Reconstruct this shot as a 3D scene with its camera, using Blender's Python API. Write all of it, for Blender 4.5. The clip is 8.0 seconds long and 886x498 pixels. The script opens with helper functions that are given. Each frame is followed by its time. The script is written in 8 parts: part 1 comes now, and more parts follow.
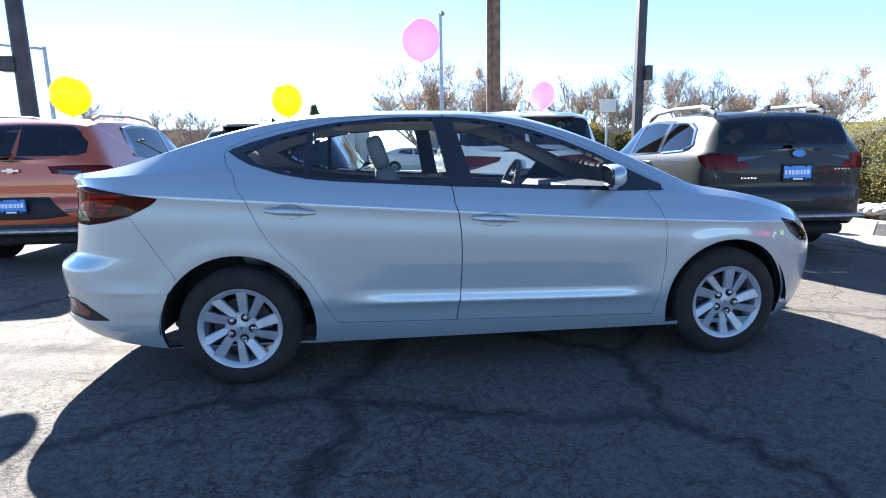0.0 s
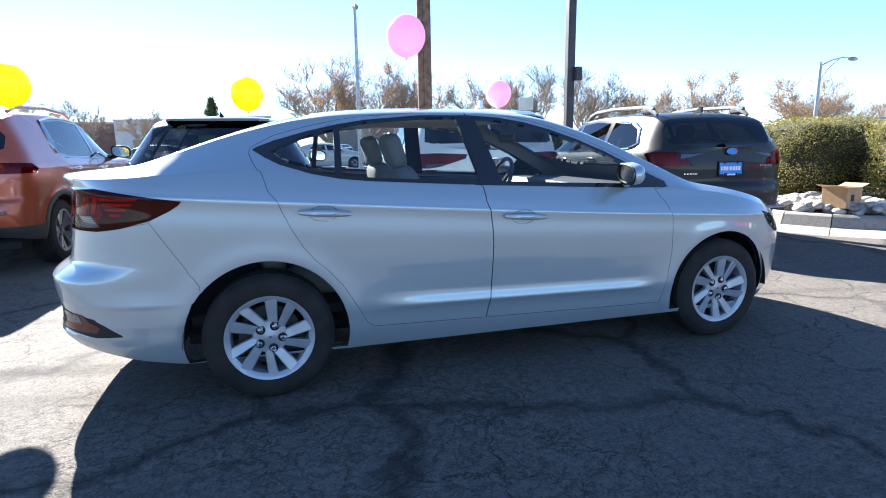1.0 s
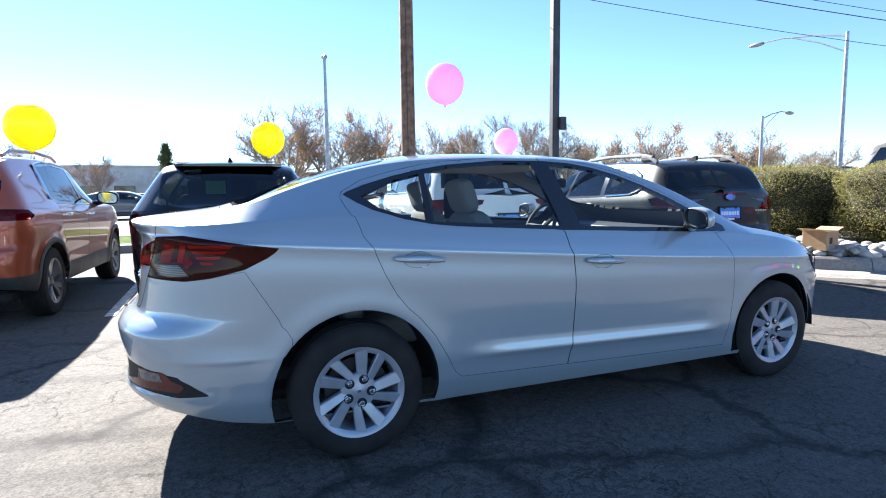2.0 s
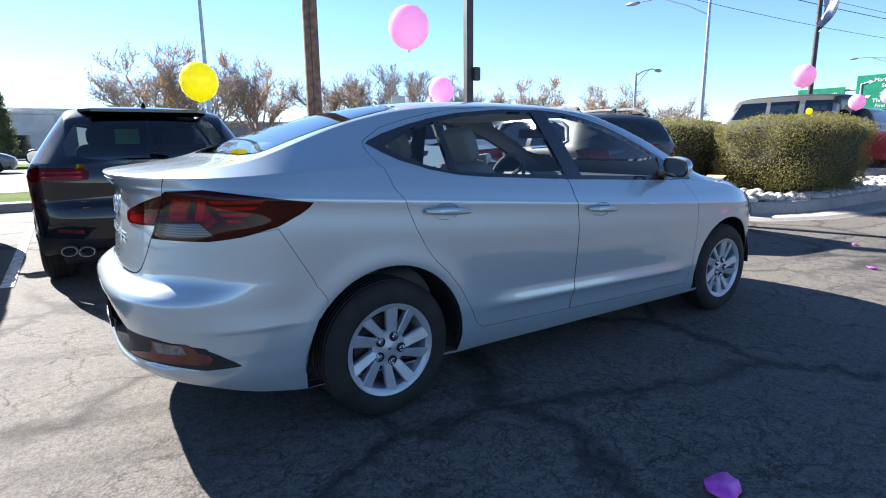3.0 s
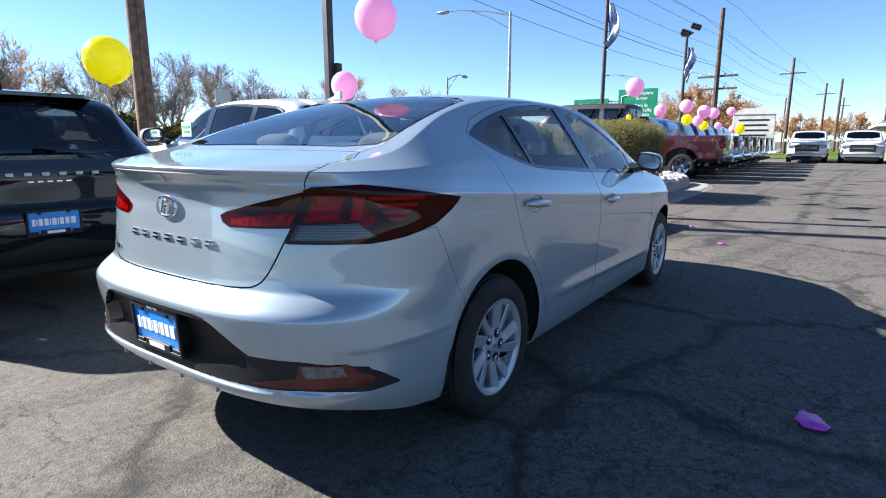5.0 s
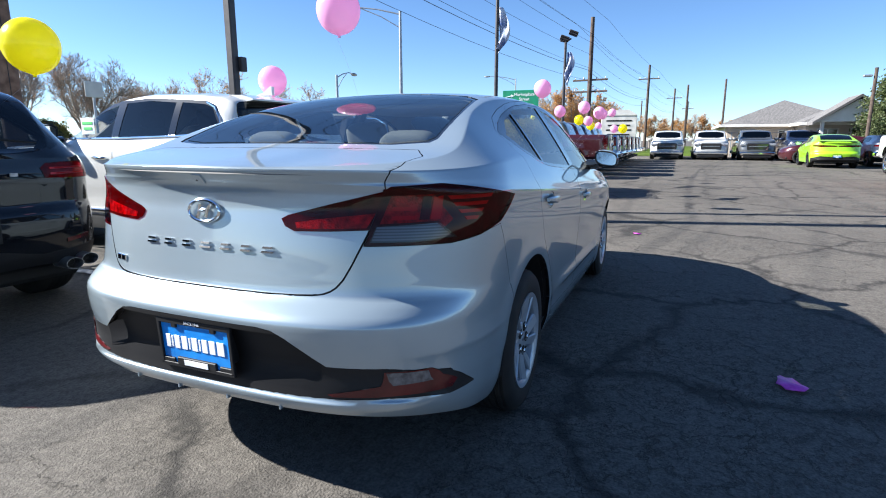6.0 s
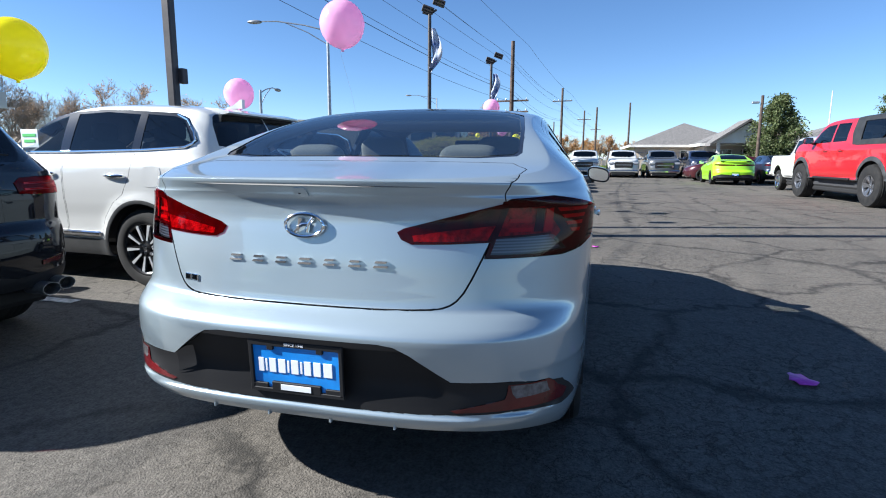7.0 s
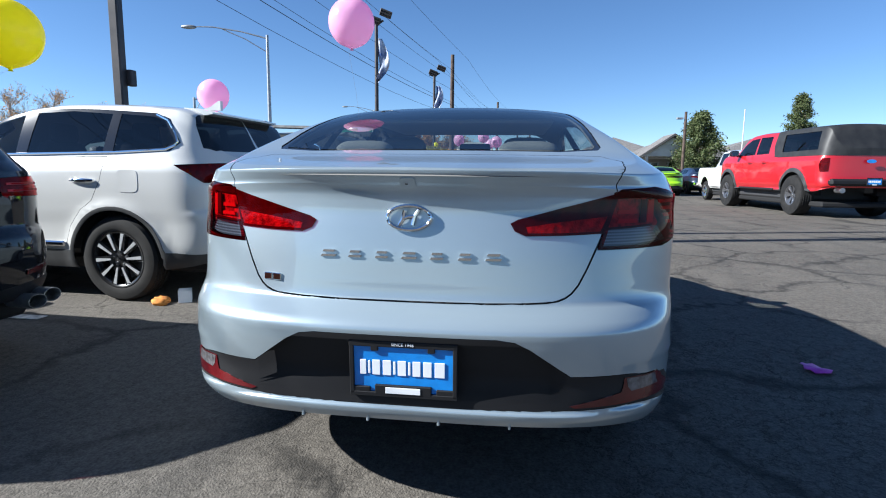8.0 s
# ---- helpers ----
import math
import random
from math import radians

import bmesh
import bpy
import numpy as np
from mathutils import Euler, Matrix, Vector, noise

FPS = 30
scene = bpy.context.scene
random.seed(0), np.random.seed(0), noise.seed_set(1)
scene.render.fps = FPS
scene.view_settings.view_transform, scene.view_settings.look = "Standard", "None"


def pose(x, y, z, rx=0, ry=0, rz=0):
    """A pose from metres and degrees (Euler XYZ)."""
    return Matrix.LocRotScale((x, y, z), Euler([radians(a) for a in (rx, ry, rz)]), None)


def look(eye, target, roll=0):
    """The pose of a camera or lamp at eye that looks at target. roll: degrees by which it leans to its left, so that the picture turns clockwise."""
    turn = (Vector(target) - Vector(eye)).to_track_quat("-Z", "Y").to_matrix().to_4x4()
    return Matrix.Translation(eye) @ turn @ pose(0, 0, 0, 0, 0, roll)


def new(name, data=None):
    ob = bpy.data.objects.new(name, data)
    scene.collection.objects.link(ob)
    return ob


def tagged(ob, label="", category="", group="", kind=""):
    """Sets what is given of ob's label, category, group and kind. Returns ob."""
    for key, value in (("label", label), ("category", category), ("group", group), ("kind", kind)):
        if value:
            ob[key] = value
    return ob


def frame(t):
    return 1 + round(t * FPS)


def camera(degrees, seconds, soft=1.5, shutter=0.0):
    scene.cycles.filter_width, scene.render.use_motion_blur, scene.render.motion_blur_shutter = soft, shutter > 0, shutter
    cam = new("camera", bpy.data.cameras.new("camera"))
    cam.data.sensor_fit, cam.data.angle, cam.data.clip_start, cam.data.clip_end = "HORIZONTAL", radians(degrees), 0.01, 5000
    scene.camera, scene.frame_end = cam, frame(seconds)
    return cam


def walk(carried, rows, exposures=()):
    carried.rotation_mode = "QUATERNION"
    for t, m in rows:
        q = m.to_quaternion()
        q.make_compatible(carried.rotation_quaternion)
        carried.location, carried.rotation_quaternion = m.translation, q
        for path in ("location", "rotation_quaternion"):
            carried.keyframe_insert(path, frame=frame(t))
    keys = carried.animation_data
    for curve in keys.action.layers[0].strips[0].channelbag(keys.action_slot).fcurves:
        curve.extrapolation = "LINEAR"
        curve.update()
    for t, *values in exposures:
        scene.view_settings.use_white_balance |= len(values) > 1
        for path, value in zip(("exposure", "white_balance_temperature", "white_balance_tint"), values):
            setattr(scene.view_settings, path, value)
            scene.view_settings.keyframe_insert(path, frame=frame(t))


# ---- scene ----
cam = camera(77.9, 8.0, 1.05)
PATH = [
    (0, (0.705, -3.688, 1.197), (0.95, -1.734, 0.846), -1.0),
    (0.5, (0.373, -3.63, 1.22), (0.788, -1.708, 0.856), -0.8),
    (1, (0.059, -3.543, 1.223), (0.638, -1.665, 0.852), -0.8),
    (1.5, (-0.253, -3.411, 1.224), (0.495, -1.594, 0.846), -0.7),
    (1.7, (-0.372, -3.352, 1.224), (0.332, -1.489, 1.037), -0.7),
    (3, (-1.103, -2.904, 1.218), (0.0, -1.281, 0.835), -0.6),
    (3.5, (-1.346, -2.682, 1.231), (-0.132, -1.141, 0.843), -0.4),
    (4, (-1.587, -2.458, 1.21), (-0.243, -1.026, 0.828), -0.2),
    (4.5, (-1.809, -2.228, 1.217), (-0.329, -0.938, 0.833), -0.1),
    (5, (-1.986, -1.966, 1.189), (-0.378, -0.84, 0.804), -0.0),
    (5.2, (-2.049, -1.868, 1.188), (-0.397, -0.809, 0.803), -0.1),
    (6.3, (-2.356, -1.245, 1.185), (-0.511, -0.577, 0.798), 0.2),
    (6.5, (-2.399, -1.127, 1.196), (-0.535, -0.51, 0.815), 0.3),
    (7, (-2.483, -0.845, 1.168), (-0.571, -0.356, 0.842), 0.4),
    (7.5, (-2.518, -0.548, 1.122), (-0.574, -0.179, 0.827), 0.5),
    (8, (-2.539, -0.311, 1.096), (-0.576, -0.054, 0.816), 0.6),
]
walk(cam, [(t, look(eye, target, roll)) for t, eye, target, roll in PATH],
     [(0, 2.66, 5950, 12), (1.5, 2.54, 5950, 12), (3.5, 2.08, 5950, 12), (5, 1.86, 5900, 11), (6.5, 1.62, 5750, 9), (8, 1.36, 5650, 8)])

# ---- sky and sun ----
SUN = Vector((-0.45, 1.52, 1.0)).normalized()
world = bpy.data.worlds.new("clear_sky")
scene.world = world
world.use_nodes = True
wt = world.node_tree
sky = wt.nodes.new("ShaderNodeTexSky")
sky.sky_type = "NISHITA"
sky.sun_disc = False
sky.sun_elevation = math.asin(SUN.z)
sky.sun_rotation = math.atan2(SUN.x, SUN.y)
sky.air_density, sky.dust_density, sky.ozone_density, sky.altitude = 0.8, 0.05, 2.6, 950
deep = wt.nodes.new("ShaderNodeHueSaturation")
deep.inputs["Saturation"].default_value = 1.06
wt.links.new(sky.outputs[0], deep.inputs["Color"])
wt.links.new(deep.outputs[0], wt.nodes["Background"].inputs[0])
wt.nodes["Background"].inputs[1].default_value = 0.057
lamp = bpy.data.lights.new("sun", "SUN")
lamp.energy, lamp.angle, lamp.color = 5.0, radians(0.53), (1.0, 0.925, 0.81)
new("sun", lamp).matrix_world = look(SUN * 60, (0, 0, 0))


# ---- materials ----
def mat(name, color, rough=0.5, metal=0.0, coat=0.0, spec=0.5):
    m = bpy.data.materials.new(name)
    m.use_nodes = True
    b = m.node_tree.nodes["Principled BSDF"]
    b.inputs["Base Color"].default_value = (*color, 1)
    b.inputs["Roughness"].default_value = rough
    b.inputs["Metallic"].default_value = metal
    b.inputs["Coat Weight"].default_value = coat
    b.inputs["Coat Roughness"].default_value = 0.03
    b.inputs["Specular IOR Level"].default_value = spec
    return m


def bsdf(m):
    return m.node_tree.nodes["Principled BSDF"]


def node(m, kind, **sets):
    n = m.node_tree.nodes.new(kind)
    for k, v in sets.items():
        n.inputs[k.replace("_", " ")].default_value = v
    return n


def coords(m):
    n = m.node_tree.nodes
    return (n.get("Texture Coordinate") or n.new("ShaderNodeTexCoord")).outputs["Object"]


def mottle(m, scale, dark, light, amount=1.0, detail=6, into="Base Color", distort=0.0, by=None):
    """Noise between two colours, mixed over what the input had."""
    t = m.node_tree
    no = node(m, "ShaderNodeTexNoise", Scale=scale, Detail=detail, Distortion=distort)
    t.links.new(by or coords(m), no.inputs["Vector"])
    ramp = t.nodes.new("ShaderNodeValToRGB")
    ramp.color_ramp.elements[0].position, ramp.color_ramp.elements[1].position = 0.35, 0.65
    ramp.color_ramp.elements[0].color, ramp.color_ramp.elements[1].color = (*dark, 1), (*light, 1)
    t.links.new(no.outputs["Fac"], ramp.inputs["Fac"])
    inp = bsdf(m).inputs[into]
    if amount >= 1.0 and not inp.is_linked:
        t.links.new(ramp.outputs["Color"], inp)
    else:
        mix = t.nodes.new("ShaderNodeMix")
        mix.data_type = "RGBA"
        mix.inputs["Factor"].default_value = amount
        if inp.is_linked:
            t.links.new(inp.links[0].from_socket, mix.inputs["A"])
        else:
            mix.inputs["A"].default_value = inp.default_value
        t.links.new(ramp.outputs["Color"], mix.inputs["B"])
        t.links.new(mix.outputs["Result"], inp)
    return no


def rough_noise(m, scale, lo, hi):
    t = m.node_tree
    no = node(m, "ShaderNodeTexNoise", Scale=scale, Detail=4)
    t.links.new(coords(m), no.inputs["Vector"])
    r = node(m, "ShaderNodeMapRange", From_Min=0.3, From_Max=0.7, To_Min=lo, To_Max=hi)
    t.links.new(no.outputs["Fac"], r.inputs["Value"])
    t.links.new(r.outputs["Result"], bsdf(m).inputs["Roughness"])


def bump(m, scale, strength, dist=0.01, detail=8, source=None):
    t = m.node_tree
    b = node(m, "ShaderNodeBump", Strength=strength, Distance=dist)
    if source is None:
        no = node(m, "ShaderNodeTexNoise", Scale=scale, Detail=detail)
        t.links.new(coords(m), no.inputs["Vector"])
        source = no.outputs["Fac"]
    t.links.new(source, b.inputs["Height"])
    inp = bsdf(m).inputs["Normal"]
    if inp.is_linked:
        t.links.new(inp.links[0].from_socket, b.inputs["Normal"])
    t.links.new(b.outputs["Normal"], inp)


def paint(name, color, metal=0.0, rough=0.4, dust=0.06):
    m = mat(name, color, rough, metal, 1.0)
    d = tuple(c * (1 - dust) + 0.3 * dust for c in color)
    mottle(m, 1.7, color, d, 1.0)
    mottle(m, 900, tuple(c * 0.86 for c in color), tuple(min(1, c * 1.12) for c in color), 0.35, 2)
    return m


def pane(name, tint, index=1.75, rise=5.0):
    """Clear or tinted glass: lets light through by its tint and mirrors by Fresnel."""
    m = bpy.data.materials.new(name)
    m.use_nodes = True
    t = m.node_tree
    t.nodes.clear()
    out = t.nodes.new("ShaderNodeOutputMaterial")
    mix = t.nodes.new("ShaderNodeMixShader")
    tr = t.nodes.new("ShaderNodeBsdfTransparent")
    tr.inputs["Color"].default_value = (*tint, 1)
    gl = t.nodes.new("ShaderNodeBsdfGlossy")
    gl.inputs["Roughness"].default_value = 0.01
    lw = t.nodes.new("ShaderNodeLayerWeight")
    lw.inputs["Blend"].default_value = 0.5
    steep = t.nodes.new("ShaderNodeMath")
    steep.operation = "POWER"
    steep.inputs[1].default_value = rise
    t.links.new(lw.outputs["Facing"], steep.inputs[0])
    f0 = ((index - 1) / (index + 1)) ** 2
    gloss = t.nodes.new("ShaderNodeMath")
    gloss.operation = "MULTIPLY_ADD"
    gloss.inputs[1].default_value, gloss.inputs[2].default_value = 1 - f0, f0
    t.links.new(steep.outputs[0], gloss.inputs[0])
    t.links.new(gloss.outputs[0], mix.inputs["Fac"])
    t.links.new(tr.outputs[0], mix.inputs[1])
    t.links.new(gl.outputs[0], mix.inputs[2])
    t.links.new(mix.outputs[0], out.inputs["Surface"])
    return m


SILVER = paint("silver_paint", (0.328, 0.393, 0.432), 0.42, 0.33, 0.03)
bsdf(SILVER).inputs["Coat IOR"].default_value = 1.65
BLACK_GLOSS = mat("black_gloss", (0.012, 0.012, 0.014), 0.12, 0, 0.6)
BLACK_PLASTIC = mat("black_plastic", (0.012, 0.012, 0.0135), 0.55, 0, 0, 0.3)
bump(BLACK_PLASTIC, 700, 0.15, 0.001, 2)
DARK = mat("dark_cavity", (0.008, 0.008, 0.009), 0.8)
RUBBER = mat("tyre_rubber", (0.013, 0.013, 0.014), 0.75, 0, 0, 0.3)
mottle(RUBBER, 9, (0.010, 0.010, 0.0105), (0.020, 0.019, 0.018))
RIM = mat("silver_wheel_paint", (0.34, 0.37, 0.41), 0.38, 0.4, 0.3)
mottle(RIM, 12, (0.31, 0.34, 0.38), (0.37, 0.40, 0.44))
RIM_DARK = mat("grey_machined_wheel", (0.20, 0.20, 0.21), 0.3, 0.8)
CHROME = mat("chrome", (0.78, 0.79, 0.8), 0.08, 1.0)
STEEL = mat("dull_steel", (0.35, 0.35, 0.36), 0.4, 0.9)
mottle(STEEL, 20, (0.28, 0.28, 0.29), (0.42, 0.42, 0.43))
GLASS = pane("clear_glass", (0.86, 0.90, 0.89), 1.65)
GLASS_REAR = pane("tinted_rear_glass", (0.72, 0.78, 0.78), 2.5)
GLASS_DARK = pane("privacy_glass", (0.14, 0.15, 0.16))
LENS_RED = pane("red_lamp_lens", (0.70, 0.065, 0.095), 1.32, 8.0)
LENS_CLEAR = pane("clear_lamp_lens", (0.46, 0.48, 0.53), 1.5, 7.0)
SEAT = mat("grey_seat_fabric", (0.17, 0.165, 0.155), 0.9)
mottle(SEAT, 260, (0.13, 0.127, 0.118), (0.21, 0.205, 0.19))
SHELF = mat("grey_shelf_fabric", (0.36, 0.36, 0.35), 0.9)
mottle(SHELF, 150, (0.31, 0.31, 0.30), (0.41, 0.41, 0.40))
LINING = mat("grey_pillar_lining", (0.20, 0.195, 0.185), 0.85)
TRIM_IN = mat("dark_cabin_plastic", (0.035, 0.035, 0.037), 0.6)
BEIGE_IN = mat("light_cabin_lining", (0.42, 0.40, 0.36), 0.85)
PLATE_BLUE = mat("blue_plate", (0.02, 0.22, 0.66), 0.35, 0, 0.3)
mottle(PLATE_BLUE, 14, (0.018, 0.19, 0.58), (0.025, 0.26, 0.74))
WHITE_INK = mat("white_ink", (0.82, 0.83, 0.84), 0.4)


def lamp_inner(name, hot, cold, freq, tilt=0.0):
    """Ribbed reflector behind a lamp lens: bars of two reds."""
    m = mat(name, cold, 0.25, 0.2, 0.5)
    t = m.node_tree
    mp = node(m, "ShaderNodeMapping")
    mp.inputs["Rotation"].default_value = (tilt, 0, 0)
    t.links.new(coords(m), mp.inputs["Vector"])
    w = node(m, "ShaderNodeTexWave", Scale=freq, Distortion=0.0)
    w.bands_direction = "Z"
    t.links.new(mp.outputs[0], w.inputs["Vector"])
    r = t.nodes.new("ShaderNodeValToRGB")
    r.color_ramp.elements[0].position, r.color_ramp.elements[1].position = 0.45, 0.6
    r.color_ramp.elements[0].color, r.color_ramp.elements[1].color = (*cold, 1), (*hot, 1)
    t.links.new(w.outputs["Fac"], r.inputs["Fac"])
    t.links.new(r.outputs[0], bsdf(m).inputs["Base Color"])
    return m


LAMP_RED = mat("dark_red_lamp_bowl", (0.13, 0.012, 0.016), 0.3, 0.2, 0.3)
mottle(LAMP_RED, 24, (0.07, 0.008, 0.01), (0.20, 0.018, 0.022))
LAMP_SMOKED = mat("smoked_lamp_bowl", (0.05, 0.009, 0.014), 0.6, 0, 0, 0.1)
mottle(LAMP_SMOKED, 24, (0.035, 0.006, 0.010), (0.075, 0.012, 0.018))
LAMP_BAR = mat("bright_red_lamp_bar", (0.56, 0.040, 0.058), 0.5, 0, 0, 0.15)
LAMP_GRAIN = mat("grained_red_lamp_band", (0.6, 0.05, 0.06), 0.45, 0, 0, 0.2)
mottle(LAMP_GRAIN, 40, (0.15, 0.012, 0.018), (0.62, 0.06, 0.075), 1.0, 3)
bump(LAMP_GRAIN, 160, 0.8, 0.004, 2)
LAMP_RED_PLAIN = mat("red_reflector", (0.09, 0.006, 0.008), 0.25, 0, 0.3)
mottle(LAMP_RED_PLAIN, 9, (0.055, 0.004, 0.006), (0.12, 0.008, 0.010))
REVERSING = mat("milky_lamp_lens", (0.11, 0.10, 0.11), 0.2, 0.1, 0.6)
mottle(REVERSING, 60, (0.07, 0.065, 0.07), (0.15, 0.145, 0.15))
LAMP_WHITE = lamp_inner("clear_lamp_ribs", (0.36, 0.37, 0.40), (0.17, 0.175, 0.19), 34)


# ---- mesh helpers ----
class Geo:
    """Collects vertices and faces of one part."""

    def __init__(self):
        self.v, self.f = [], []

    def add(self, verts, faces, m=None):
        o = len(self.v)
        self.v += [tuple(m @ Vector(p)) if m else tuple(p) for p in verts]
        self.f += [tuple(i + o for i in q) for q in faces]
        return self

    def box(self, c, s, ch=0.0, m=None):
        hx, hy, hz = s[0] / 2, s[1] / 2, s[2] / 2
        m = (m or Matrix.Identity(4)) @ Matrix.Translation(c)
        if ch <= 0:
            vs = [(x * hx, y * hy, z * hz) for x in (-1, 1) for y in (-1, 1) for z in (-1, 1)]
            return self.add(vs, [(0, 1, 3, 2), (4, 6, 7, 5), (0, 4, 5, 1), (2, 3, 7, 6), (0, 2, 6, 4), (1, 5, 7, 3)], m)
        vs, key = [], {}
        for x in (-1, 1):
            for y in (-1, 1):
                for z in (-1, 1):
                    for a in range(3):
                        key[x, y, z, a] = len(vs)
                        vs.append((x * (hx - ch * (a != 0)), y * (hy - ch * (a != 1)), z * (hz - ch * (a != 2))))
        fs = []
        sg = [(-1, -1), (1, -1), (1, 1), (-1, 1)]
        for a in range(3):
            for d in (-1, 1):
                fs.append([key[tuple(np.insert((p, q), a, d)) + (a,)] for p, q in sg])
        for a, b, c3 in ((0, 1, 2), (1, 2, 0), (0, 2, 1)):
            for sa in (-1, 1):
                for sb in (-1, 1):
                    lo, hi = [0, 0, 0], [0, 0, 0]
                    lo[a] = hi[a] = sa
                    lo[b] = hi[b] = sb
                    lo[c3], hi[c3] = -1, 1
                    fs.append([key[(*lo, a)], key[(*lo, b)], key[(*hi, b)], key[(*hi, a)]])
        for x in (-1, 1):
            for y in (-1, 1):
                for z in (-1, 1):
                    fs.append([key[x, y, z, a] for a in range(3)])
        return self.add(vs, fs, m)

    def lathe(self, prof, seg=32, m=None, closed=True):
        """Turns (radius, along) pairs round the local y axis."""
        n = len(prof)
        vs = [(r * math.cos(2 * math.pi * k / seg), h, r * math.sin(2 * math.pi * k / seg)) for k in range(seg) for r, h in prof]
        fs = [(k * n + i, k * n + i + 1, (k + 1) % seg * n + i + 1, (k + 1) % seg * n + i) for k in range(seg) for i in range(n - 1)]
        if closed:
            fs += [tuple(k * n for k in range(seg)), tuple(k * n + n - 1 for k in range(seg))]
        return self.add(vs, fs, m)

    def tube(self, pts, r, seg=8, ends=True):
        pts = [Vector(p) for p in pts]
        rs = r if isinstance(r, (list, tuple)) else [r] * len(pts)
        vs, fs = [], []
        up = Vector((0.13, 0.31, 0.94))
        for i, p in enumerate(pts):
            d = (pts[min(i + 1, len(pts) - 1)] - pts[max(i - 1, 0)]).normalized()
            a = d.cross(up)
            a = a.normalized() if a.length > 0.1 else d.cross(Vector((1, 0, 0))).normalized()
            b = d.cross(a)
            vs += [p + (a * math.cos(2 * math.pi * k / seg) + b * math.sin(2 * math.pi * k / seg)) * rs[i] for k in range(seg)]
        for i in range(len(pts) - 1):
            fs += [(i * seg + k, i * seg + (k + 1) % seg, (i + 1) * seg + (k + 1) % seg, (i + 1) * seg + k) for k in range(seg)]
        if ends:
            fs += [tuple(range(seg)), tuple(range((len(pts) - 1) * seg, len(pts) * seg))]
        return self.add(vs, fs)

    def prism(self, poly, lo, hi, m=None):
        """A flat outline in local x, z given depth along local y."""
        n = len(poly)
        vs = [(x, lo, z) for x, z in poly] + [(x, hi, z) for x, z in poly]
        fs = [tuple(range(n)), tuple(range(n, 2 * n))] + [(i, (i + 1) % n, n + (i + 1) % n, n + i) for i in range(n)]
        return self.add(vs, fs, m)

    def ball(self, c, r, nu=20, nv=12, squash=(1, 1, 1), m=None):
        vs = [(0, 0, -1)] + [(math.cos(2 * math.pi * k / nu) * math.sin(math.pi * j / nv), math.sin(2 * math.pi * k / nu) * math.sin(math.pi * j / nv), -math.cos(math.pi * j / nv)) for j in range(1, nv) for k in range(nu)] + [(0, 0, 1)]
        vs = [(c[0] + r * squash[0] * x, c[1] + r * squash[1] * y, c[2] + r * squash[2] * z) for x, y, z in vs]
        fs = [(0, 1 + (k + 1) % nu, 1 + k) for k in range(nu)]
        fs += [(1 + j * nu + k, 1 + j * nu + (k + 1) % nu, 1 + (j + 1) * nu + (k + 1) % nu, 1 + (j + 1) * nu + k) for j in range(nv - 2) for k in range(nu)]
        last = len(vs) - 1
        fs += [(last, last - nu + k, last - nu + (k + 1) % nu) for k in range(nu)]
        return self.add(vs, fs, m)

    def mesh(self, name, material, angle=35, fix=True):
        me = bpy.data.meshes.new(name)
        me.from_pydata(self.v, [], self.f)
        if fix:
            bm = bmesh.new()
            bm.from_mesh(me)
            bmesh.ops.recalc_face_normals(bm, faces=bm.faces)
            bm.to_mesh(me)
            bm.free()
        if angle:
            me.shade_smooth()
            me.set_sharp_from_angle(angle=radians(angle))
        me.materials.append(material)
        return me


def part(name, geo, material, parent=None, label="", angle=35, m=None):
    me = geo if isinstance(geo, bpy.types.Mesh) else geo.mesh(name, material, angle)
    ob = new(name, me)
    if parent:
        ob.parent = parent
    if m is not None:
        ob.matrix_basis = m
    if label:
        ob["label"] = label
    return ob


def thing(name, m, label, category, group=""):
    return_ob = new(name)
    return_ob.empty_display_size = 0.2
    return_ob.matrix_basis = m
    return tagged(return_ob, label, category, group)


def pchip(pts):
    """A smooth curve through (x, y) pairs that does not overshoot; flat beyond its ends."""
    pts = sorted(pts)
    pts = [p for i, p in enumerate(pts) if i == 0 or p[0] - pts[i - 1][0] > 1e-4]
    xs, ys = np.array([p[0] for p in pts], float), np.array([p[1] for p in pts], float)
    h, d = np.diff(xs), np.diff(ys) / np.diff(xs)
    s = np.zeros(len(xs))
    for i in range(1, len(xs) - 1):
        if d[i - 1] * d[i] > 0:
            w1, w2 = 2 * h[i] + h[i - 1], h[i] + 2 * h[i - 1]
            s[i] = (w1 + w2) / (w1 / d[i - 1] + w2 / d[i])
    s[0], s[-1] = d[0], d[-1]

    def f(x):
        x = np.clip(x, xs[0], xs[-1])
        i = np.clip(np.searchsorted(xs, x) - 1, 0, len(h) - 1)
        t = (x - xs[i]) / h[i]
        return (ys[i] * (1 + 2 * t) * (1 - t) ** 2 + h[i] * s[i] * t * (1 - t) ** 2 + ys[i + 1] * t * t * (3 - 2 * t) + h[i] * s[i + 1] * t * t * (t - 1))

    return f


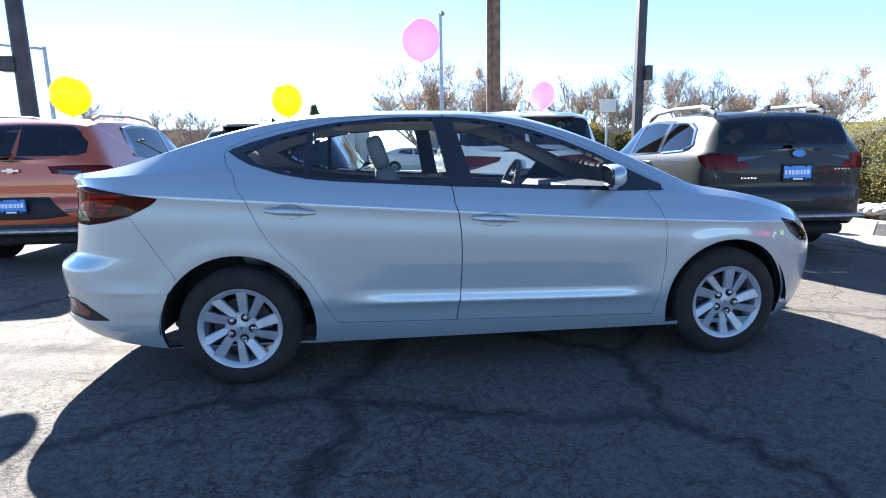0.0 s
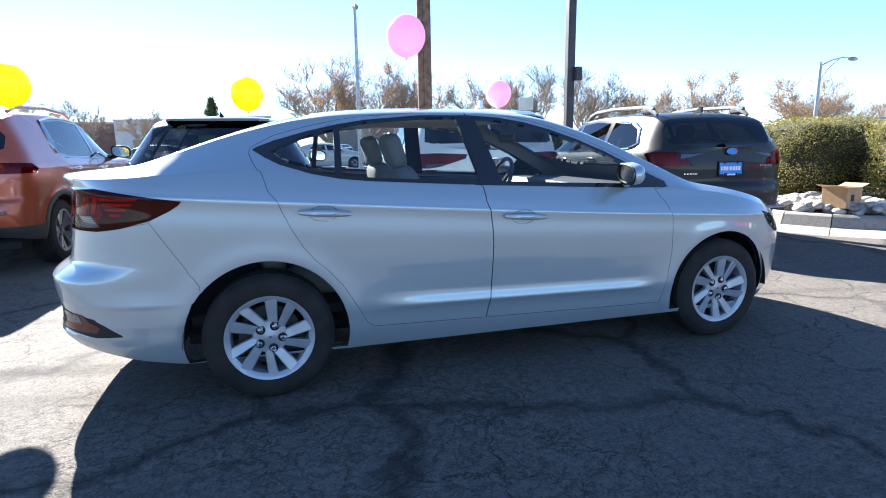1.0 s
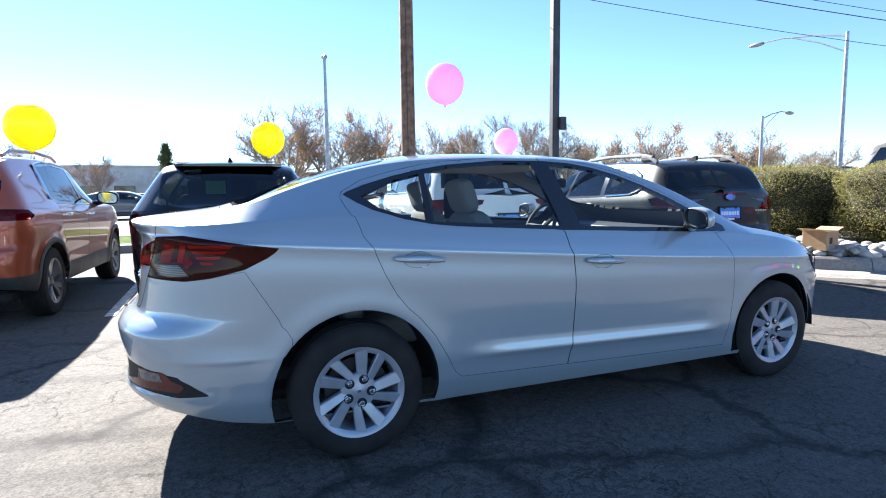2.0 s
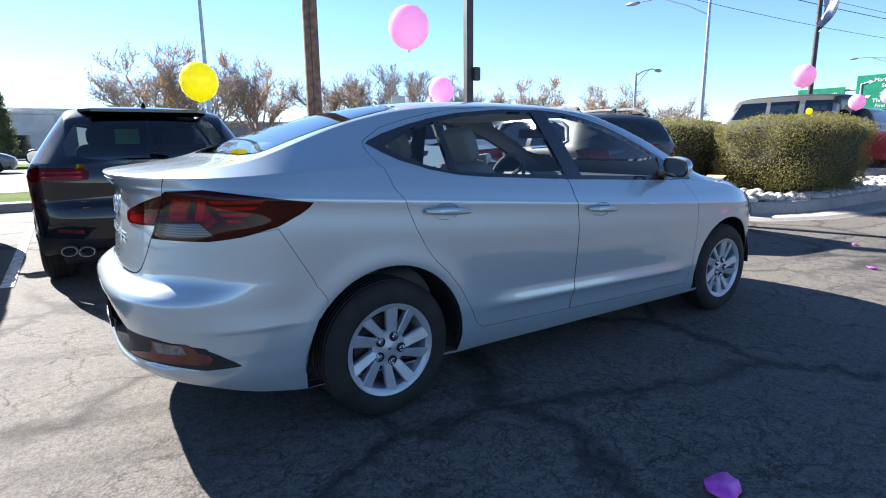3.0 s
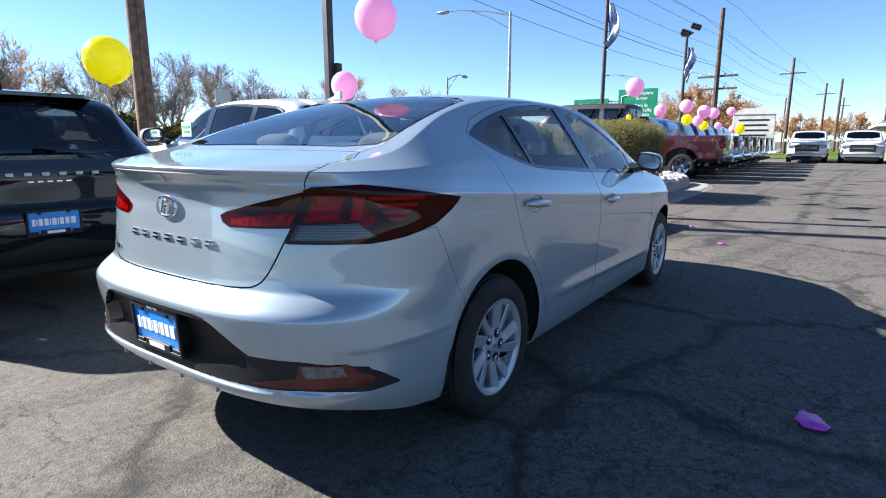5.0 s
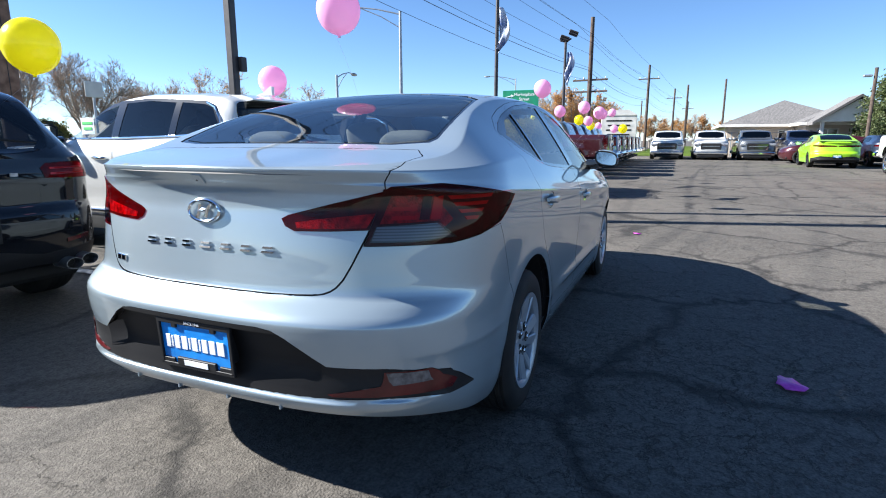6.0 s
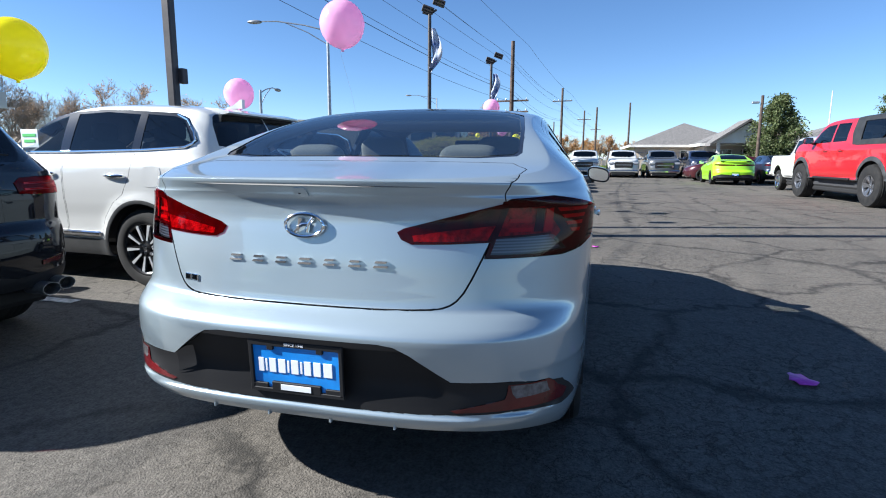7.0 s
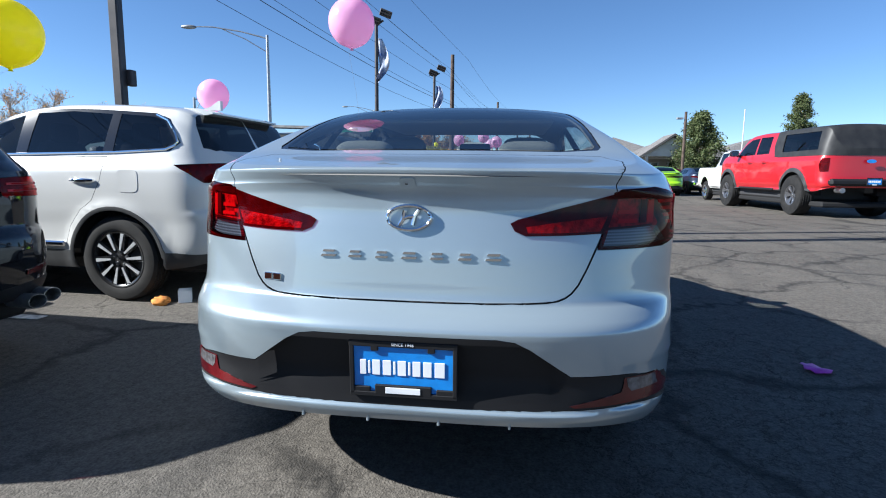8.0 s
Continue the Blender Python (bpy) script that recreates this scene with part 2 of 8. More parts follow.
# ---- car bodies ----
# A body is one smooth skin over u (0 rear middle, 1 rear corner done, 2 front corner begins, 3 front middle)
# and v (0 sill, 1 shoulder, 2 roof rail, 3 roof middle), for the half with y > 0; x points ahead, rear axle at x = 0.
class Skin:
    def __init__(self, sp):
        self.sp = sp
        self.c = {k: pchip(sp[k]) for k in ("rear", "front", "side", "plan", "low", "belt", "top", "rail", "lift")}
        self.c.update({k: pchip(sp[k]) for k in ("a", "n") if isinstance(sp.get(k), list)})
        self.samples = None

    def at(self, u, v):
        sp, c = self.sp, self.c
        u, v = np.clip(np.asarray(u, float), 0, 3), np.clip(np.asarray(v, float), 0, 3)
        b = sp["b"]
        x0, x1 = sp["ends"]
        xe = x0 + 0.35 * np.clip(u, 0, 1)
        ze = c["low"](xe) + (c["belt"](xe) - c["low"](xe)) * np.minimum(v, 1)
        a = c["a"](ze) if "a" in c else sp["a"]
        n = np.where(u < 1.5, c["n"](ze), 2.5) if "n" in c else sp.get("n", 2.5)
        phi = np.where(u < 1, u, np.where(u > 2, 3 - u, 1)) * np.pi / 2
        r = 1 / (np.abs(np.cos(phi)) ** n + np.abs(np.sin(phi)) ** n) ** (1 / n)
        cx, sy = np.where((u >= 1) & (u <= 2), 0, r * np.cos(phi)), np.where((u >= 1) & (u <= 2), 1, r * np.sin(phi))
        mid = np.clip(u - 1, 0, 1)

        def along(lo, hi):
            return np.where(u < 1, lo + a * (1 - cx), np.where(u > 2, hi - b * (1 - cx), lo + a + (hi - b - lo - a) * mid))

        def along_z(z):
            lo, hi = c["rear"](z), c["front"](z)
            if "steady" not in sp:
                return along(lo, hi)
            s0, s1 = sp["steady"] + a, sp["ends"][1] - b
            return np.where(u < 1, lo + (s0 - lo) * (1 - cx), np.where(u > 2, hi - (hi - s1) * (1 - cx), s0 + (s1 - s0) * mid))

        xn = along(x0, x1)
        z0, zb = c["low"](xn), c["belt"](xn)
        z = z0 + (zb - z0) * np.minimum(v, 1)
        if "creases" in sp:
            (v1, p1, q1), (v2, p2, q2) = sp["creases"]
            c1 = np.clip(p1 + q1 * xn, z0 + 0.03, zb - 0.1)
            c2 = np.clip(p2 + q2 * xn, c1 + 0.04, zb - 0.02)
            w = np.minimum(v, 1)
            z = np.where(w < v1, z0 + (c1 - z0) * w / v1, np.where(w < v2, c1 + (c2 - c1) * (w - v1) / (v2 - v1), c2 + (zb - c2) * (w - v2) / (1 - v2)))
        x = along_z(z)
        k = np.clip((z - 0.4) / 0.5, 0, 1)
        zz = z + (sp["slope"] * k + 0.024 * (1 - k)) * (x - 1.0)
        ys = c["side"](zz)
        for pts, x_in, x_full, x_fade, x_out in sp.get("tucks", ()):
            k = np.clip((x - x_in) / (x_full - x_in), 0, 1) * np.clip((x_out - x) / (x_out - x_fade), 0, 1)
            ys = ys + pchip(pts)(zz) * k * k * (3 - 2 * k)
        y = ys * c["plan"](x) * sy
        for wx, wz, wr in sp["arches"]:
            d = np.hypot(x - wx, z - wz) - wr
            y = y + sp.get("flare", 0.012) * np.exp(-((d - 0.02) / 0.06) ** 2) * (sy > 0.95) * (z > 0.2)
        t = np.clip(v - 1, 0, 1)
        zt = np.maximum(c["top"](x), z + 0.001)
        yr, zr = y * c["rail"](x), z + (zt - z) * c["lift"](x)
        bow = sp.get("bow", 0.02) * np.sin(np.pi * t)
        ys, zs = y + (yr - y) * t + bow * (zr - z), z + (zr - z) * t
        w = np.clip(v - 2, 0, 1)
        q1y, q1z = yr + (yr - y) / np.maximum(zr - z, 1e-4) * 0.6 * (zt - zr), zr + 0.6 * (zt - zr)
        q1y = np.maximum(q1y, yr * 0.75)
        q2y = yr * 0.5
        yw = yr * (1 - w) ** 3 + 3 * q1y * w * (1 - w) ** 2 + 3 * q2y * w * w * (1 - w)
        zw = zr * (1 - w) ** 3 + 3 * q1z * w * (1 - w) ** 2 + 3 * zt * w * w * (1 - w) + zt * w ** 3
        yo = np.where(v <= 1, y, np.where(v <= 2, ys, yw))
        zo = np.where(v <= 1, z, np.where(v <= 2, zs, zw))
        return np.stack([x, yo, zo], -1)

    def normal(self, u, v):
        e = 2e-3
        u, v = np.clip(u, e, 3 - e), np.clip(v, e, 3 - e)
        n = np.cross(self.at(u, v + e) - self.at(u, v - e), self.at(u + e, v) - self.at(u - e, v))
        ln = np.linalg.norm(n, axis=-1, keepdims=True)
        n = np.where(ln > 1e-9, n / np.maximum(ln, 1e-9), (0, 0, 1))
        if "steady" in self.sp:
            k = (np.clip((0.85 - np.asarray(u)) / 0.6, 0, 1) * (np.asarray(v) > 1.004))[..., None]
            n = n * (1 - k) + np.array((-0.17, 0.02, 0.985)) * k
            n = n / np.linalg.norm(n, axis=-1, keepdims=True)
        return n

    def find(self, kind, p, q):
        """The (u, v) of a point known by its side view (s: x, z), rear or front view (r, f, g: y, z) or plan (t: x, y)."""
        return self.find_all([(kind, p, q)])[0]

    def find_all(self, pts):
        if self.samples is None:
            uu, vv = np.meshgrid(np.linspace(0, 3, 121), np.linspace(0, 3, 101), indexing="ij")
            P = self.at(uu, vv)
            ok = {"s": (uu > 0.4) & (uu < 2.6) & (vv < 2.4), "r": (uu < 1.0) & (vv <= 1.0), "f": (uu > 2.0) & (vv <= 1.0), "t": vv >= 1.0, "g": (uu < 1.3) & (vv > 1.0)}
            self.samples = {k: (uu[m], vv[m], P[m]) for k, m in ok.items()}
        view = {"s": (0, 2), "r": (1, 2), "f": (1, 2), "t": (0, 1), "g": (1, 2)}
        U, V = np.zeros(len(pts)), np.zeros(len(pts))
        I, J, A, free = np.zeros(len(pts), int), np.ones(len(pts), int), np.zeros((len(pts), 2)), np.ones(len(pts), bool)
        for n, (k, p, q) in enumerate(pts):
            A[n] = p, q
            if k == "uv":
                U[n], V[n], free[n] = p, q, False
                continue
            I[n], J[n] = view[k]
            su, sv, P = self.samples[k]
            d = (P[:, I[n]] - p) ** 2 + (P[:, J[n]] - q) ** 2
            U[n], V[n] = su[np.argmin(d)], sv[np.argmin(d)]
        rows, e = np.arange(len(pts)), 1e-3
        for _ in range(5):
            ub, vb = np.minimum(U, 3 - e), np.minimum(V, 3 - e)
            f0, fu, fv, fc = self.at(ub, vb), self.at(ub + e, vb), self.at(ub, vb + e), self.at(U, V)
            a11, a21 = (fu - f0)[rows, I] / e, (fu - f0)[rows, J] / e
            a12, a22 = (fv - f0)[rows, I] / e, (fv - f0)[rows, J] / e
            r1, r2 = A[:, 0] - fc[rows, I], A[:, 1] - fc[rows, J]
            det = a11 * a22 - a12 * a21
            good = free & (np.abs(det) > 1e-6)
            det = np.where(good, det, 1)
            U = np.where(good, np.clip(U + np.clip((r1 * a22 - r2 * a12) / det, -0.03, 0.03), 0, 3), U)
            V = np.where(good, np.clip(V + np.clip((a11 * r2 - a21 * r1) / det, -0.03, 0.03), 0, 3), V)
        return [(float(u), float(v)) for u, v in zip(U, V)]

    def outline(self, pts):
        """A closed outline in (u, v) from points (kind, p, q)."""
        out, step = [], self.sp.get("step", 0.07)
        for i, (k, p, q) in enumerate(pts):
            k2, p2, q2 = pts[(i + 1) % len(pts)]
            n = max(1, int(math.hypot(p2 - p, q2 - q) / step)) if k == k2 and k != "uv" else 1
            out += [(k, p + (p2 - p) * t / n, q + (q2 - q) * t / n) for t in range(n)]
        out = self.find_all(out)
        return [p for i, p in enumerate(out) if math.dist(p, out[i - 1]) > 1e-5]


def inside(p, poly):
    hit = False
    for i in range(len(poly)):
        (x1, y1), (x2, y2) = poly[i - 1], poly[i]
        if (y1 > p[1]) != (y2 > p[1]) and p[0] < (x2 - x1) * (p[1] - y1) / (y2 - y1) + x1:
            hit = not hit
    return hit


def cut_regions(skin, us, vs, regions):
    """Cuts the flat (u, v) sheet along the regions' outlines. Returns lists of faces, each a list of (u, v), by region name."""
    bm = bmesh.new()
    tag = bm.faces.layers.int.new("region")
    grid = [[bm.verts.new((u, v, 0)) for v in vs] for u in us]
    for i in range(len(us) - 1):
        for j in range(len(vs) - 1):
            bm.faces.new((grid[i][j], grid[i + 1][j], grid[i + 1][j + 1], grid[i][j + 1]))

    def box_of(f):
        xs, ys = [w.co.x for w in f.verts], [w.co.y for w in f.verts]
        return min(xs), min(ys), max(xs), max(ys)

    names = ["body"]
    for name, pts in regions:
        poly = skin.outline(pts)
        lo = (min(p[0] for p in poly), min(p[1] for p in poly))
        hi = (max(p[0] for p in poly), max(p[1] for p in poly))
        cand = {}
        for f in bm.faces:
            b = box_of(f)
            if b[0] <= hi[0] and b[2] >= lo[0] and b[1] <= hi[1] and b[3] >= lo[1]:
                cand[f] = b
        for i in range(len(poly)):
            p, q = poly[i - 1], poly[i]
            x0, x1, y0, y1 = min(p[0], q[0]) - 1e-4, max(p[0], q[0]) + 1e-4, min(p[1], q[1]) - 1e-4, max(p[1], q[1]) + 1e-4
            fs = [f for f, b in cand.items() if b[0] <= x1 and b[2] >= x0 and b[1] <= y1 and b[3] >= y0 and f.is_valid]
            if not fs:
                continue
            es = {e for f in fs for e in f.edges}
            ws = {w for f in fs for w in f.verts}
            r = bmesh.ops.bisect_plane(bm, geom=[*fs, *es, *ws], dist=1e-6, plane_co=(p[0], p[1], 0), plane_no=(q[1] - p[1], p[0] - q[0], 0))
            for g in r["geom"]:
                if isinstance(g, bmesh.types.BMFace):
                    cand[g] = box_of(g)
        cand = {f: b for f, b in cand.items() if f.is_valid}
        if name not in names:
            names.append(name)
        for f in cand:
            ce = f.calc_center_median()
            if inside((ce.x, ce.y), poly):
                f[tag] = names.index(name)
    out = {n: [] for n in names}
    for f in bm.faces:
        out[names[f[tag]]].append([(round(w.co.x, 6), round(w.co.y, 6)) for w in f.verts])
    bm.free()
    return out


def skin_mesh(skin, name, faces, material, side, gap=0.0, flange=0.015, push=0.0, post=None):
    """A mesh of the given faces on the skin. side: 1 left, -1 right, 0 both halves in one. push: metres outward."""
    ids, fl = {}, []
    for f in faces:
        fl.append([ids.setdefault(p, len(ids)) for p in f])
    uv = np.array(list(ids))
    P, N = skin.at(uv[:, 0], uv[:, 1]), skin.normal(uv[:, 0], uv[:, 1])
    if post:
        P = post(P)
    count = {}
    for f in fl:
        for i in range(len(f)):
            a, b = f[i - 1], f[i]
            count[min(a, b), max(a, b)] = count.get((min(a, b), max(a, b)), 0) + 1
    rim = [e for e, n in count.items() if n == 1 and not (abs(P[e[0], 1]) < 1e-4 and abs(P[e[1], 1]) < 1e-4)]
    if gap:
        inward, near = np.zeros_like(P), {}
        for f in fl:
            mid = P[f].mean(0)
            for i in range(len(f)):
                near[min(f[i - 1], f[i]), max(f[i - 1], f[i])] = mid
        for e in rim:
            d = P[e[1]] - P[e[0]]
            ln = np.linalg.norm(d)
            w = np.cross(N[e[0]] + N[e[1]], d)
            w = w / max(np.linalg.norm(w), 1e-9) * min(ln, 0.02)
            if np.dot(w, near[e] - P[e[0]]) < 0:
                w = -w
            inward[e[0]] += w
            inward[e[1]] += w
        ln = np.linalg.norm(inward, axis=1, keepdims=True)
        P = P + np.where(ln > 1e-7, inward / np.maximum(ln, 1e-7), 0) * gap
    P = P + N * push
    verts, norms, polys = list(P), list(N), [f[::-1] for f in fl]
    if flange:
        copy = {}
        for e in rim:
            for i in e:
                if i not in copy:
                    copy[i] = len(verts)
                    verts += [P[i], P[i] - N[i] * flange]
                    norms += [N[i], N[i]]
        for a, b in rim:
            polys.append([copy[a], copy[b], copy[b] + 1, copy[a] + 1])
    V, M = np.array(verts), np.array(norms)
    inner = len(fl)
    if side == 1:
        pass
    elif side == -1:
        V, M, polys = V * (1, -1, 1), M * (1, -1, 1), [f[::-1] for f in polys]
    else:
        o = len(V)
        polys = polys + [[i + o for i in f[::-1]] for f in polys]
        V, M = np.concatenate([V, V * (1, -1, 1)]), np.concatenate([M, M * (1, -1, 1)])
    me = bpy.data.meshes.new(name)
    me.from_pydata([tuple(p) for p in V], [], polys)
    me.shade_smooth()
    me.normals_split_custom_set_from_vertices([tuple(n) for n in M])
    me.materials.append(material)
    if flange and (gap or name == "body"):
        me.materials.append(DARK)
        n = len(polys) // (2 if side == 0 else 1)
        idx = np.zeros(len(polys), int)
        for o in range(0, len(polys), n):
            idx[o + inner:o + n] = 1
        me.polygons.foreach_set("material_index", idx)
    return me


def spread(lo, hi, n):
    return list(np.linspace(lo, hi, n))


def circle(x, z, r, lo, n=36, squash=1.0):
    """A wheel arch's outline in side view, open below."""
    pts = [("s", x + r * math.cos(a), z + r * squash * math.sin(a)) for a in np.linspace(-0.25, math.pi + 0.25, n)]
    return pts


def wheel(parent, x, y, r, width, rim_r, rim_mat, style, face=1, label="", lugs=True):
    """A road wheel: tyre, rim with spokes, brake disc, nuts. face: 1 outward to +y, -1 to -y."""
    w = part("wheel", Geo().lathe([(0.05, -0.02), (rim_r * 0.72, -0.02), (rim_r * 0.72, 0.0), (0.05, 0.0)], 32, Matrix.Translation((0, width * 0.1, 0))), RIM_DARK, parent, "grey steel brake disc behind the spokes")
    w.matrix_basis = pose(x, y, r, 0, 0, 0 if face > 0 else 180)
    h = width / 2
    tw = r - rim_r
    prof = [(rim_r - 0.012, -h * 0.85), (rim_r + 0.01, -h * 0.95), (rim_r + tw * 0.5, -h), (r - 0.022, -h * 0.93), (r - 0.004, -h * 0.72)]
    for k in (-0.45, -0.12, 0.2, 0.5):
        prof += [(r, h * (k - 0.1)), (r, h * (k + 0.05)), (r - 0.007, h * (k + 0.07)), (r - 0.007, h * (k + 0.13))]
    prof += [(r - 0.004, h * 0.72), (r - 0.022, h * 0.93), (rim_r + tw * 0.5, h), (rim_r + tw * 0.18, h * 0.98), (rim_r + 0.01, h * 0.95), (rim_r - 0.012, h * 0.85)]
    part("tyre", Geo().lathe(prof, 56, closed=False), RUBBER, w, "black rubber tyre", 40)
    g = Geo()
    g.lathe([(rim_r - 0.02, -h * 0.8), (rim_r - 0.03, h * 0.2), (rim_r - 0.022, h * 0.82), (rim_r - 0.006, h * 0.95), (rim_r + 0.006, h * 0.97), (rim_r + 0.004, h * 0.85), (rim_r - 0.012, h * 0.7), (rim_r - 0.012, -h * 0.8)], 56, closed=False)
    n, wid, twist, pair, dish = style[:5]
    hub = rim_r * (style[5] if len(style) > 5 else 0.27)
    g.lathe([(0.0005, h * (0.62 - dish)), (0.0005, h * (0.80 - dish)), (hub * 0.5, h * (0.80 - dish)), (hub * 0.62, h * (0.76 - dish)), (hub, h * (0.74 - dish)), (hub * 1.06, h * (0.66 - dish)), (hub * 1.06, h * (0.45 - dish))], 40, closed=False)
    for k in range(n):
        for s in ((-1, 1) if pair else (0,)):
            a0 = 2 * math.pi * k / n + (s * pair * 0.4 if pair else 0)
            a1 = 2 * math.pi * k / n + twist + (s * pair if pair else 0)
            rows = []
            for t in np.linspace(0, 1, 6):
                rr = hub * 0.95 + (rim_r - 0.014 - hub * 0.95) * t
                a = a0 + (a1 - a0) * t ** 1.4
                hw = wid * (0.75 + 0.5 * t)
                yy = h * (0.72 - dish * (1 - t) + 0.16 * t)
                for off, dy in ((-hw, -0.012), (-hw * 0.75, 0.0), (hw * 0.75, 0.004), (hw, -0.012), (hw * 0.9, -0.035), (-hw * 0.9, -0.035)):
                    rows.append((rr * math.cos(a) - off * math.sin(a), yy + dy, rr * math.sin(a) + off * math.cos(a)))
            fs = [(i * 6 + j, i * 6 + (j + 1) % 6, (i + 1) * 6 + (j + 1) % 6, (i + 1) * 6 + j) for i in range(5) for j in range(6)]
            g.add(rows, fs + [tuple(range(6)), tuple(range(30, 36))])
    part("rim", g, rim_mat, w, label)
    if lugs:
        lug = None
        for k in range(5):
            a = 2 * math.pi * (k + 0.3) / 5
            rl = max(hub * 0.66, 0.056)
            m = Matrix.Translation((rl * math.cos(a), h * (0.74 - dish), rl * math.sin(a)))
            if lug is None:
                lug = Geo().lathe([(0.018, 0.0), (0.018, 0.003), (0.014, 0.004), (0.011, 0.004), (0.011, 0.011), (0.008, 0.013), (0.0005, 0.013)], 12).mesh("wheel_nut", RIM_DARK)
            part("wheel_nut", lug, RIM_DARK, w, m=m)
    return w


def cover_wheel(parent, x, y, face):
    """A steel wheel under a silver cover: five pairs of flat slanted spokes, ring, hub with five dark nut wells."""
    rim_r, h = 0.206, 0.0975
    w = wheel(parent, x, y, 0.314, 0.195, rim_r, RIM, (0, 0.03, 0, 0, 0.06, 0.30), face, "silver wheel cover ring", False)
    w.data.materials[0] = BRAKE
    g = Geo().lathe([(rim_r - 0.024, h * 0.60), (rim_r - 0.022, h * 0.80), (rim_r - 0.008, h * 0.93), (rim_r + 0.003, h * 0.96)], 56, closed=False)
    part("cover_ring", g, RIM, w, "silver wheel cover ring")
    if not SPOKES:
        for a0, a1, w0, w1, tilt in ((radians(12), 0.0, 0.022, 0.030, 1), (radians(46), radians(31), 0.018, 0.026, -1)):
            p0, p1 = Vector((0.060 * math.cos(a0), 0, 0.060 * math.sin(a0))), Vector(((rim_r - 0.010) * math.cos(a1), 0, (rim_r - 0.010) * math.sin(a1)))
            d = (p1 - p0).normalized()
            q = Vector((-d.z, 0, d.x))
            rows = []
            for t in (0, 0.25, 0.5, 0.75, 0.92, 1.0):
                c, hw = p0.lerp(p1, t), w0 + (w1 - w0) * t
                top = h * (0.74 + 0.17 * t)
                for off, dy in ((-hw, -0.013 if tilt > 0 else -0.004), (-hw * 0.8, -0.006 if tilt > 0 else 0.002), (hw * 0.8, 0.002 if tilt > 0 else -0.006), (hw, -0.004 if tilt > 0 else -0.013), (hw * 0.9, -0.035), (-hw * 0.9, -0.035)):
                    rows.append((c.x + q.x * off, top + dy, c.z + q.z * off))
            sg = Geo().add(rows, [(i * 6 + j, i * 6 + (j + 1) % 6, (i + 1) * 6 + (j + 1) % 6, (i + 1) * 6 + j) for i in range(5) for j in range(6)] + [tuple(range(6)), tuple(range(30, 36))])
            SPOKES.append(sg.mesh("spoke", RIM))
    for k in range(5):
        for me in SPOKES:
            part("spoke", me, RIM, w, m=pose(0, 0, 0, 0, -94 - 72 * k, 0))
    g = Geo()
    g.lathe([(0.0005, h * 0.76), (0.016, h * 0.76), (0.020, h * 0.74), (0.078, h * 0.72), (0.084, h * 0.66), (0.084, h * 0.4)], 40, closed=False)
    part("hub_cover", g, RIM, w, "silver hub cover")
    part("centre_badge", Geo().box((0, h * 0.77, 0), (0.016, 0.004, 0.012), 0.001), RIM_DARK, w)
    for k in range(5):
        a = radians(114 + 72 * k)
        at = Matrix.Translation((0.058 * math.cos(a), h * 0.72, 0.058 * math.sin(a)))
        well = part("nut_well", WELL, DARK, w, "dark nut well", m=at)
        part("wheel_nut", NUT, CHROME, well, "bright wheel nut")
    return w


SPOKES = []
# disc iron coloured near black, to give the cover's openings their shade
BRAKE = mat("dark_brake_iron", (0.035, 0.032, 0.03), 0.6, 0.4)
WELL = Geo().lathe([(0.0225, -0.01), (0.0225, 0.0045), (0.0205, 0.006), (0.0185, 0.0045), (0.0175, 0.002), (0.0005, 0.002)], 20, closed=False).mesh("nut_well", DARK)
NUT = Geo().lathe([(0.011, 0.001), (0.011, 0.009), (0.008, 0.012), (0.0005, 0.0125)], 8, closed=False).mesh("wheel_nut", CHROME)
BAR = {}


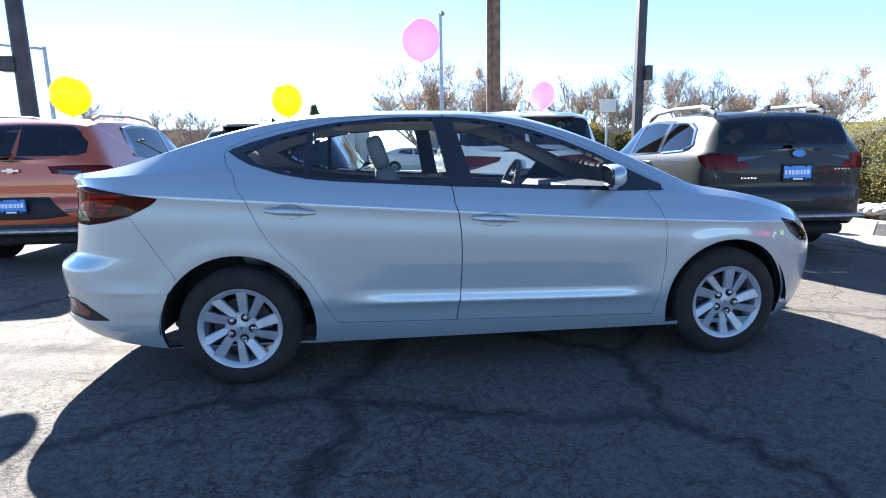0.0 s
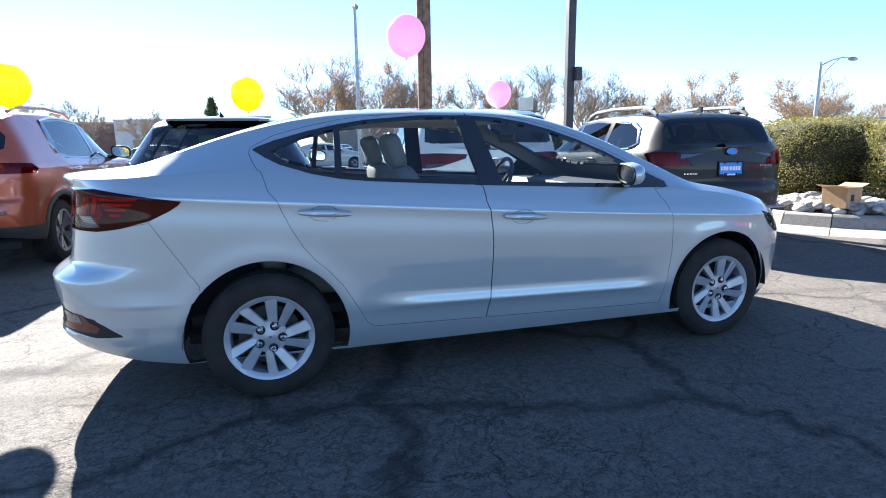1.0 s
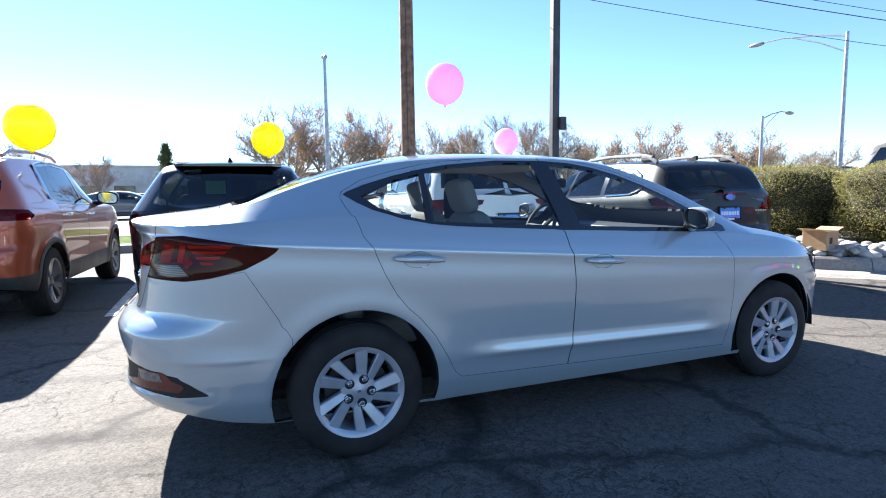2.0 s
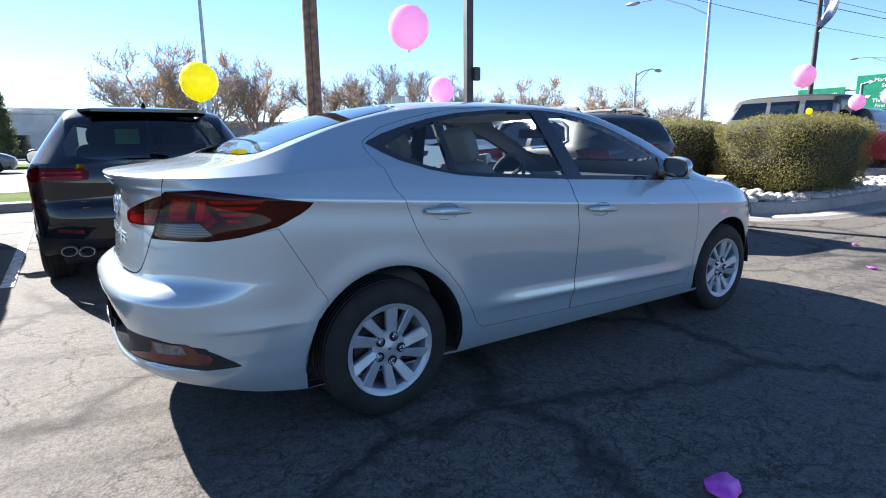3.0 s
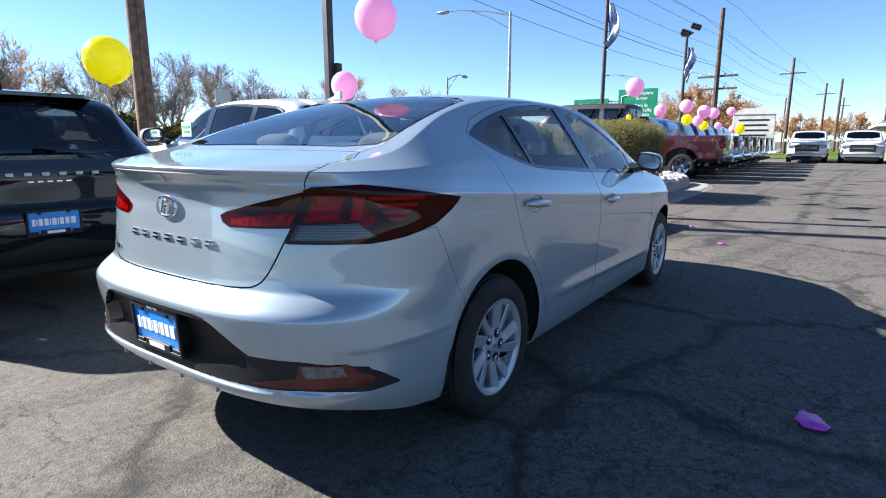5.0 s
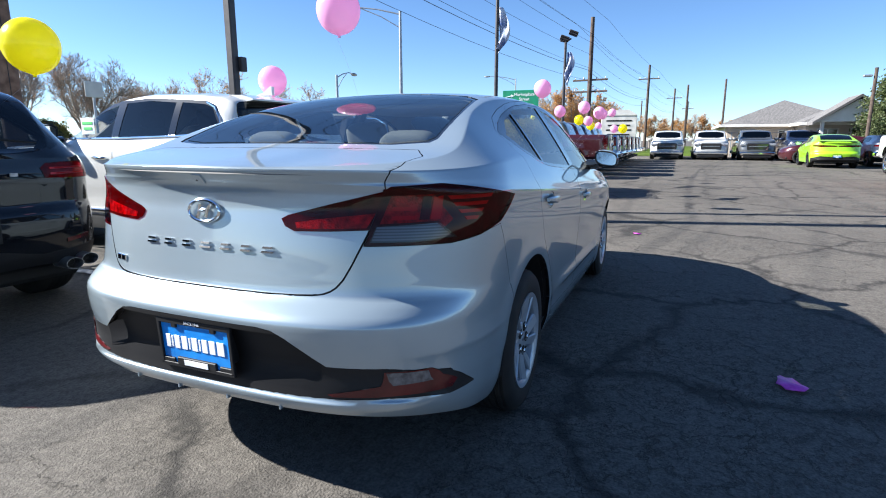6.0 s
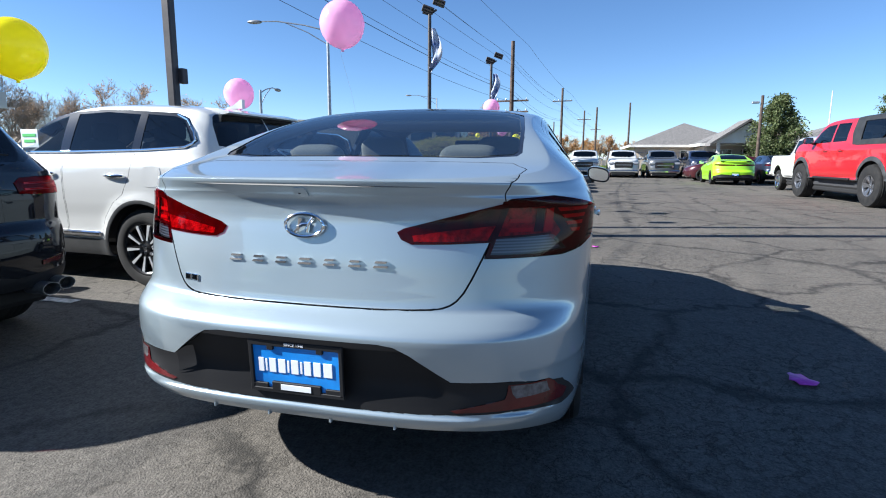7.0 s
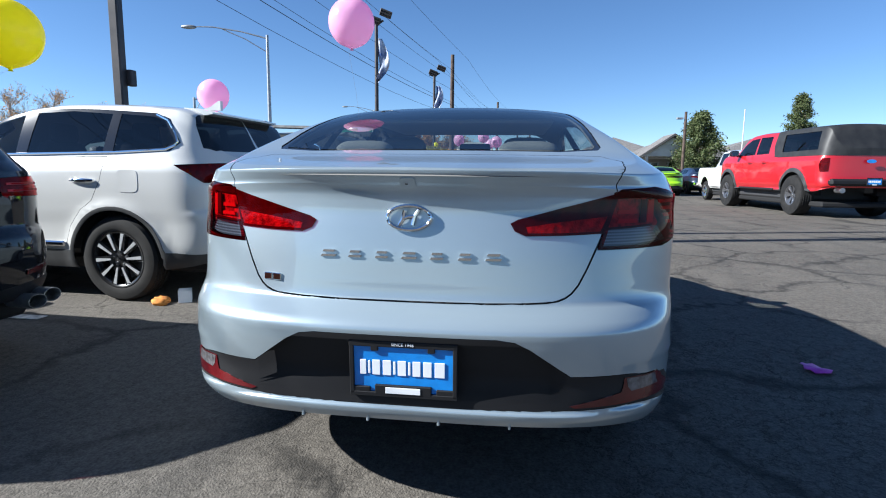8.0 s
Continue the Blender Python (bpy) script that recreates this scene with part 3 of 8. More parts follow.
def plate(parent, m, frame_words=False, name="licence_plate"):
    """A blue dealer plate in a black frame; the words on it are plain bars. Local x across, z up, facing -y."""
    p = part(name, Geo().box((0, 0.004, 0), (0.30, 0.004, 0.15), 0.001), PLATE_BLUE, parent, "blue dealer plate with white bars in a black frame", m=m)
    fr = Geo()
    for c, s in (((0, 0, 0.079), (0.325, 0.012, 0.018)), ((0, 0, -0.079), (0.325, 0.012, 0.014)), ((-0.155, 0, 0), (0.013, 0.012, 0.16)), ((0.155, 0, 0), (0.013, 0.012, 0.16)), ((0, -0.001, -0.064), (0.17, 0.011, 0.03)), ((-0.085, 0, 0.066), (0.022, 0.012, 0.018)), ((0.085, 0, 0.066), (0.022, 0.012, 0.018)), ((-0.13, 0, -0.066), (0.06, 0.009, 0.018)), ((0.13, 0, -0.066), (0.06, 0.009, 0.018))):
        fr.box(c, s, 0.002)
    part("plate_frame", fr, BLACK_PLASTIC, p, "black plastic plate frame")
    x = -0.132
    for k, wdt in enumerate((0.022, 0.008, 0.028, 0.03, 0.008, 0.03, 0.008, 0.028, 0.03, 0.036)):
        if k not in BAR:
            BAR[k] = Geo().box((0, 0, 0), (wdt * 0.82, 0.003, 0.046 if wdt > 0.01 else 0.04), 0.0006).mesh("white_bar", WHITE_INK)
        part("white_bar", BAR[k], WHITE_INK, p, m=pose(x + wdt / 2, 0.0005, 0.004))
        x += wdt + 0.0035
    part("dealer_mark", Geo().box((0.0, -0.0075, -0.064), (0.105, 0.002, 0.019), 0.0005), WHITE_INK, p, "white bar on the frame")
    if frame_words:
        cu = bpy.data.curves.new("words", "FONT")
        cu.body, cu.size, cu.extrude, cu.align_x = "SINCE 1946", 0.0135, 0.0004, "CENTER"
        tmp = bpy.data.objects.new("words", cu)
        scene.collection.objects.link(tmp)
        me = bpy.data.meshes.new_from_object(tmp.evaluated_get(bpy.context.evaluated_depsgraph_get()))
        bpy.data.objects.remove(tmp)
        me.materials.clear()
        me.materials.append(WHITE_INK)
        part("lettering", me, WHITE_INK, p, "white words on the frame", m=pose(0, -0.0068, 0.0755, 90, 0, 0))
    return p


# ---- ground, kerbs, grass, road ----
def asphalt(name, dark, light, crack=True):
    m = mat(name, light, 0.85, 0, 0, 0.2)
    t = m.node_tree
    mottle(m, 0.35, dark, light, 1.0, 5)
    mottle(m, 2.6, tuple(c * 0.72 for c in dark), tuple(min(1, c * 1.2) for c in light), 0.35, 6)
    mottle(m, 75, tuple(c * 0.3 for c in dark), tuple(min(1, c * 2.0) for c in light), 0.34, 3)
    mottle(m, 24, tuple(c * 0.5 for c in dark), tuple(min(1, c * 1.4) for c in light), 0.3, 4)
    if crack:
        wob = node(m, "ShaderNodeTexNoise", Scale=1.3, Detail=9, Roughness=0.68)
        t.links.new(coords(m), wob.inputs["Vector"])
        va = t.nodes.new("ShaderNodeVectorMath")
        va.operation = "MULTIPLY_ADD"
        va.inputs[1].default_value = (0.9, 0.9, 0.0)
        t.links.new(wob.outputs["Color"], va.inputs[0])
        t.links.new(coords(m), va.inputs[2])
        masks = []
        for scale, wide, seed_scale, lo, hi, most in ((0.62, 0.042, 0.5, 0.36, 0.52, 0.8), (2.1, 0.009, 0.33, 0.46, 0.60, 0.7), (10.0, 0.05, 0.26, 0.53, 0.62, 0.36)):
            vo = node(m, "ShaderNodeTexVoronoi", Scale=scale)
            vo.feature = "DISTANCE_TO_EDGE"
            t.links.new(va.outputs[0], vo.inputs["Vector"])
            mr = node(m, "ShaderNodeMapRange", From_Min=0.0, From_Max=wide, To_Min=1.0, To_Max=0.0)
            t.links.new(vo.outputs["Distance"], mr.inputs["Value"])
            pick = node(m, "ShaderNodeTexNoise", Scale=seed_scale, Detail=2)
            t.links.new(coords(m), pick.inputs["Vector"])
            pr = node(m, "ShaderNodeMapRange", From_Min=lo, From_Max=hi, To_Max=most)
            t.links.new(pick.outputs["Fac"], pr.inputs["Value"])
            mu = t.nodes.new("ShaderNodeMath")
            mu.operation = "MULTIPLY"
            t.links.new(mr.outputs[0], mu.inputs[0])
            t.links.new(pr.outputs[0], mu.inputs[1])
            masks.append(mu.outputs[0])
        mx = t.nodes.new("ShaderNodeMath")
        mx.operation = "MAXIMUM"
        fine = t.nodes.new("ShaderNodeMath")
        fine.operation = "MAXIMUM"
        t.links.new(masks[1], fine.inputs[0])
        t.links.new(masks[2], fine.inputs[1])
        t.links.new(masks[0], mx.inputs[0])
        t.links.new(fine.outputs[0], mx.inputs[1])
        mix = t.nodes.new("ShaderNodeMix")
        mix.data_type = "RGBA"
        inp = bsdf(m).inputs["Base Color"]
        t.links.new(inp.links[0].from_socket, mix.inputs["A"])
        mix.inputs["B"].default_value = (0.022, 0.021, 0.02, 1)
        t.links.new(mx.outputs[0], mix.inputs["Factor"])
        t.links.new(mix.outputs["Result"], inp)
        inv = t.nodes.new("ShaderNodeMath")
        inv.operation = "MULTIPLY"
        inv.inputs[1].default_value = -1.0
        t.links.new(fine.outputs[0], inv.inputs[0])
        bump(m, 0, 0.8, 0.012, source=inv.outputs[0])
    bump(m, 110, 0.6, 0.010, 4)
    bump(m, 6, 0.25, 0.02, 4)
    return m


ASPHALT = asphalt("worn_asphalt", (0.079, 0.072, 0.063), (0.124, 0.112, 0.097))
ROAD = asphalt("road_asphalt", (0.07, 0.07, 0.07), (0.10, 0.10, 0.098), False)
CONCRETE = mat("kerb_concrete", (0.42, 0.39, 0.34), 0.85)
mottle(CONCRETE, 1.2, (0.21, 0.19, 0.165), (0.31, 0.29, 0.255))
mottle(CONCRETE, 30, (0.14, 0.13, 0.12), (0.36, 0.34, 0.30), 0.35)
bump(CONCRETE, 60, 0.5, 0.006)
GRASS = mat("lawn", (0.08, 0.13, 0.02), 0.95, 0, 0, 0.05)
mottle(GRASS, 0.8, (0.06, 0.11, 0.018), (0.12, 0.16, 0.03))
mottle(GRASS, 60, (0.04, 0.08, 0.01), (0.15, 0.19, 0.04), 0.5)
bump(GRASS, 90, 1.0, 0.03)
LINE_PAINT = mat("worn_white_paint", (0.62, 0.62, 0.58), 0.7)
mottle(LINE_PAINT, 14, (0.30, 0.29, 0.27), (0.70, 0.69, 0.65))
SOIL = mat("dark_soil", (0.07, 0.05, 0.035), 0.95)
mottle(SOIL, 20, (0.04, 0.03, 0.02), (0.12, 0.09, 0.06))


def sheet(name, x0, y0, x1, y1, z, nx, ny, material, label, cat):
    g = Geo()
    vs = [(x0 + (x1 - x0) * i / nx, y0 + (y1 - y0) * j / ny, z) for i in range(nx + 1) for j in range(ny + 1)]
    g.add(vs, [(i * (ny + 1) + j, (i + 1) * (ny + 1) + j, (i + 1) * (ny + 1) + j + 1, i * (ny + 1) + j + 1) for i in range(nx) for j in range(ny)])
    return tagged(part(name, g, material), label, cat, kind="structure")


def slab(name, outline, z0, z1, material, label, cat, ch=0.02):
    """A raised slab with a chamfered top edge over a plan outline."""
    g = Geo()
    n = len(outline)
    c = np.array(outline, float)
    nrm = []
    for i in range(n):
        d = c[(i + 1) % n] - c[i - 1]
        nrm.append(np.array([-d[1], d[0]]) / max(np.linalg.norm(d), 1e-6))
    inn = c + np.array(nrm) * ch
    vs = [(x, y, z0) for x, y in c] + [(x, y, z1 - ch) for x, y in c] + [(x, y, z1) for x, y in inn]
    fs = [(i, (i + 1) % n, n + (i + 1) % n, n + i) for i in range(n)] + [(n + i, n + (i + 1) % n, 2 * n + (i + 1) % n, 2 * n + i) for i in range(n)] + [tuple(range(2 * n, 3 * n))]
    g.add(vs, fs)
    return tagged(part(name, g, material, angle=30), label, cat, kind="structure")


sheet("ground", -1500, -1500, 1500, 1500, 0.0, 30, 30, ASPHALT, "worn grey cracked asphalt of the car lot", "ground")
slab("kerb_north", [(-60, 10.2), (6.9, 10.2), (6.9, 10.65), (-60, 10.65)], 0, 0.16, CONCRETE, "pale concrete kerb at the lot's edge", "kerb")
slab("grass_verge", [(-60, 10.65), (90, 10.65), (90, 13.4), (-60, 13.4)], 0, 0.15, GRASS, "mown green grass verge", "grass")
slab("pavement", [(-80, 13.4), (100, 13.4), (100, 14.9), (-80, 14.9)], 0, 0.16, CONCRETE, "pale concrete pavement beside the road", "pavement")
sheet("road", -300, 15.0, 300, 34.0, 0.012, 20, 2, ROAD, "grey asphalt road", "road")
sheet("road_line", -200, 24.3, 200, 24.45, 0.02, 4, 1, LINE_PAINT, "white road marking", "marking")
slab("far_verge", [(-300, 34.0), (300, 34.0), (300, 40.0), (-300, 40.0)], 0, 0.15, GRASS, "grass verge across the road", "grass")
sheet("far_lawn", 43.5, -4.2, 120, 2.4, 0.03, 8, 2, GRASS, "green lawn behind the parked trucks", "grass")

# planted island with a tall kerb
ISLE = [(7.0, 9.9), (7.0, 3.0), (7.08, 2.55), (7.35, 2.0), (7.85, 1.5), (8.6, 1.15), (9.6, 1.02), (11.5, 1.0), (13.8, 1.05), (14.6, 1.2), (14.9, 1.6), (15.0, 2.4), (15.0, 9.9)]


def offset(outline, d):
    c = np.array(outline, float)
    n = len(c)
    out = []
    for i in range(n):
        e = c[min(i + 1, n - 1)] - c[max(i - 1, 0)]
        out.append(tuple(c[i] + np.array([-e[1], e[0]]) / np.linalg.norm(e) * d))
    return out


def kerb_ring(name, outline, wide, z0, z1, material, label, lean=0.0):
    """A kerb along an open line, as separate cast lengths with joints."""
    inner, top_out = offset(outline, wide), offset(outline, lean)
    root = tagged(new(name), label, "kerb", kind="structure")
    for i in range(len(outline) - 1):
        k = 0.006 / max(math.dist(outline[i], outline[i + 1]), 0.1)

        def mixp(line, t):
            return (line[i][0] + (line[i + 1][0] - line[i][0]) * t, line[i][1] + (line[i + 1][1] - line[i][1]) * t)

        q = 0.03
        g = Geo()
        vs = []
        for t in (k, 1 - k):
            po, pt, pi = mixp(outline, t), mixp(top_out, t), mixp(inner, t)
            vs += [(*po, z0), (po[0] + (pt[0] - po[0]) * 0.8, po[1] + (pt[1] - po[1]) * 0.8, z1 - q), (pt[0] + (pi[0] - pt[0]) * 0.15, pt[1] + (pi[1] - pt[1]) * 0.15, z1), (pi[0], pi[1], z1), (pi[0], pi[1], z0)]
        g.add(vs, [(0, 1, 2, 3, 4), (5, 6, 7, 8, 9)] + [(j, (j + 1) % 5, 5 + (j + 1) % 5, 5 + j) for j in range(5)])
        part("kerb_length", g, material, root, angle=0)
    return root


kerb_ring("island_kerb", ISLE, 0.20, 0.0, 0.21, CONCRETE, "tall pale concrete kerb round the planted island", 0.09)
kerb_ring("gutter_apron", offset(ISLE, -0.55), 0.555, 0.0, 0.035, CONCRETE, "low concrete gutter apron", 0.03)
inner = offset(ISLE, 0.16)
tagged(part("island_soil", Geo().add([(x, y, 0.19) for x, y in inner], [tuple(range(len(inner)))]), SOIL), "dark soil bed of the planted island", "soil", kind="structure")

# painted bay lines beyond the island
bay = Geo().box((0, 0, 0.006), (0.1, 4.6, 0.004), 0).mesh("bay_line", LINE_PAINT)
for k in range(9):
    tagged(part("bay_line", bay, LINE_PAINT, m=pose(16.72 + 2.65 * k, 2.9, 0)), "worn white parking line", "marking", "bay lines", "structure")
for x in (-4.25, -1.65, 0.95, 3.75):
    tagged(part("bay_line", bay, LINE_PAINT, m=pose(x, 5.4, 0)), "worn white parking line", "marking", "bay lines", "structure")


def mirror_unit(parent, x, y, z, side, shell, s=1.0):
    """A door mirror: painted cap, black foot, mirror glass facing back. side: 1 left, -1 right."""
    g = Geo()
    rows = []
    for t, k in ((0.0, 0.86), (0.25, 1.0), (0.6, 0.97), (0.85, 0.78), (1.0, 0.35)):
        for a in np.linspace(0, 2 * math.pi, 20, endpoint=False):
            cy, cz = math.cos(a), math.sin(a)
            rr = 1 / (abs(cy) ** 3 + abs(cz) ** 3) ** (1 / 3)
            rows.append((0.13 * t * s, side * s * 0.125 * rr * cy * k * (1 - 0.06 * t), s * 0.082 * rr * cz * k + 0.01 * t - 0.012 * cy))
    fs = [(i * 20 + j, i * 20 + (j + 1) % 20, (i + 1) * 20 + (j + 1) % 20, (i + 1) * 20 + j) for i in range(4) for j in range(20)]
    g.add(rows, fs + [tuple(range(80, 100))])
    cap = part("door_mirror", g, shell, parent, "door mirror with a painted cap", m=pose(x, y, z))
    gl = Geo()
    gl.add([(0.004, side * s * 0.108 * q[0], s * 0.07 * q[1] - 0.012 * q[0]) for q in [(math.cos(a) / (abs(math.cos(a)) ** 3 + abs(math.sin(a)) ** 3) ** (1 / 3), math.sin(a) / (abs(math.cos(a)) ** 3 + abs(math.sin(a)) ** 3) ** (1 / 3)) for a in np.linspace(0, 2 * math.pi, 24, endpoint=False)]], [tuple(range(24))])
    part("mirror_glass", gl, CHROME, cap, "mirror glass")
    bz = Geo().tube([(0.0, side * s * 0.112 * q[0], s * 0.073 * q[1] - 0.012 * q[0]) for q in [(math.cos(a) / (abs(math.cos(a)) ** 3 + abs(math.sin(a)) ** 3) ** (1 / 3), math.sin(a) / (abs(math.cos(a)) ** 3 + abs(math.sin(a)) ** 3) ** (1 / 3)) for a in np.linspace(0, 2 * math.pi, 25)]], 0.009 * s, 6, False)
    part("mirror_bezel", bz, BLACK_PLASTIC, cap, "black mirror bezel")
    fr = Geo()
    fr.tube([(0.03, -side * 0.06 * s, -0.05 * s), (0.06, -side * 0.12 * s, -0.065 * s), (0.1, -side * 0.2 * s, -0.07 * s)], [0.03, 0.034, 0.04], 10)
    part("mirror_foot", fr, BLACK_GLOSS, cap, "black mirror foot")
    return cap


def door_handle(parent, x, y, z, length, side, material, tilt=0.0):
    g = Geo()
    n = 9
    rows = []
    for i in range(n):
        t = i / (n - 1)
        k = math.sin(math.pi * (0.08 + 0.84 * t)) ** 0.45
        out = 0.036 * math.sin(math.pi * (0.06 + 0.88 * t)) ** 0.3
        for dy, dz in ((-0.010, -0.013), (0.0, -0.017), (0.006, -0.008), (0.006, 0.008), (0.0, 0.017), (-0.010, 0.013)):
            rows.append(((t - 0.5) * length, side * (out + dy), dz * k))
    fs = [(i * 6 + j, i * 6 + (j + 1) % 6, (i + 1) * 6 + (j + 1) % 6, (i + 1) * 6 + j) for i in range(n - 1) for j in range(6)]
    g.add(rows, fs + [tuple(range(6)), tuple(range(len(rows) - 6, len(rows)))])
    return part("door_handle", g, material, parent, "pull handle", m=pose(x, y, z, 0, tilt, 0))


def pillow(c, s):
    """A padded block with full rounded edges."""
    g = Geo().ball((0, 0, 0), 1.0, 24, 14)
    g.v = [tuple(c[i] + s[i] / 2 * math.copysign(abs(p[i]) ** 0.5, p[i]) for i in range(3)) for p in g.v]
    return g


def headrest_seat(name, parent_m, wide, label, high=1.0):
    """A car seat with cushion, back and headrest; local x ahead, base at the floor."""
    s = thing(name, parent_m, label, "seat")
    part("cushion", pillow((0.05, 0, 0.16), (0.54, wide, 0.18)), SEAT, s)
    m = pose(-0.24, 0, 0.2, 0, -18, 0)
    part("backrest", pillow((0, 0, 0.30 * high), (0.15, wide * 0.97, 0.64 * high)), SEAT, s, m=m)
    part("headrest", pillow((0.0, 0, 0.71 * high), (0.10, min(0.27, wide), 0.20)), SEAT, s, m=m)
    for d in (-0.05, 0.05):
        part("headrest_post", Geo().tube([(0, d, 0.57 * high), (0, d, 0.66 * high)], 0.007, 6), STEEL, s, m=m)
    return s


# the silver saloon
SALOON = dict(
    steady=-0.99, step=0.045, flare=0.007,
    creases=[(0.30, 0.439, -0.024), (0.76, 0.976, -0.079)], ends=(-1.03, 3.58), a=[(0.3, 0.66), (0.95, 0.66), (1.10, 0.74)], b=0.85, n=[(0.25, 3.0), (0.4, 3.4), (0.62, 3.2), (0.72, 2.85), (0.87, 2.6), (0.97, 2.4), (1.09, 2.5)], slope=0.079, arches=[(0.0, 0.315, 0.385), (2.695, 0.31, 0.375)],
    rear=[(0.17, -0.78), (0.24, -0.90), (0.31, -0.965), (0.345, -0.990), (0.375, -1.010), (0.388, -1.013), (0.398, -1.003), (0.47, -1.003), (0.54, -1.018), (0.60, -1.032), (0.634, -1.037), (0.648, -1.031), (0.67, -1.006), (0.69, -0.977), (0.702, -0.958), (0.715, -0.951), (0.76, -0.945), (0.85, -0.936), (0.93, -0.926), (0.98, -0.920), (1.02, -0.921), (1.045, -0.930), (1.065, -0.945), (1.08, -0.956), (1.092, -0.963), (1.10, -0.964), (1.12, -0.964)],
    front=[(0.17, 3.38), (0.25, 3.50), (0.40, 3.57), (0.52, 3.585), (0.62, 3.565), (0.70, 3.52), (0.78, 3.46), (0.9, 3.4)],
    side=[(0.15, 0.80), (0.20, 0.835), (0.26, 0.858), (0.30, 0.868), (0.36, 0.874), (0.39, 0.8785), (0.432, 0.8815), (0.47, 0.882), (0.56, 0.884), (0.68, 0.890), (0.78, 0.895), (0.85, 0.893), (0.88, 0.8945), (0.897, 0.8965), (0.92, 0.889), (0.95, 0.877), (1.0, 0.852), (1.05, 0.825), (1.12, 0.79)],
    tucks=[([(0.34, 0), (0.385, 0.002), (0.408, 0.0095), (0.42, 0.008), (0.455, 0.0), (0.48, -0.0025), (0.56, -0.001), (0.62, 0)], 0.46, 0.80, 2.05, 2.24),
           ([(0.42, 0), (0.455, 0.002), (0.468, 0.0045), (0.485, 0.002), (0.53, -0.002), (0.60, 0)], -1.02, -0.95, -0.55, -0.30)],
    plan=[(-1.0, 0.975), (-0.6, 0.985), (-0.3, 0.988), (0.0, 0.993), (0.5, 1.0), (2.0, 1.0), (2.6, 0.993), (3.0, 0.975), (3.5, 0.95)],
    low=[(-1.03, 0.345), (-0.85, 0.312), (-0.6, 0.243), (-0.35, 0.21), (0.4, 0.205), (2.3, 0.195), (3.1, 0.18), (3.5, 0.20)],
    belt=[(-1.0, 1.100), (-0.8, 1.094), (-0.6, 1.098), (-0.35, 1.11), (-0.1, 1.118), (0.1, 1.105), (0.25, 1.078), (0.5, 1.045), (1.12, 1.005), (2.05, 0.955), (2.3, 0.948), (2.6, 0.925), (2.9, 0.875), (3.2, 0.80), (3.42, 0.715), (3.55, 0.65)],
    top=[(-1.0, 1.102), (-0.95, 1.109), (-0.85, 1.119), (-0.7, 1.135), (-0.58, 1.152), (-0.5, 1.172), (-0.42, 1.200), (-0.27, 1.258), (-0.11, 1.315), (0.05, 1.362), (0.2, 1.398), (0.36, 1.424), (0.52, 1.438), (0.85, 1.449), (1.15, 1.448), (1.35, 1.438), (1.53, 1.418), (1.7, 1.378), (1.89, 1.315), (2.07, 1.238), (2.26, 1.145), (2.44, 1.055), (2.56, 1.0), (2.85, 0.945), (3.14, 0.875), (3.32, 0.805), (3.45, 0.735), (3.56, 0.665)],
    rail=[(-1.0, 0.95), (-0.7, 0.92), (-0.5, 0.88), (-0.3, 0.82), (0.0, 0.745), (0.3, 0.715), (0.9, 0.715), (1.4, 0.725), (1.8, 0.76), (2.15, 0.82), (2.45, 0.88), (2.7, 0.91), (3.5, 0.93)],
    lift=[(-1.0, 0.6), (-0.7, 0.7), (-0.5, 0.8), (-0.2, 0.85), (0.4, 0.865), (1.4, 0.865), (1.9, 0.83), (2.3, 0.76), (2.6, 0.62), (3.5, 0.6)],
)
DLO = [(-0.02, 1.215), (0.04, 1.175), (0.1, 1.145), (0.24, 1.10), (0.38, 1.072), (0.52, 1.057), (1.12, 1.017), (1.75, 0.985), (2.05, 0.97), (2.30, 0.965), (2.3, 0.995), (2.12, 1.085), (1.95, 1.17), (1.78, 1.243), (1.61, 1.302), (1.45, 1.345), (1.29, 1.372), (1.11, 1.384), (0.83, 1.383), (0.53, 1.358), (0.39, 1.335), (0.24, 1.302), (0.09, 1.26), (0.0, 1.228)]


def side(*pts):
    return [("s", x, z) for x, z in pts]


def patch(sk, pts, material, s, push):
    """A flat-edged piece that follows the skin inside an outline."""
    uv = np.array(sk.outline(pts))
    P = sk.at(uv[:, 0], uv[:, 1]) + sk.normal(uv[:, 0], uv[:, 1]) * push
    B = P - sk.normal(uv[:, 0], uv[:, 1]) * 0.004
    n = len(P)
    mid, low = P.mean(0), B.mean(0)
    g = Geo().add([(p[0], s * p[1], p[2]) for p in [*P, *B, mid, low]], [(i, (i + 1) % n, 2 * n) for i in range(n)] + [(n + i, (i + 1) % n + n, 2 * n + 1) for i in range(n)] + [(i, (i + 1) % n, n + (i + 1) % n, n + i) for i in range(n)])
    return g.mesh("patch", material)


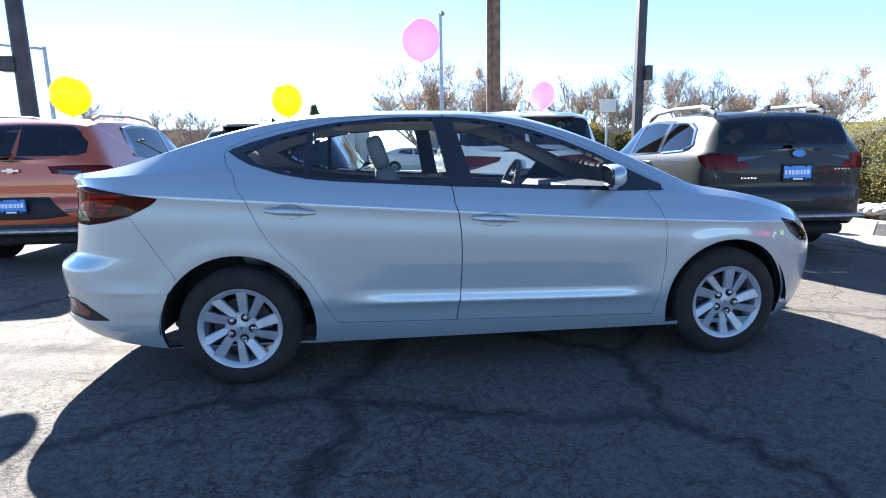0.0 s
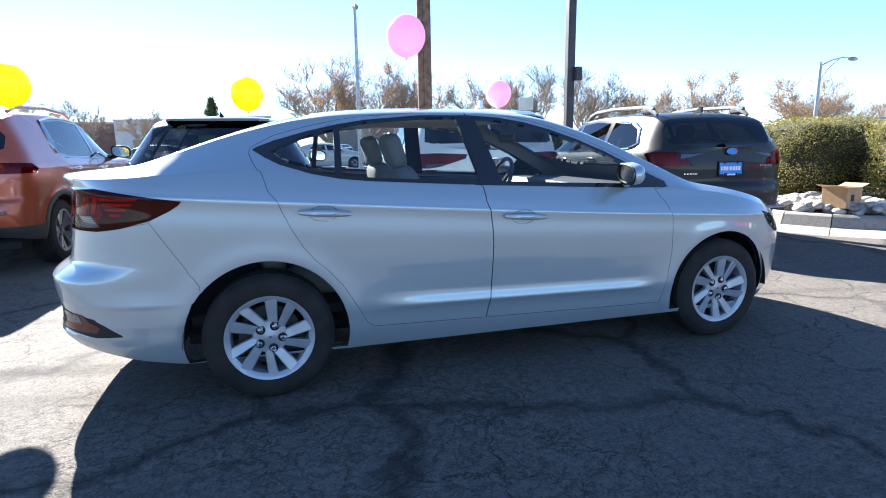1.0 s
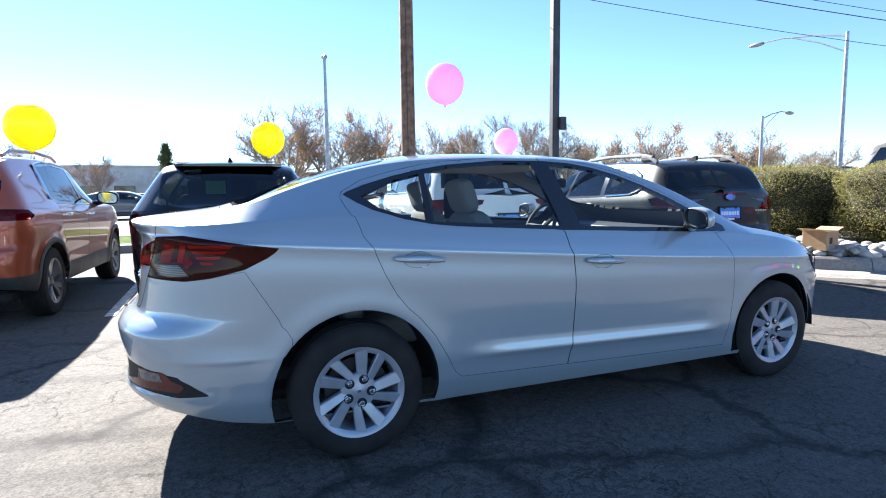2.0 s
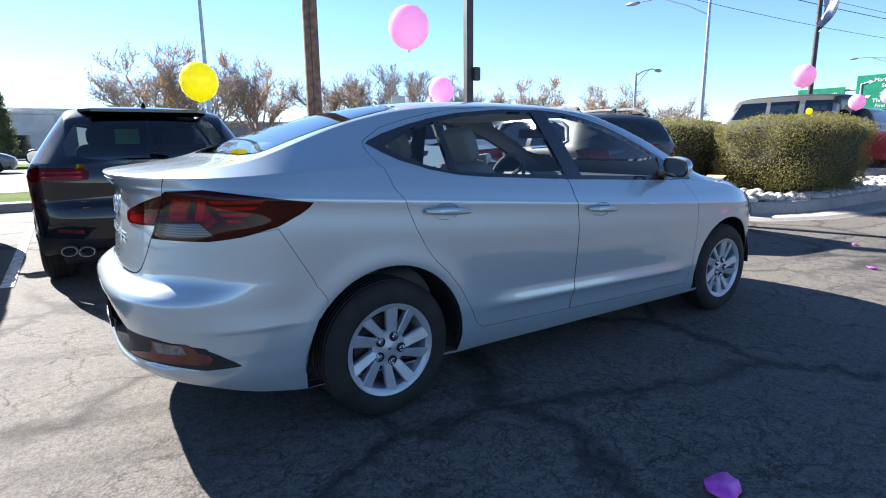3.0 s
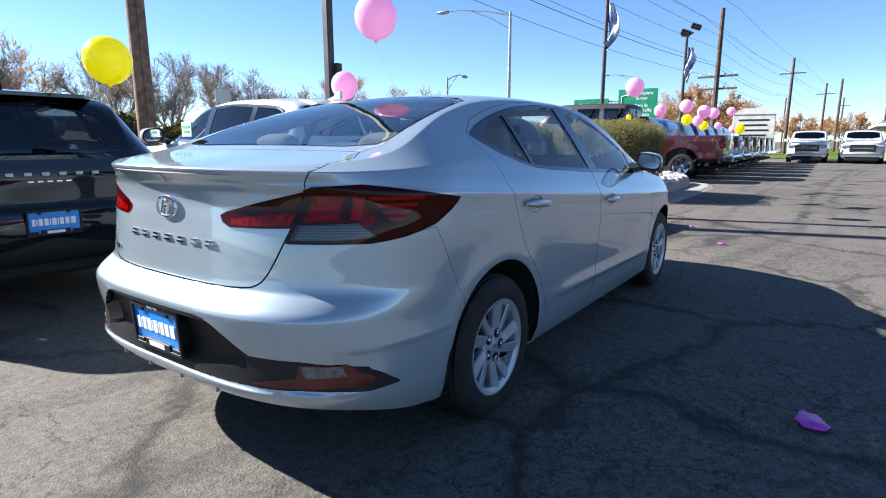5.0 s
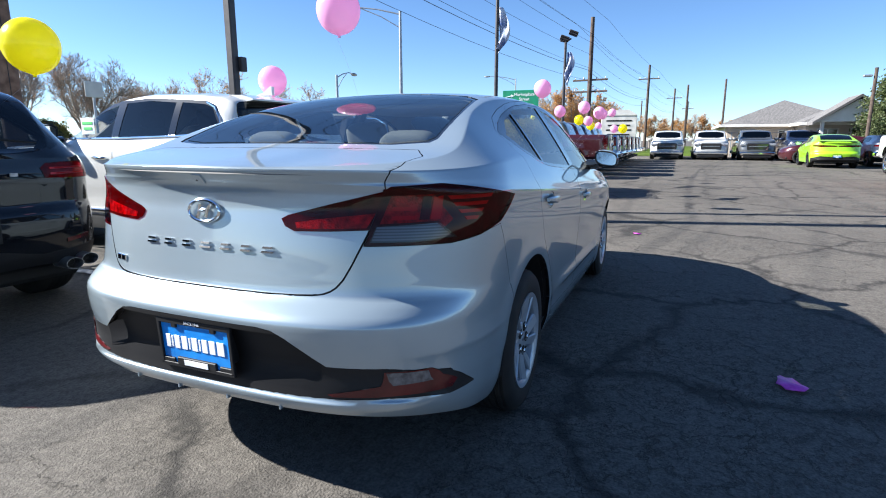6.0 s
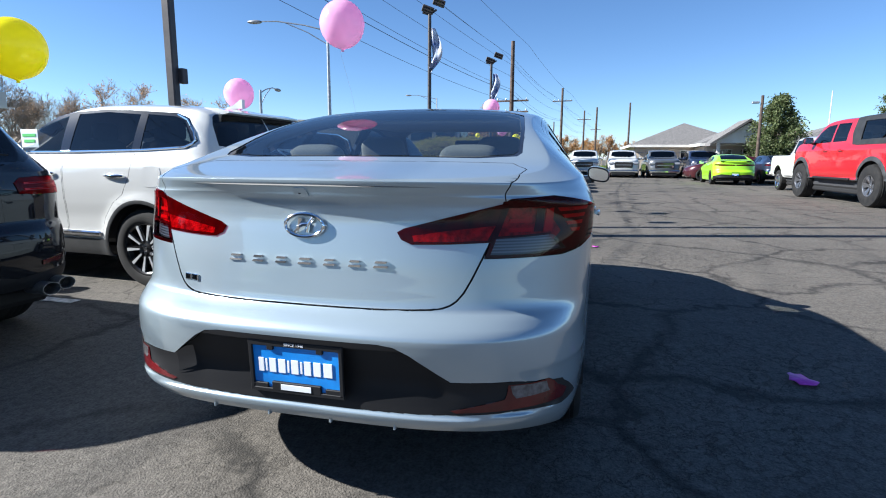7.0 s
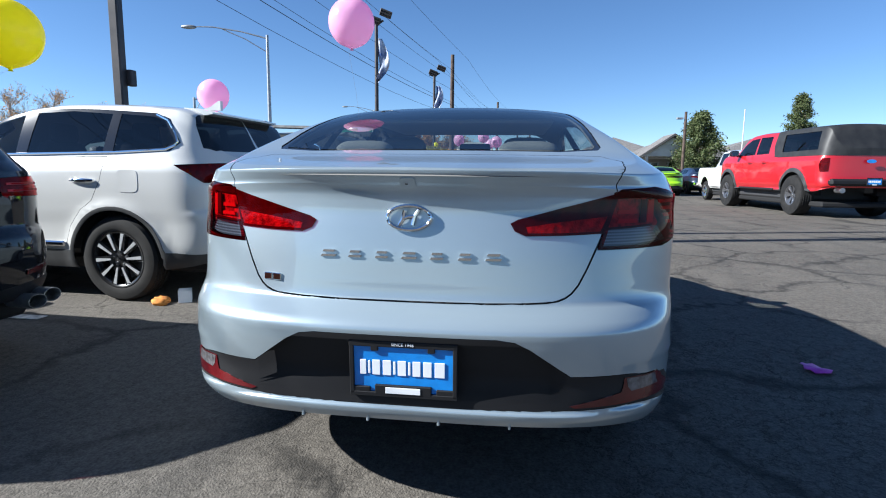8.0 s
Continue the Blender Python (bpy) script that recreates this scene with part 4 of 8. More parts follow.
def build_saloon(m):
    car = thing("sedan", m, "silver compact sedan parked on cracked asphalt", "car")
    sk = Skin(SALOON)
    us = spread(0, 1, 37)[:-1] + spread(1, 2, 62)[:-1] + spread(2, 3, 17)
    vs = spread(0, 0.3, 13)[:-1] + spread(0.3, 0.76, 36)[:-1] + spread(0.76, 1, 17)[:-1] + spread(1, 2, 13)[:-1] + spread(2, 3, 13)
    vtop = sk.find("r", 0.02, 0.706)[1]
    rear_door = side((1.125, 0.30), (0.51, 0.318), (0.475, 0.345), (0.43, 0.43), (0.36, 0.55), (0.29, 0.635), (0.23, 0.69), (0.18, 0.755), (0.128, 0.848), (0.068, 0.985), (0.027, 1.06), (-0.004, 1.12), (-0.028, 1.165), (-0.04, 1.20), (-0.03, 1.228), (0.08, 1.285), (0.24, 1.328), (0.39, 1.36), (0.53, 1.38), (0.83, 1.402), (1.10, 1.402), (1.105, 1.02), (1.124, 0.955), (1.14, 0.89), (1.152, 0.80), (1.158, 0.70), (1.156, 0.58), (1.15, 0.47), (1.139, 0.385))
    front_door = side((1.125, 0.30), (1.139, 0.385), (1.15, 0.47), (1.156, 0.58), (1.158, 0.70), (1.152, 0.80), (1.14, 0.89), (1.124, 0.955), (1.105, 1.02), (1.10, 1.402), (1.30, 1.39), (1.46, 1.362), (1.62, 1.318), (1.79, 1.26), (1.96, 1.186), (2.13, 1.10), (2.30, 1.005), (2.315, 0.965), (2.20, 0.955), (2.26, 0.88), (2.295, 0.78), (2.305, 0.58), (2.285, 0.42), (2.245, 0.272), (1.7, 0.285))
    bumper = side((-0.47, 0.905), (-0.29, 0.60), (-0.30, 0.15)) + [("uv", sk.find("s", -0.30, 0.2)[0], -0.05), ("uv", -0.05, -0.05), ("uv", -0.05, 1.0)] + [("r", 0.30, 0.95), ("r", 0.58, 0.90)] + side((-0.70, 0.875))
    lid = [("uv", -0.02, vtop), ("r", 0.22, 0.7065), ("r", 0.34, 0.7085), ("r", 0.41, 0.7115), ("r", 0.445, 0.7165), ("r", 0.467, 0.725), ("r", 0.485, 0.738), ("r", 0.505, 0.762), ("r", 0.53, 0.81), ("r", 0.555, 0.866), ("r", 0.58, 0.925), ("r", 0.617, 1.03), ("r", 0.628, 1.085), ("t", -0.74, 0.645), ("t", -0.64, 0.66), ("t", -0.545, 0.60), ("t", -0.55, 0.3), ("uv", sk.find("t", -0.555, 0.05)[0], 3.05), ("uv", -0.02, 3.05)]
    lamp_out = [("r", 0.61, 1.035)] + side((-0.70, 1.055), (-0.56, 1.032), (-0.33, 0.995), (-0.345, 0.978), (-0.38, 0.955), (-0.47, 0.912), (-0.60, 0.882), (-0.70, 0.868)) + [("r", 0.56, 0.867), ("r", 0.575, 0.915)]
    lamp_chamber = [("r", 0.63, 1.018), ("r", 0.77, 1.022), ("s", -0.723, 1.016), ("s", -0.674, 0.942), ("s", -0.735, 0.892), ("r", 0.757, 0.940), ("r", 0.60, 0.934)]
    lamp_clear = [("r", 0.592, 0.926), ("r", 0.576, 0.877), ("r", 0.70, 0.877), ("r", 0.796, 0.886), ("r", 0.755, 0.934)]
    lamp_in = [("r", 0.612, 1.033), ("r", 0.45, 0.992), ("r", 0.32, 0.957), ("r", 0.298, 0.945), ("r", 0.312, 0.922), ("r", 0.345, 0.908), ("r", 0.46, 0.910), ("r", 0.572, 0.915)]
    lid_band = [("r", 0.35, 0.917), ("r", 0.45, 0.918), ("r", 0.566, 0.922), ("r", 0.588, 0.966), ("r", 0.45, 0.951), ("r", 0.345, 0.935)]
    insert = [("uv", -0.02, sk.find("r", 0.02, 0.400)[1]), ("uv", -0.02, sk.find("r", 0.02, 0.622)[1]), ("r", 0.27, 0.622), ("r", 0.32, 0.615), ("r", 0.365, 0.592), ("r", 0.485, 0.505), ("r", 0.66, 0.50)] + side((-0.80, 0.478), (-0.75, 0.468), (-0.635, 0.388), (-0.75, 0.385)) + [("r", 0.68, 0.405), ("r", 0.48, 0.402), ("r", 0.25, 0.400)]
    reflector = [("r", 0.485, 0.416), ("r", 0.64, 0.446), ("r", 0.65, 0.49), ("r", 0.765, 0.487)] + side((-0.79, 0.474), (-0.725, 0.43), (-0.745, 0.405)) + [("r", 0.70, 0.412), ("r", 0.5, 0.409)]
    backup = [("r", 0.655, 0.488), ("r", 0.757, 0.483), ("r", 0.768, 0.448), ("r", 0.672, 0.446)]
    rear_glass = [("t", -0.475, 0.0), ("t", -0.475, 0.45), ("t", -0.44, 0.585), ("t", -0.40, 0.60), ("t", -0.1, 0.575), ("t", 0.18, 0.535), ("t", 0.25, 0.46), ("t", 0.275, 0.2), ("t", 0.28, 0.0), ("uv", sk.find("t", 0.28, 0.02)[0], 3.05), ("uv", sk.find("t", -0.475, 0.02)[0], 3.05)]
    screen = [("t", 2.40, 0.0), ("t", 2.38, 0.35), ("t", 2.27, 0.63), ("t", 2.2, 0.655), ("t", 1.72, 0.545), ("t", 1.62, 0.45), ("t", 1.60, 0.2), ("t", 1.6, 0.0), ("uv", sk.find("t", 1.6, 0.02)[0], 3.05), ("uv", sk.find("t", 2.4, 0.02)[0], 3.05)]
    hood = [("t", 2.48, 0.0), ("t", 2.46, 0.4), ("t", 2.40, 0.72), ("t", 2.9, 0.70), ("t", 3.25, 0.56), ("t", 3.38, 0.3), ("t", 3.41, 0.0), ("uv", sk.find("t", 3.41, 0.02)[0], 3.05), ("uv", sk.find("t", 2.48, 0.02)[0], 3.05)]
    headlamp = side((3.02, 0.79), (3.13, 0.765), (3.24, 0.715), (3.33, 0.665), (3.30, 0.63), (3.20, 0.645), (3.1, 0.70))
    regions = [("front_door", front_door), ("rear_door", rear_door), ("bumper", bumper), ("trunk_lid", lid), ("hood", hood), ("rear_window_surround", [(k, p + (-0.022 if p < 0 else 0.02) if k == "t" else p, q + 0.018 if k == "t" and q > 0 else q) for k, p, q in rear_glass]), ("rear_window", rear_glass), ("windshield", screen), ("lamp_out", lamp_out), ("lamp_chamber", lamp_chamber), ("lamp_clear", lamp_clear), ("lamp_in", lamp_in), ("lid_band", lid_band), ("insert", insert), ("reflector", reflector), ("backup", backup), ("headlamp", headlamp), ("trim", side(*DLO)),
               ("quarter_pane", side((0.06, 1.208), (0.13, 1.152), (0.25, 1.113), (0.355, 1.088), (0.372, 1.312), (0.22, 1.278))), ("rear_pane", side((0.388, 1.082), (0.405, 1.325), (0.55, 1.352), (0.83, 1.372), (1.04, 1.374), (1.108, 1.038), (0.8, 1.055))), ("front_pane", side((1.235, 1.032), (1.15, 1.368), (1.29, 1.356), (1.45, 1.329), (1.61, 1.286), (1.78, 1.227), (1.93, 1.163), (2.04, 1.105), (1.99, 0.995), (1.6, 1.013))),
               ("rear_cup", [("s", 0.285 + 0.068 * math.cos(t), 0.912 + 0.036 * math.sin(t)) for t in np.linspace(0, 2 * math.pi, 20, endpoint=False)]), ("front_cup", [("s", 1.33 + 0.068 * math.cos(t), 0.843 + 0.036 * math.sin(t)) for t in np.linspace(0, 2 * math.pi, 20, endpoint=False)]),
               ("arch", circle(0.0, 0.315, 0.385, 0.2)), ("arch", circle(2.695, 0.31, 0.375, 0.2))]
    fs = cut_regions(sk, us, vs, regions)

    def recess(P):
        y, z = P[:, 1], P[:, 2]
        d = np.minimum(np.minimum(0.615 - z, z - 0.418), np.minimum(0.36 - y + (0.62 - z) * 1.25, 0.47 - y))
        k = np.clip(d / 0.04, 0, 1)
        return P + np.stack([0.045 * k * k * (3 - 2 * k), 0 * k, 0 * k], 1)

    def dish(cx, cz):
        def post(P):
            d = np.clip(1 - ((P[:, 0] - cx) / 0.068) ** 2 - ((P[:, 2] - cz) / 0.036) ** 2, 0, 1)
            return P - np.stack([0 * d, 0.022 * np.sqrt(d), 0 * d], 1)
        return post

    part("body", skin_mesh(sk, "body", fs["body"], SILVER, 0), SILVER, car, "silver metallic body shell")
    inner = [f for k, v in fs.items() if k not in ("arch", "trim", "insert", "front_pane", "rear_pane", "quarter_pane", "windshield", "rear_window", "rear_cup", "front_cup") for f in v]
    part("inner_shell", skin_mesh(sk, "inner_shell", [f for f in inner if max(p[1] for p in f) < 1.0001], TRIM_IN, 0, 0, 0, -0.034), TRIM_IN, car, "dark inner panels")
    part("upper_lining", skin_mesh(sk, "upper_lining", [f for f in inner if min(p[1] for p in f) > 0.9999], LINING, 0, 0, 0, -0.018), LINING, car, "grey lining of pillars and roof")
    part("hood", skin_mesh(sk, "hood", fs["hood"], SILVER, 0, 0.003), SILVER, car)
    bump_ob = part("rear_bumper", skin_mesh(sk, "rear_bumper", fs["bumper"], SILVER, 0, 0.002), SILVER, car, "silver rear bumper")
    part("bumper_insert", skin_mesh(sk, "bumper_insert", fs["insert"], BLACK_PLASTIC, 0, 0, post=recess), BLACK_PLASTIC, bump_ob, "matt black plastic insert")
    for s in (1, -1):
        part("rear_reflector", skin_mesh(sk, "rear_reflector", fs["reflector"], LAMP_RED_PLAIN, s, 0, push=0.003), LAMP_RED_PLAIN, bump_ob, "red reflector strip")
        part("reversing_lamp", skin_mesh(sk, "reversing_lamp", fs["backup"], REVERSING, s, 0, push=0.004), REVERSING, bump_ob, "clear reversing lamp")
    fin = Geo().box((0, 0, 0), (0.03, 0.008, 0.028), 0.002).mesh("diffuser_fin", SILVER)
    for yy in (0.326, 0.118, -0.10, -0.312):
        part("diffuser_fin", fin, SILVER, bump_ob, m=pose(-0.985 + 0.08 * yy * yy, yy, 0.353))
    plate(bump_ob, pose(-1.014, 0.004, 0.514, 3, 0, -90), True)
    part("plate_bracket", Geo().box((-0.978, 0.004, 0.510), (0.06, 0.26, 0.11), 0.01), BLACK_PLASTIC, bump_ob, "black plate bracket")
    lid_ob = part("trunk_lid", skin_mesh(sk, "trunk_lid", fs["trunk_lid"] + fs["lamp_in"] + fs["lid_band"], SILVER, 0, 0.004), SILVER, car, "silver trunk lid with a lipped spoiler edge")
    part("rear_window", skin_mesh(sk, "rear_window", fs["rear_window"], GLASS_REAR, 0, 0, flange=0), GLASS_REAR, car, "tinted rear window")
    part("rear_window_surround", skin_mesh(sk, "rear_window_surround", fs["rear_window_surround"], BLACK_GLOSS, 0, 0, 0.006, -0.003), BLACK_GLOSS, car, "black ceramic edge of the rear window")
    part("windshield", skin_mesh(sk, "windshield", fs["windshield"], GLASS, 0, 0, flange=0), GLASS, car, "clear windshield")
    for s in (1, -1):
        la = part("tail_lamp", skin_mesh(sk, "tail_lamp", fs["lamp_out"] + fs["lamp_chamber"], LENS_RED, s, 0, 0.02, 0.002), LENS_RED, car, "dark red wraparound tail lamp")
        part("lamp_bowl", skin_mesh(sk, "lamp_bowl", fs["lamp_out"], LAMP_SMOKED, s, 0, 0, -0.012), LAMP_SMOKED, la, "smoked dark red bowl behind the lens")
        part("lamp_chamber", skin_mesh(sk, "lamp_chamber", fs["lamp_chamber"], LAMP_GRAIN, s, 0, 0.016, -0.022), LAMP_GRAIN, la, "faceted red reflector chamber")
        for k, (xl, xr) in enumerate(((-0.69, -0.51), (-0.675, -0.535), (-0.662, -0.56), (-0.645, -0.585))):
            z = 1.015 - 0.0225 * k
            part("lamp_bar", patch(sk, side((xl, z), (xr, z - 0.003), (xr - 0.012, z - 0.014), (xl + 0.008, z - 0.012)), LAMP_BAR, s, -0.006), LAMP_BAR, la, "bright red bar")
        for y0, y1, mt in ((0.742, 0.764, LAMP_BAR), (0.715, 0.736, LAMP_SMOKED)):
            part("chamber_rib", patch(sk, [("r", y0, 1.016), ("r", y1, 1.016), ("r", y1 - 0.004, 0.945), ("r", y0 - 0.008, 0.945)], mt, s, -0.012), mt, la, "upright rib in the lamp")
        for z in (0.985, 0.958):
            part("chamber_rib", patch(sk, [("r", 0.635, z), ("r", 0.70, z), ("r", 0.70, z - 0.012), ("r", 0.63, z - 0.012)], LAMP_BAR, s, -0.013), LAMP_BAR, la, "level rib in the lamp")
        part("reversing_lens", skin_mesh(sk, "reversing_lens", fs["lamp_clear"], LENS_CLEAR, s, 0, 0.02, 0.002), LENS_CLEAR, la, "clear lower lens")
        part("reversing_reflector", skin_mesh(sk, "reversing_reflector", fs["lamp_clear"], LAMP_WHITE, s, 0.001, 0, -0.02), LAMP_WHITE, la)
        lb = part("lid_lamp", skin_mesh(sk, "lid_lamp", fs["lamp_in"] + fs["lid_band"], LENS_RED, s, 0, 0.004, 0.004), LENS_RED, lid_ob, "tapered red lamp on the lid")
        part("lid_lamp_reflector", skin_mesh(sk, "lid_lamp_reflector", fs["lamp_in"], LAMP_SMOKED, s, 0, 0, 0.0015), LAMP_SMOKED, lid_ob)
        part("lid_lamp_band", skin_mesh(sk, "lid_lamp_band", fs["lid_band"], LAMP_GRAIN, s, 0, 0, 0.0018), LAMP_GRAIN, lid_ob, "grained red band")
        part("headlamp", skin_mesh(sk, "headlamp", fs["headlamp"], LENS_CLEAR, s, 0.001, 0.03, 0.002), LENS_CLEAR, car, "clear headlamp")
        part("headlamp_bowl", skin_mesh(sk, "headlamp_bowl", fs["headlamp"], STEEL, s, 0.0, 0, -0.03), STEEL, car)
        fd = part("front_door", skin_mesh(sk, "front_door", fs["front_door"], SILVER, s, 0.0025), SILVER, car, "silver front door")
        rd = part("rear_door", skin_mesh(sk, "rear_door", fs["rear_door"], SILVER, s, 0.0025), SILVER, car, "silver rear door")
        part("window_trim", skin_mesh(sk, "window_trim", fs["trim"], BLACK_GLOSS, s, 0, 0.02), BLACK_GLOSS, car, "gloss black window surround")
        for nm, dr, g in (("front_pane", fd, GLASS), ("rear_pane", rd, GLASS), ("quarter_pane", rd, GLASS)):
            part(nm, skin_mesh(sk, nm, fs[nm], g, s, 0, 0, -0.004), g, dr, "clear side window")
        for nm, dr, hx, hz in (("rear_cup", rd, 0.285, 0.912), ("front_cup", fd, 1.33, 0.843)):
            part("handle_recess", skin_mesh(sk, "handle_recess", fs[nm], SILVER, s, 0, 0, 0, dish(hx, hz)), SILVER, dr)
            yh = float(sk.at(*sk.find("s", hx, hz))[1])
            door_handle(dr, hx + 0.005, s * (yh - 0.006), hz + 0.003, 0.245, s, SILVER, 4)
        mirror_unit(fd, 1.92, s * 0.945, 1.055, s, SILVER, 0.68)
        for wx in (0.0, 2.695):
            liner = Geo()
            pts = [(0.392 * math.cos(a), 0.392 * math.sin(a)) for a in np.linspace(-0.02, math.pi + 0.02, 24)]
            vs2 = [(wx + p, s * yy, 0.312 + q) for yy in (0.874 if wx < 1 else 0.845, 0.52) for p, q in pts]
            liner.add(vs2, [(i, i + 1, 24 + i + 1, 24 + i) for i in range(23)] + [tuple(range(24, 48))])
            part("wheel_arch_liner", liner, DARK, car, "black wheel arch liner")
        for wx in (0.0, 2.70):
            cover_wheel(car, wx, s * 0.775, s)
    # lid furniture
    em = Geo()
    ring = [(0.066 * math.cos(a), 0.036 * math.sin(a)) for a in np.linspace(0, 2 * math.pi, 33)]
    em.tube([(0, p, q) for p, q in ring], 0.006, 8, False)
    em.tube([(0, 0.03, -0.024), (-0.003, 0.018, -0.006), (-0.004, 0.012, 0.022)], 0.0065, 8)
    em.tube([(0, -0.03, 0.024), (-0.003, -0.018, 0.006), (-0.004, -0.012, -0.022)], 0.0065, 8)
    em.tube([(-0.003, 0.02, -0.004), (-0.005, 0.0, 0.003), (-0.003, -0.02, 0.004)], 0.006, 8)
    part("emblem", em, CHROME, lid_ob, "oval chrome badge", m=pose(-0.931, 0.003, 0.958, 0, 5, 0))
    for k in range(7):
        yy = 0.254 - k * 0.0842
        hw = 0.021 + 0.004 * (k % 3 == 0)
        b = Geo().prism([(-hw, -0.011), (hw * 0.85, -0.011), (hw, -0.004), (-hw * 0.8, -0.004)], -0.004, 0.004)
        b.prism([(-hw * 0.8, 0.003), (hw * 0.7, 0.003), (hw * 0.85, 0.010), (-hw * 0.6, 0.010)], -0.003, 0.003)
        part("chrome_bar", b, CHROME, lid_ob, "slanted chrome bar", m=pose(float(sk.at(*sk.find("r", abs(yy) + 0.001, 0.846))[0]) - 0.003, yy, 0.846, 0, 0, -90 - 14 * yy))
    b = Geo().box((0, 0.017, 0), (0.007, 0.03, 0.022), 0.002).box((0, -0.017, 0), (0.007, 0.03, 0.022), 0.002)
    part("trim_badge", b, CHROME, lid_ob, "small chrome trim badge", m=pose(float(sk.at(*sk.find("r", 0.446, 0.762))[0]) - 0.002, 0.446, 0.762, 0, 4, -15))
    cm = Geo().prism([(-0.020, -0.018), (0.020, -0.018), (0.024, -0.012), (0.021, 0.014), (0.016, 0.018), (-0.016, 0.018), (-0.021, 0.014), (-0.024, -0.012)], -0.004, 0.003)
    part("camera_housing", cm, SILVER, lid_ob, "small silver camera housing", m=pose(-0.9435, 0.004, 1.063, 0, -34, 0) @ pose(0, 0, 0, 0, 0, -90))
    part("camera_lens", Geo().lathe([(0.0005, 0), (0.006, 0), (0.006, 0.008), (0.0005, 0.008)], 12), BLACK_GLOSS, lid_ob, m=pose(-0.9405, 0.004, 1.061, 0, -124, 0))
    # underside and cabin
    part("underbody", Geo().box((1.3, 0, 0.25), (3.5, 1.06, 0.10), 0.04).box((1.35, 0, 0.25), (1.7, 1.5, 0.10), 0.04), DARK, car, "dark underbody")
    part("cabin_floor", Geo().box((1.0, 0, 0.34), (2.9, 1.06, 0.08), 0.02), TRIM_IN, car)
    part("parcel_shelf", Geo().box((-0.22, 0, 1.05), (0.62, 1.25, 0.04), 0.01), SHELF, car, "grey parcel shelf")
    part("dashboard", Geo().box((2.12, 0, 0.86), (0.5, 1.42, 0.22), 0.07), TRIM_IN, car, "dark dashboard")
    part("roof_lining", Geo().box((0.95, 0, 1.365), (1.0, 1.0, 0.02), 0.008), BEIGE_IN, car, "light roof lining")
    for s in (1, -1):
        part("door_lining", Geo().box((1.35, s * 0.79, 0.74), (1.7, 0.05, 0.46), 0.02), TRIM_IN, car)
    st = Geo()
    st.tube([(0.0, 0.18 * math.cos(a), 0.18 * math.sin(a)) for a in np.linspace(0, 2 * math.pi, 25)], 0.016, 8, False)
    for a in (0, 2.6, 3.68):
        st.tube([(0.03, 0, 0), (0, 0.17 * math.cos(a), 0.17 * math.sin(a))], 0.018, 6)
    part("steering_wheel", st, TRIM_IN, car, "black steering wheel", m=pose(1.72, 0.36, 0.95, 0, 22, 0))
    part("rear_mirror", Geo().box((1.62, 0, 1.27), (0.03, 0.23, 0.065), 0.012), TRIM_IN, car)
    for yy in (0.36, -0.36):
        headrest_seat("front_seat", m @ pose(1.2, yy, 0.32), 0.5, "grey fabric front seat inside the sedan")
        headrest_seat("rear_seat", m @ pose(0.30, yy, 0.36), 0.56, "grey fabric rear seat inside the sedan", 0.84)
    return car


build_saloon(pose(0, 0, 0))


# ---- the other vehicles ----
BLACK_PAINT = paint("black_blue_paint", (0.004, 0.005, 0.008), 0.0, 0.35, 0.004)
bsdf(BLACK_PAINT).inputs["Specular IOR Level"].default_value = 0.05
ORANGE_PAINT = paint("orange_paint", (0.42, 0.075, 0.022), 0.35, 0.35)
WHITE_PAINT = paint("pearl_white_paint", (0.56, 0.56, 0.54), 0.05, 0.35, 0.05)
GREEN_GREY_PAINT = paint("dark_green_grey_paint", (0.020, 0.023, 0.023), 0.0, 0.4, 0.01)
bsdf(GREEN_GREY_PAINT).inputs["Coat Weight"].default_value = 0.25
bsdf(GREEN_GREY_PAINT).inputs["Specular IOR Level"].default_value = 0.15
LIME_PAINT = paint("lime_paint", (0.36, 0.72, 0.01), 0.1, 0.35, 0.02)
RED_PAINT = paint("red_paint", (0.43, 0.008, 0.013), 0.15, 0.35, 0.02)
MAROON_PAINT = paint("maroon_paint", (0.055, 0.005, 0.009), 0.3, 0.3)
BLUE_PAINT = paint("blue_paint", (0.02, 0.12, 0.38), 0.3, 0.3)
NAVY_PAINT = paint("navy_paint", (0.012, 0.02, 0.05), 0.3, 0.3)
GREY_PAINT = paint("grey_paint", (0.12, 0.125, 0.13), 0.5, 0.35)
CAP_BLACK = mat("matt_black_cap", (0.016, 0.016, 0.017), 0.55)
mottle(CAP_BLACK, 6, (0.013, 0.013, 0.014), (0.024, 0.024, 0.024))
CLAD = mat("grey_black_cladding", (0.032, 0.034, 0.036), 0.55)
mottle(CLAD, 5, (0.026, 0.027, 0.029), (0.045, 0.046, 0.047))


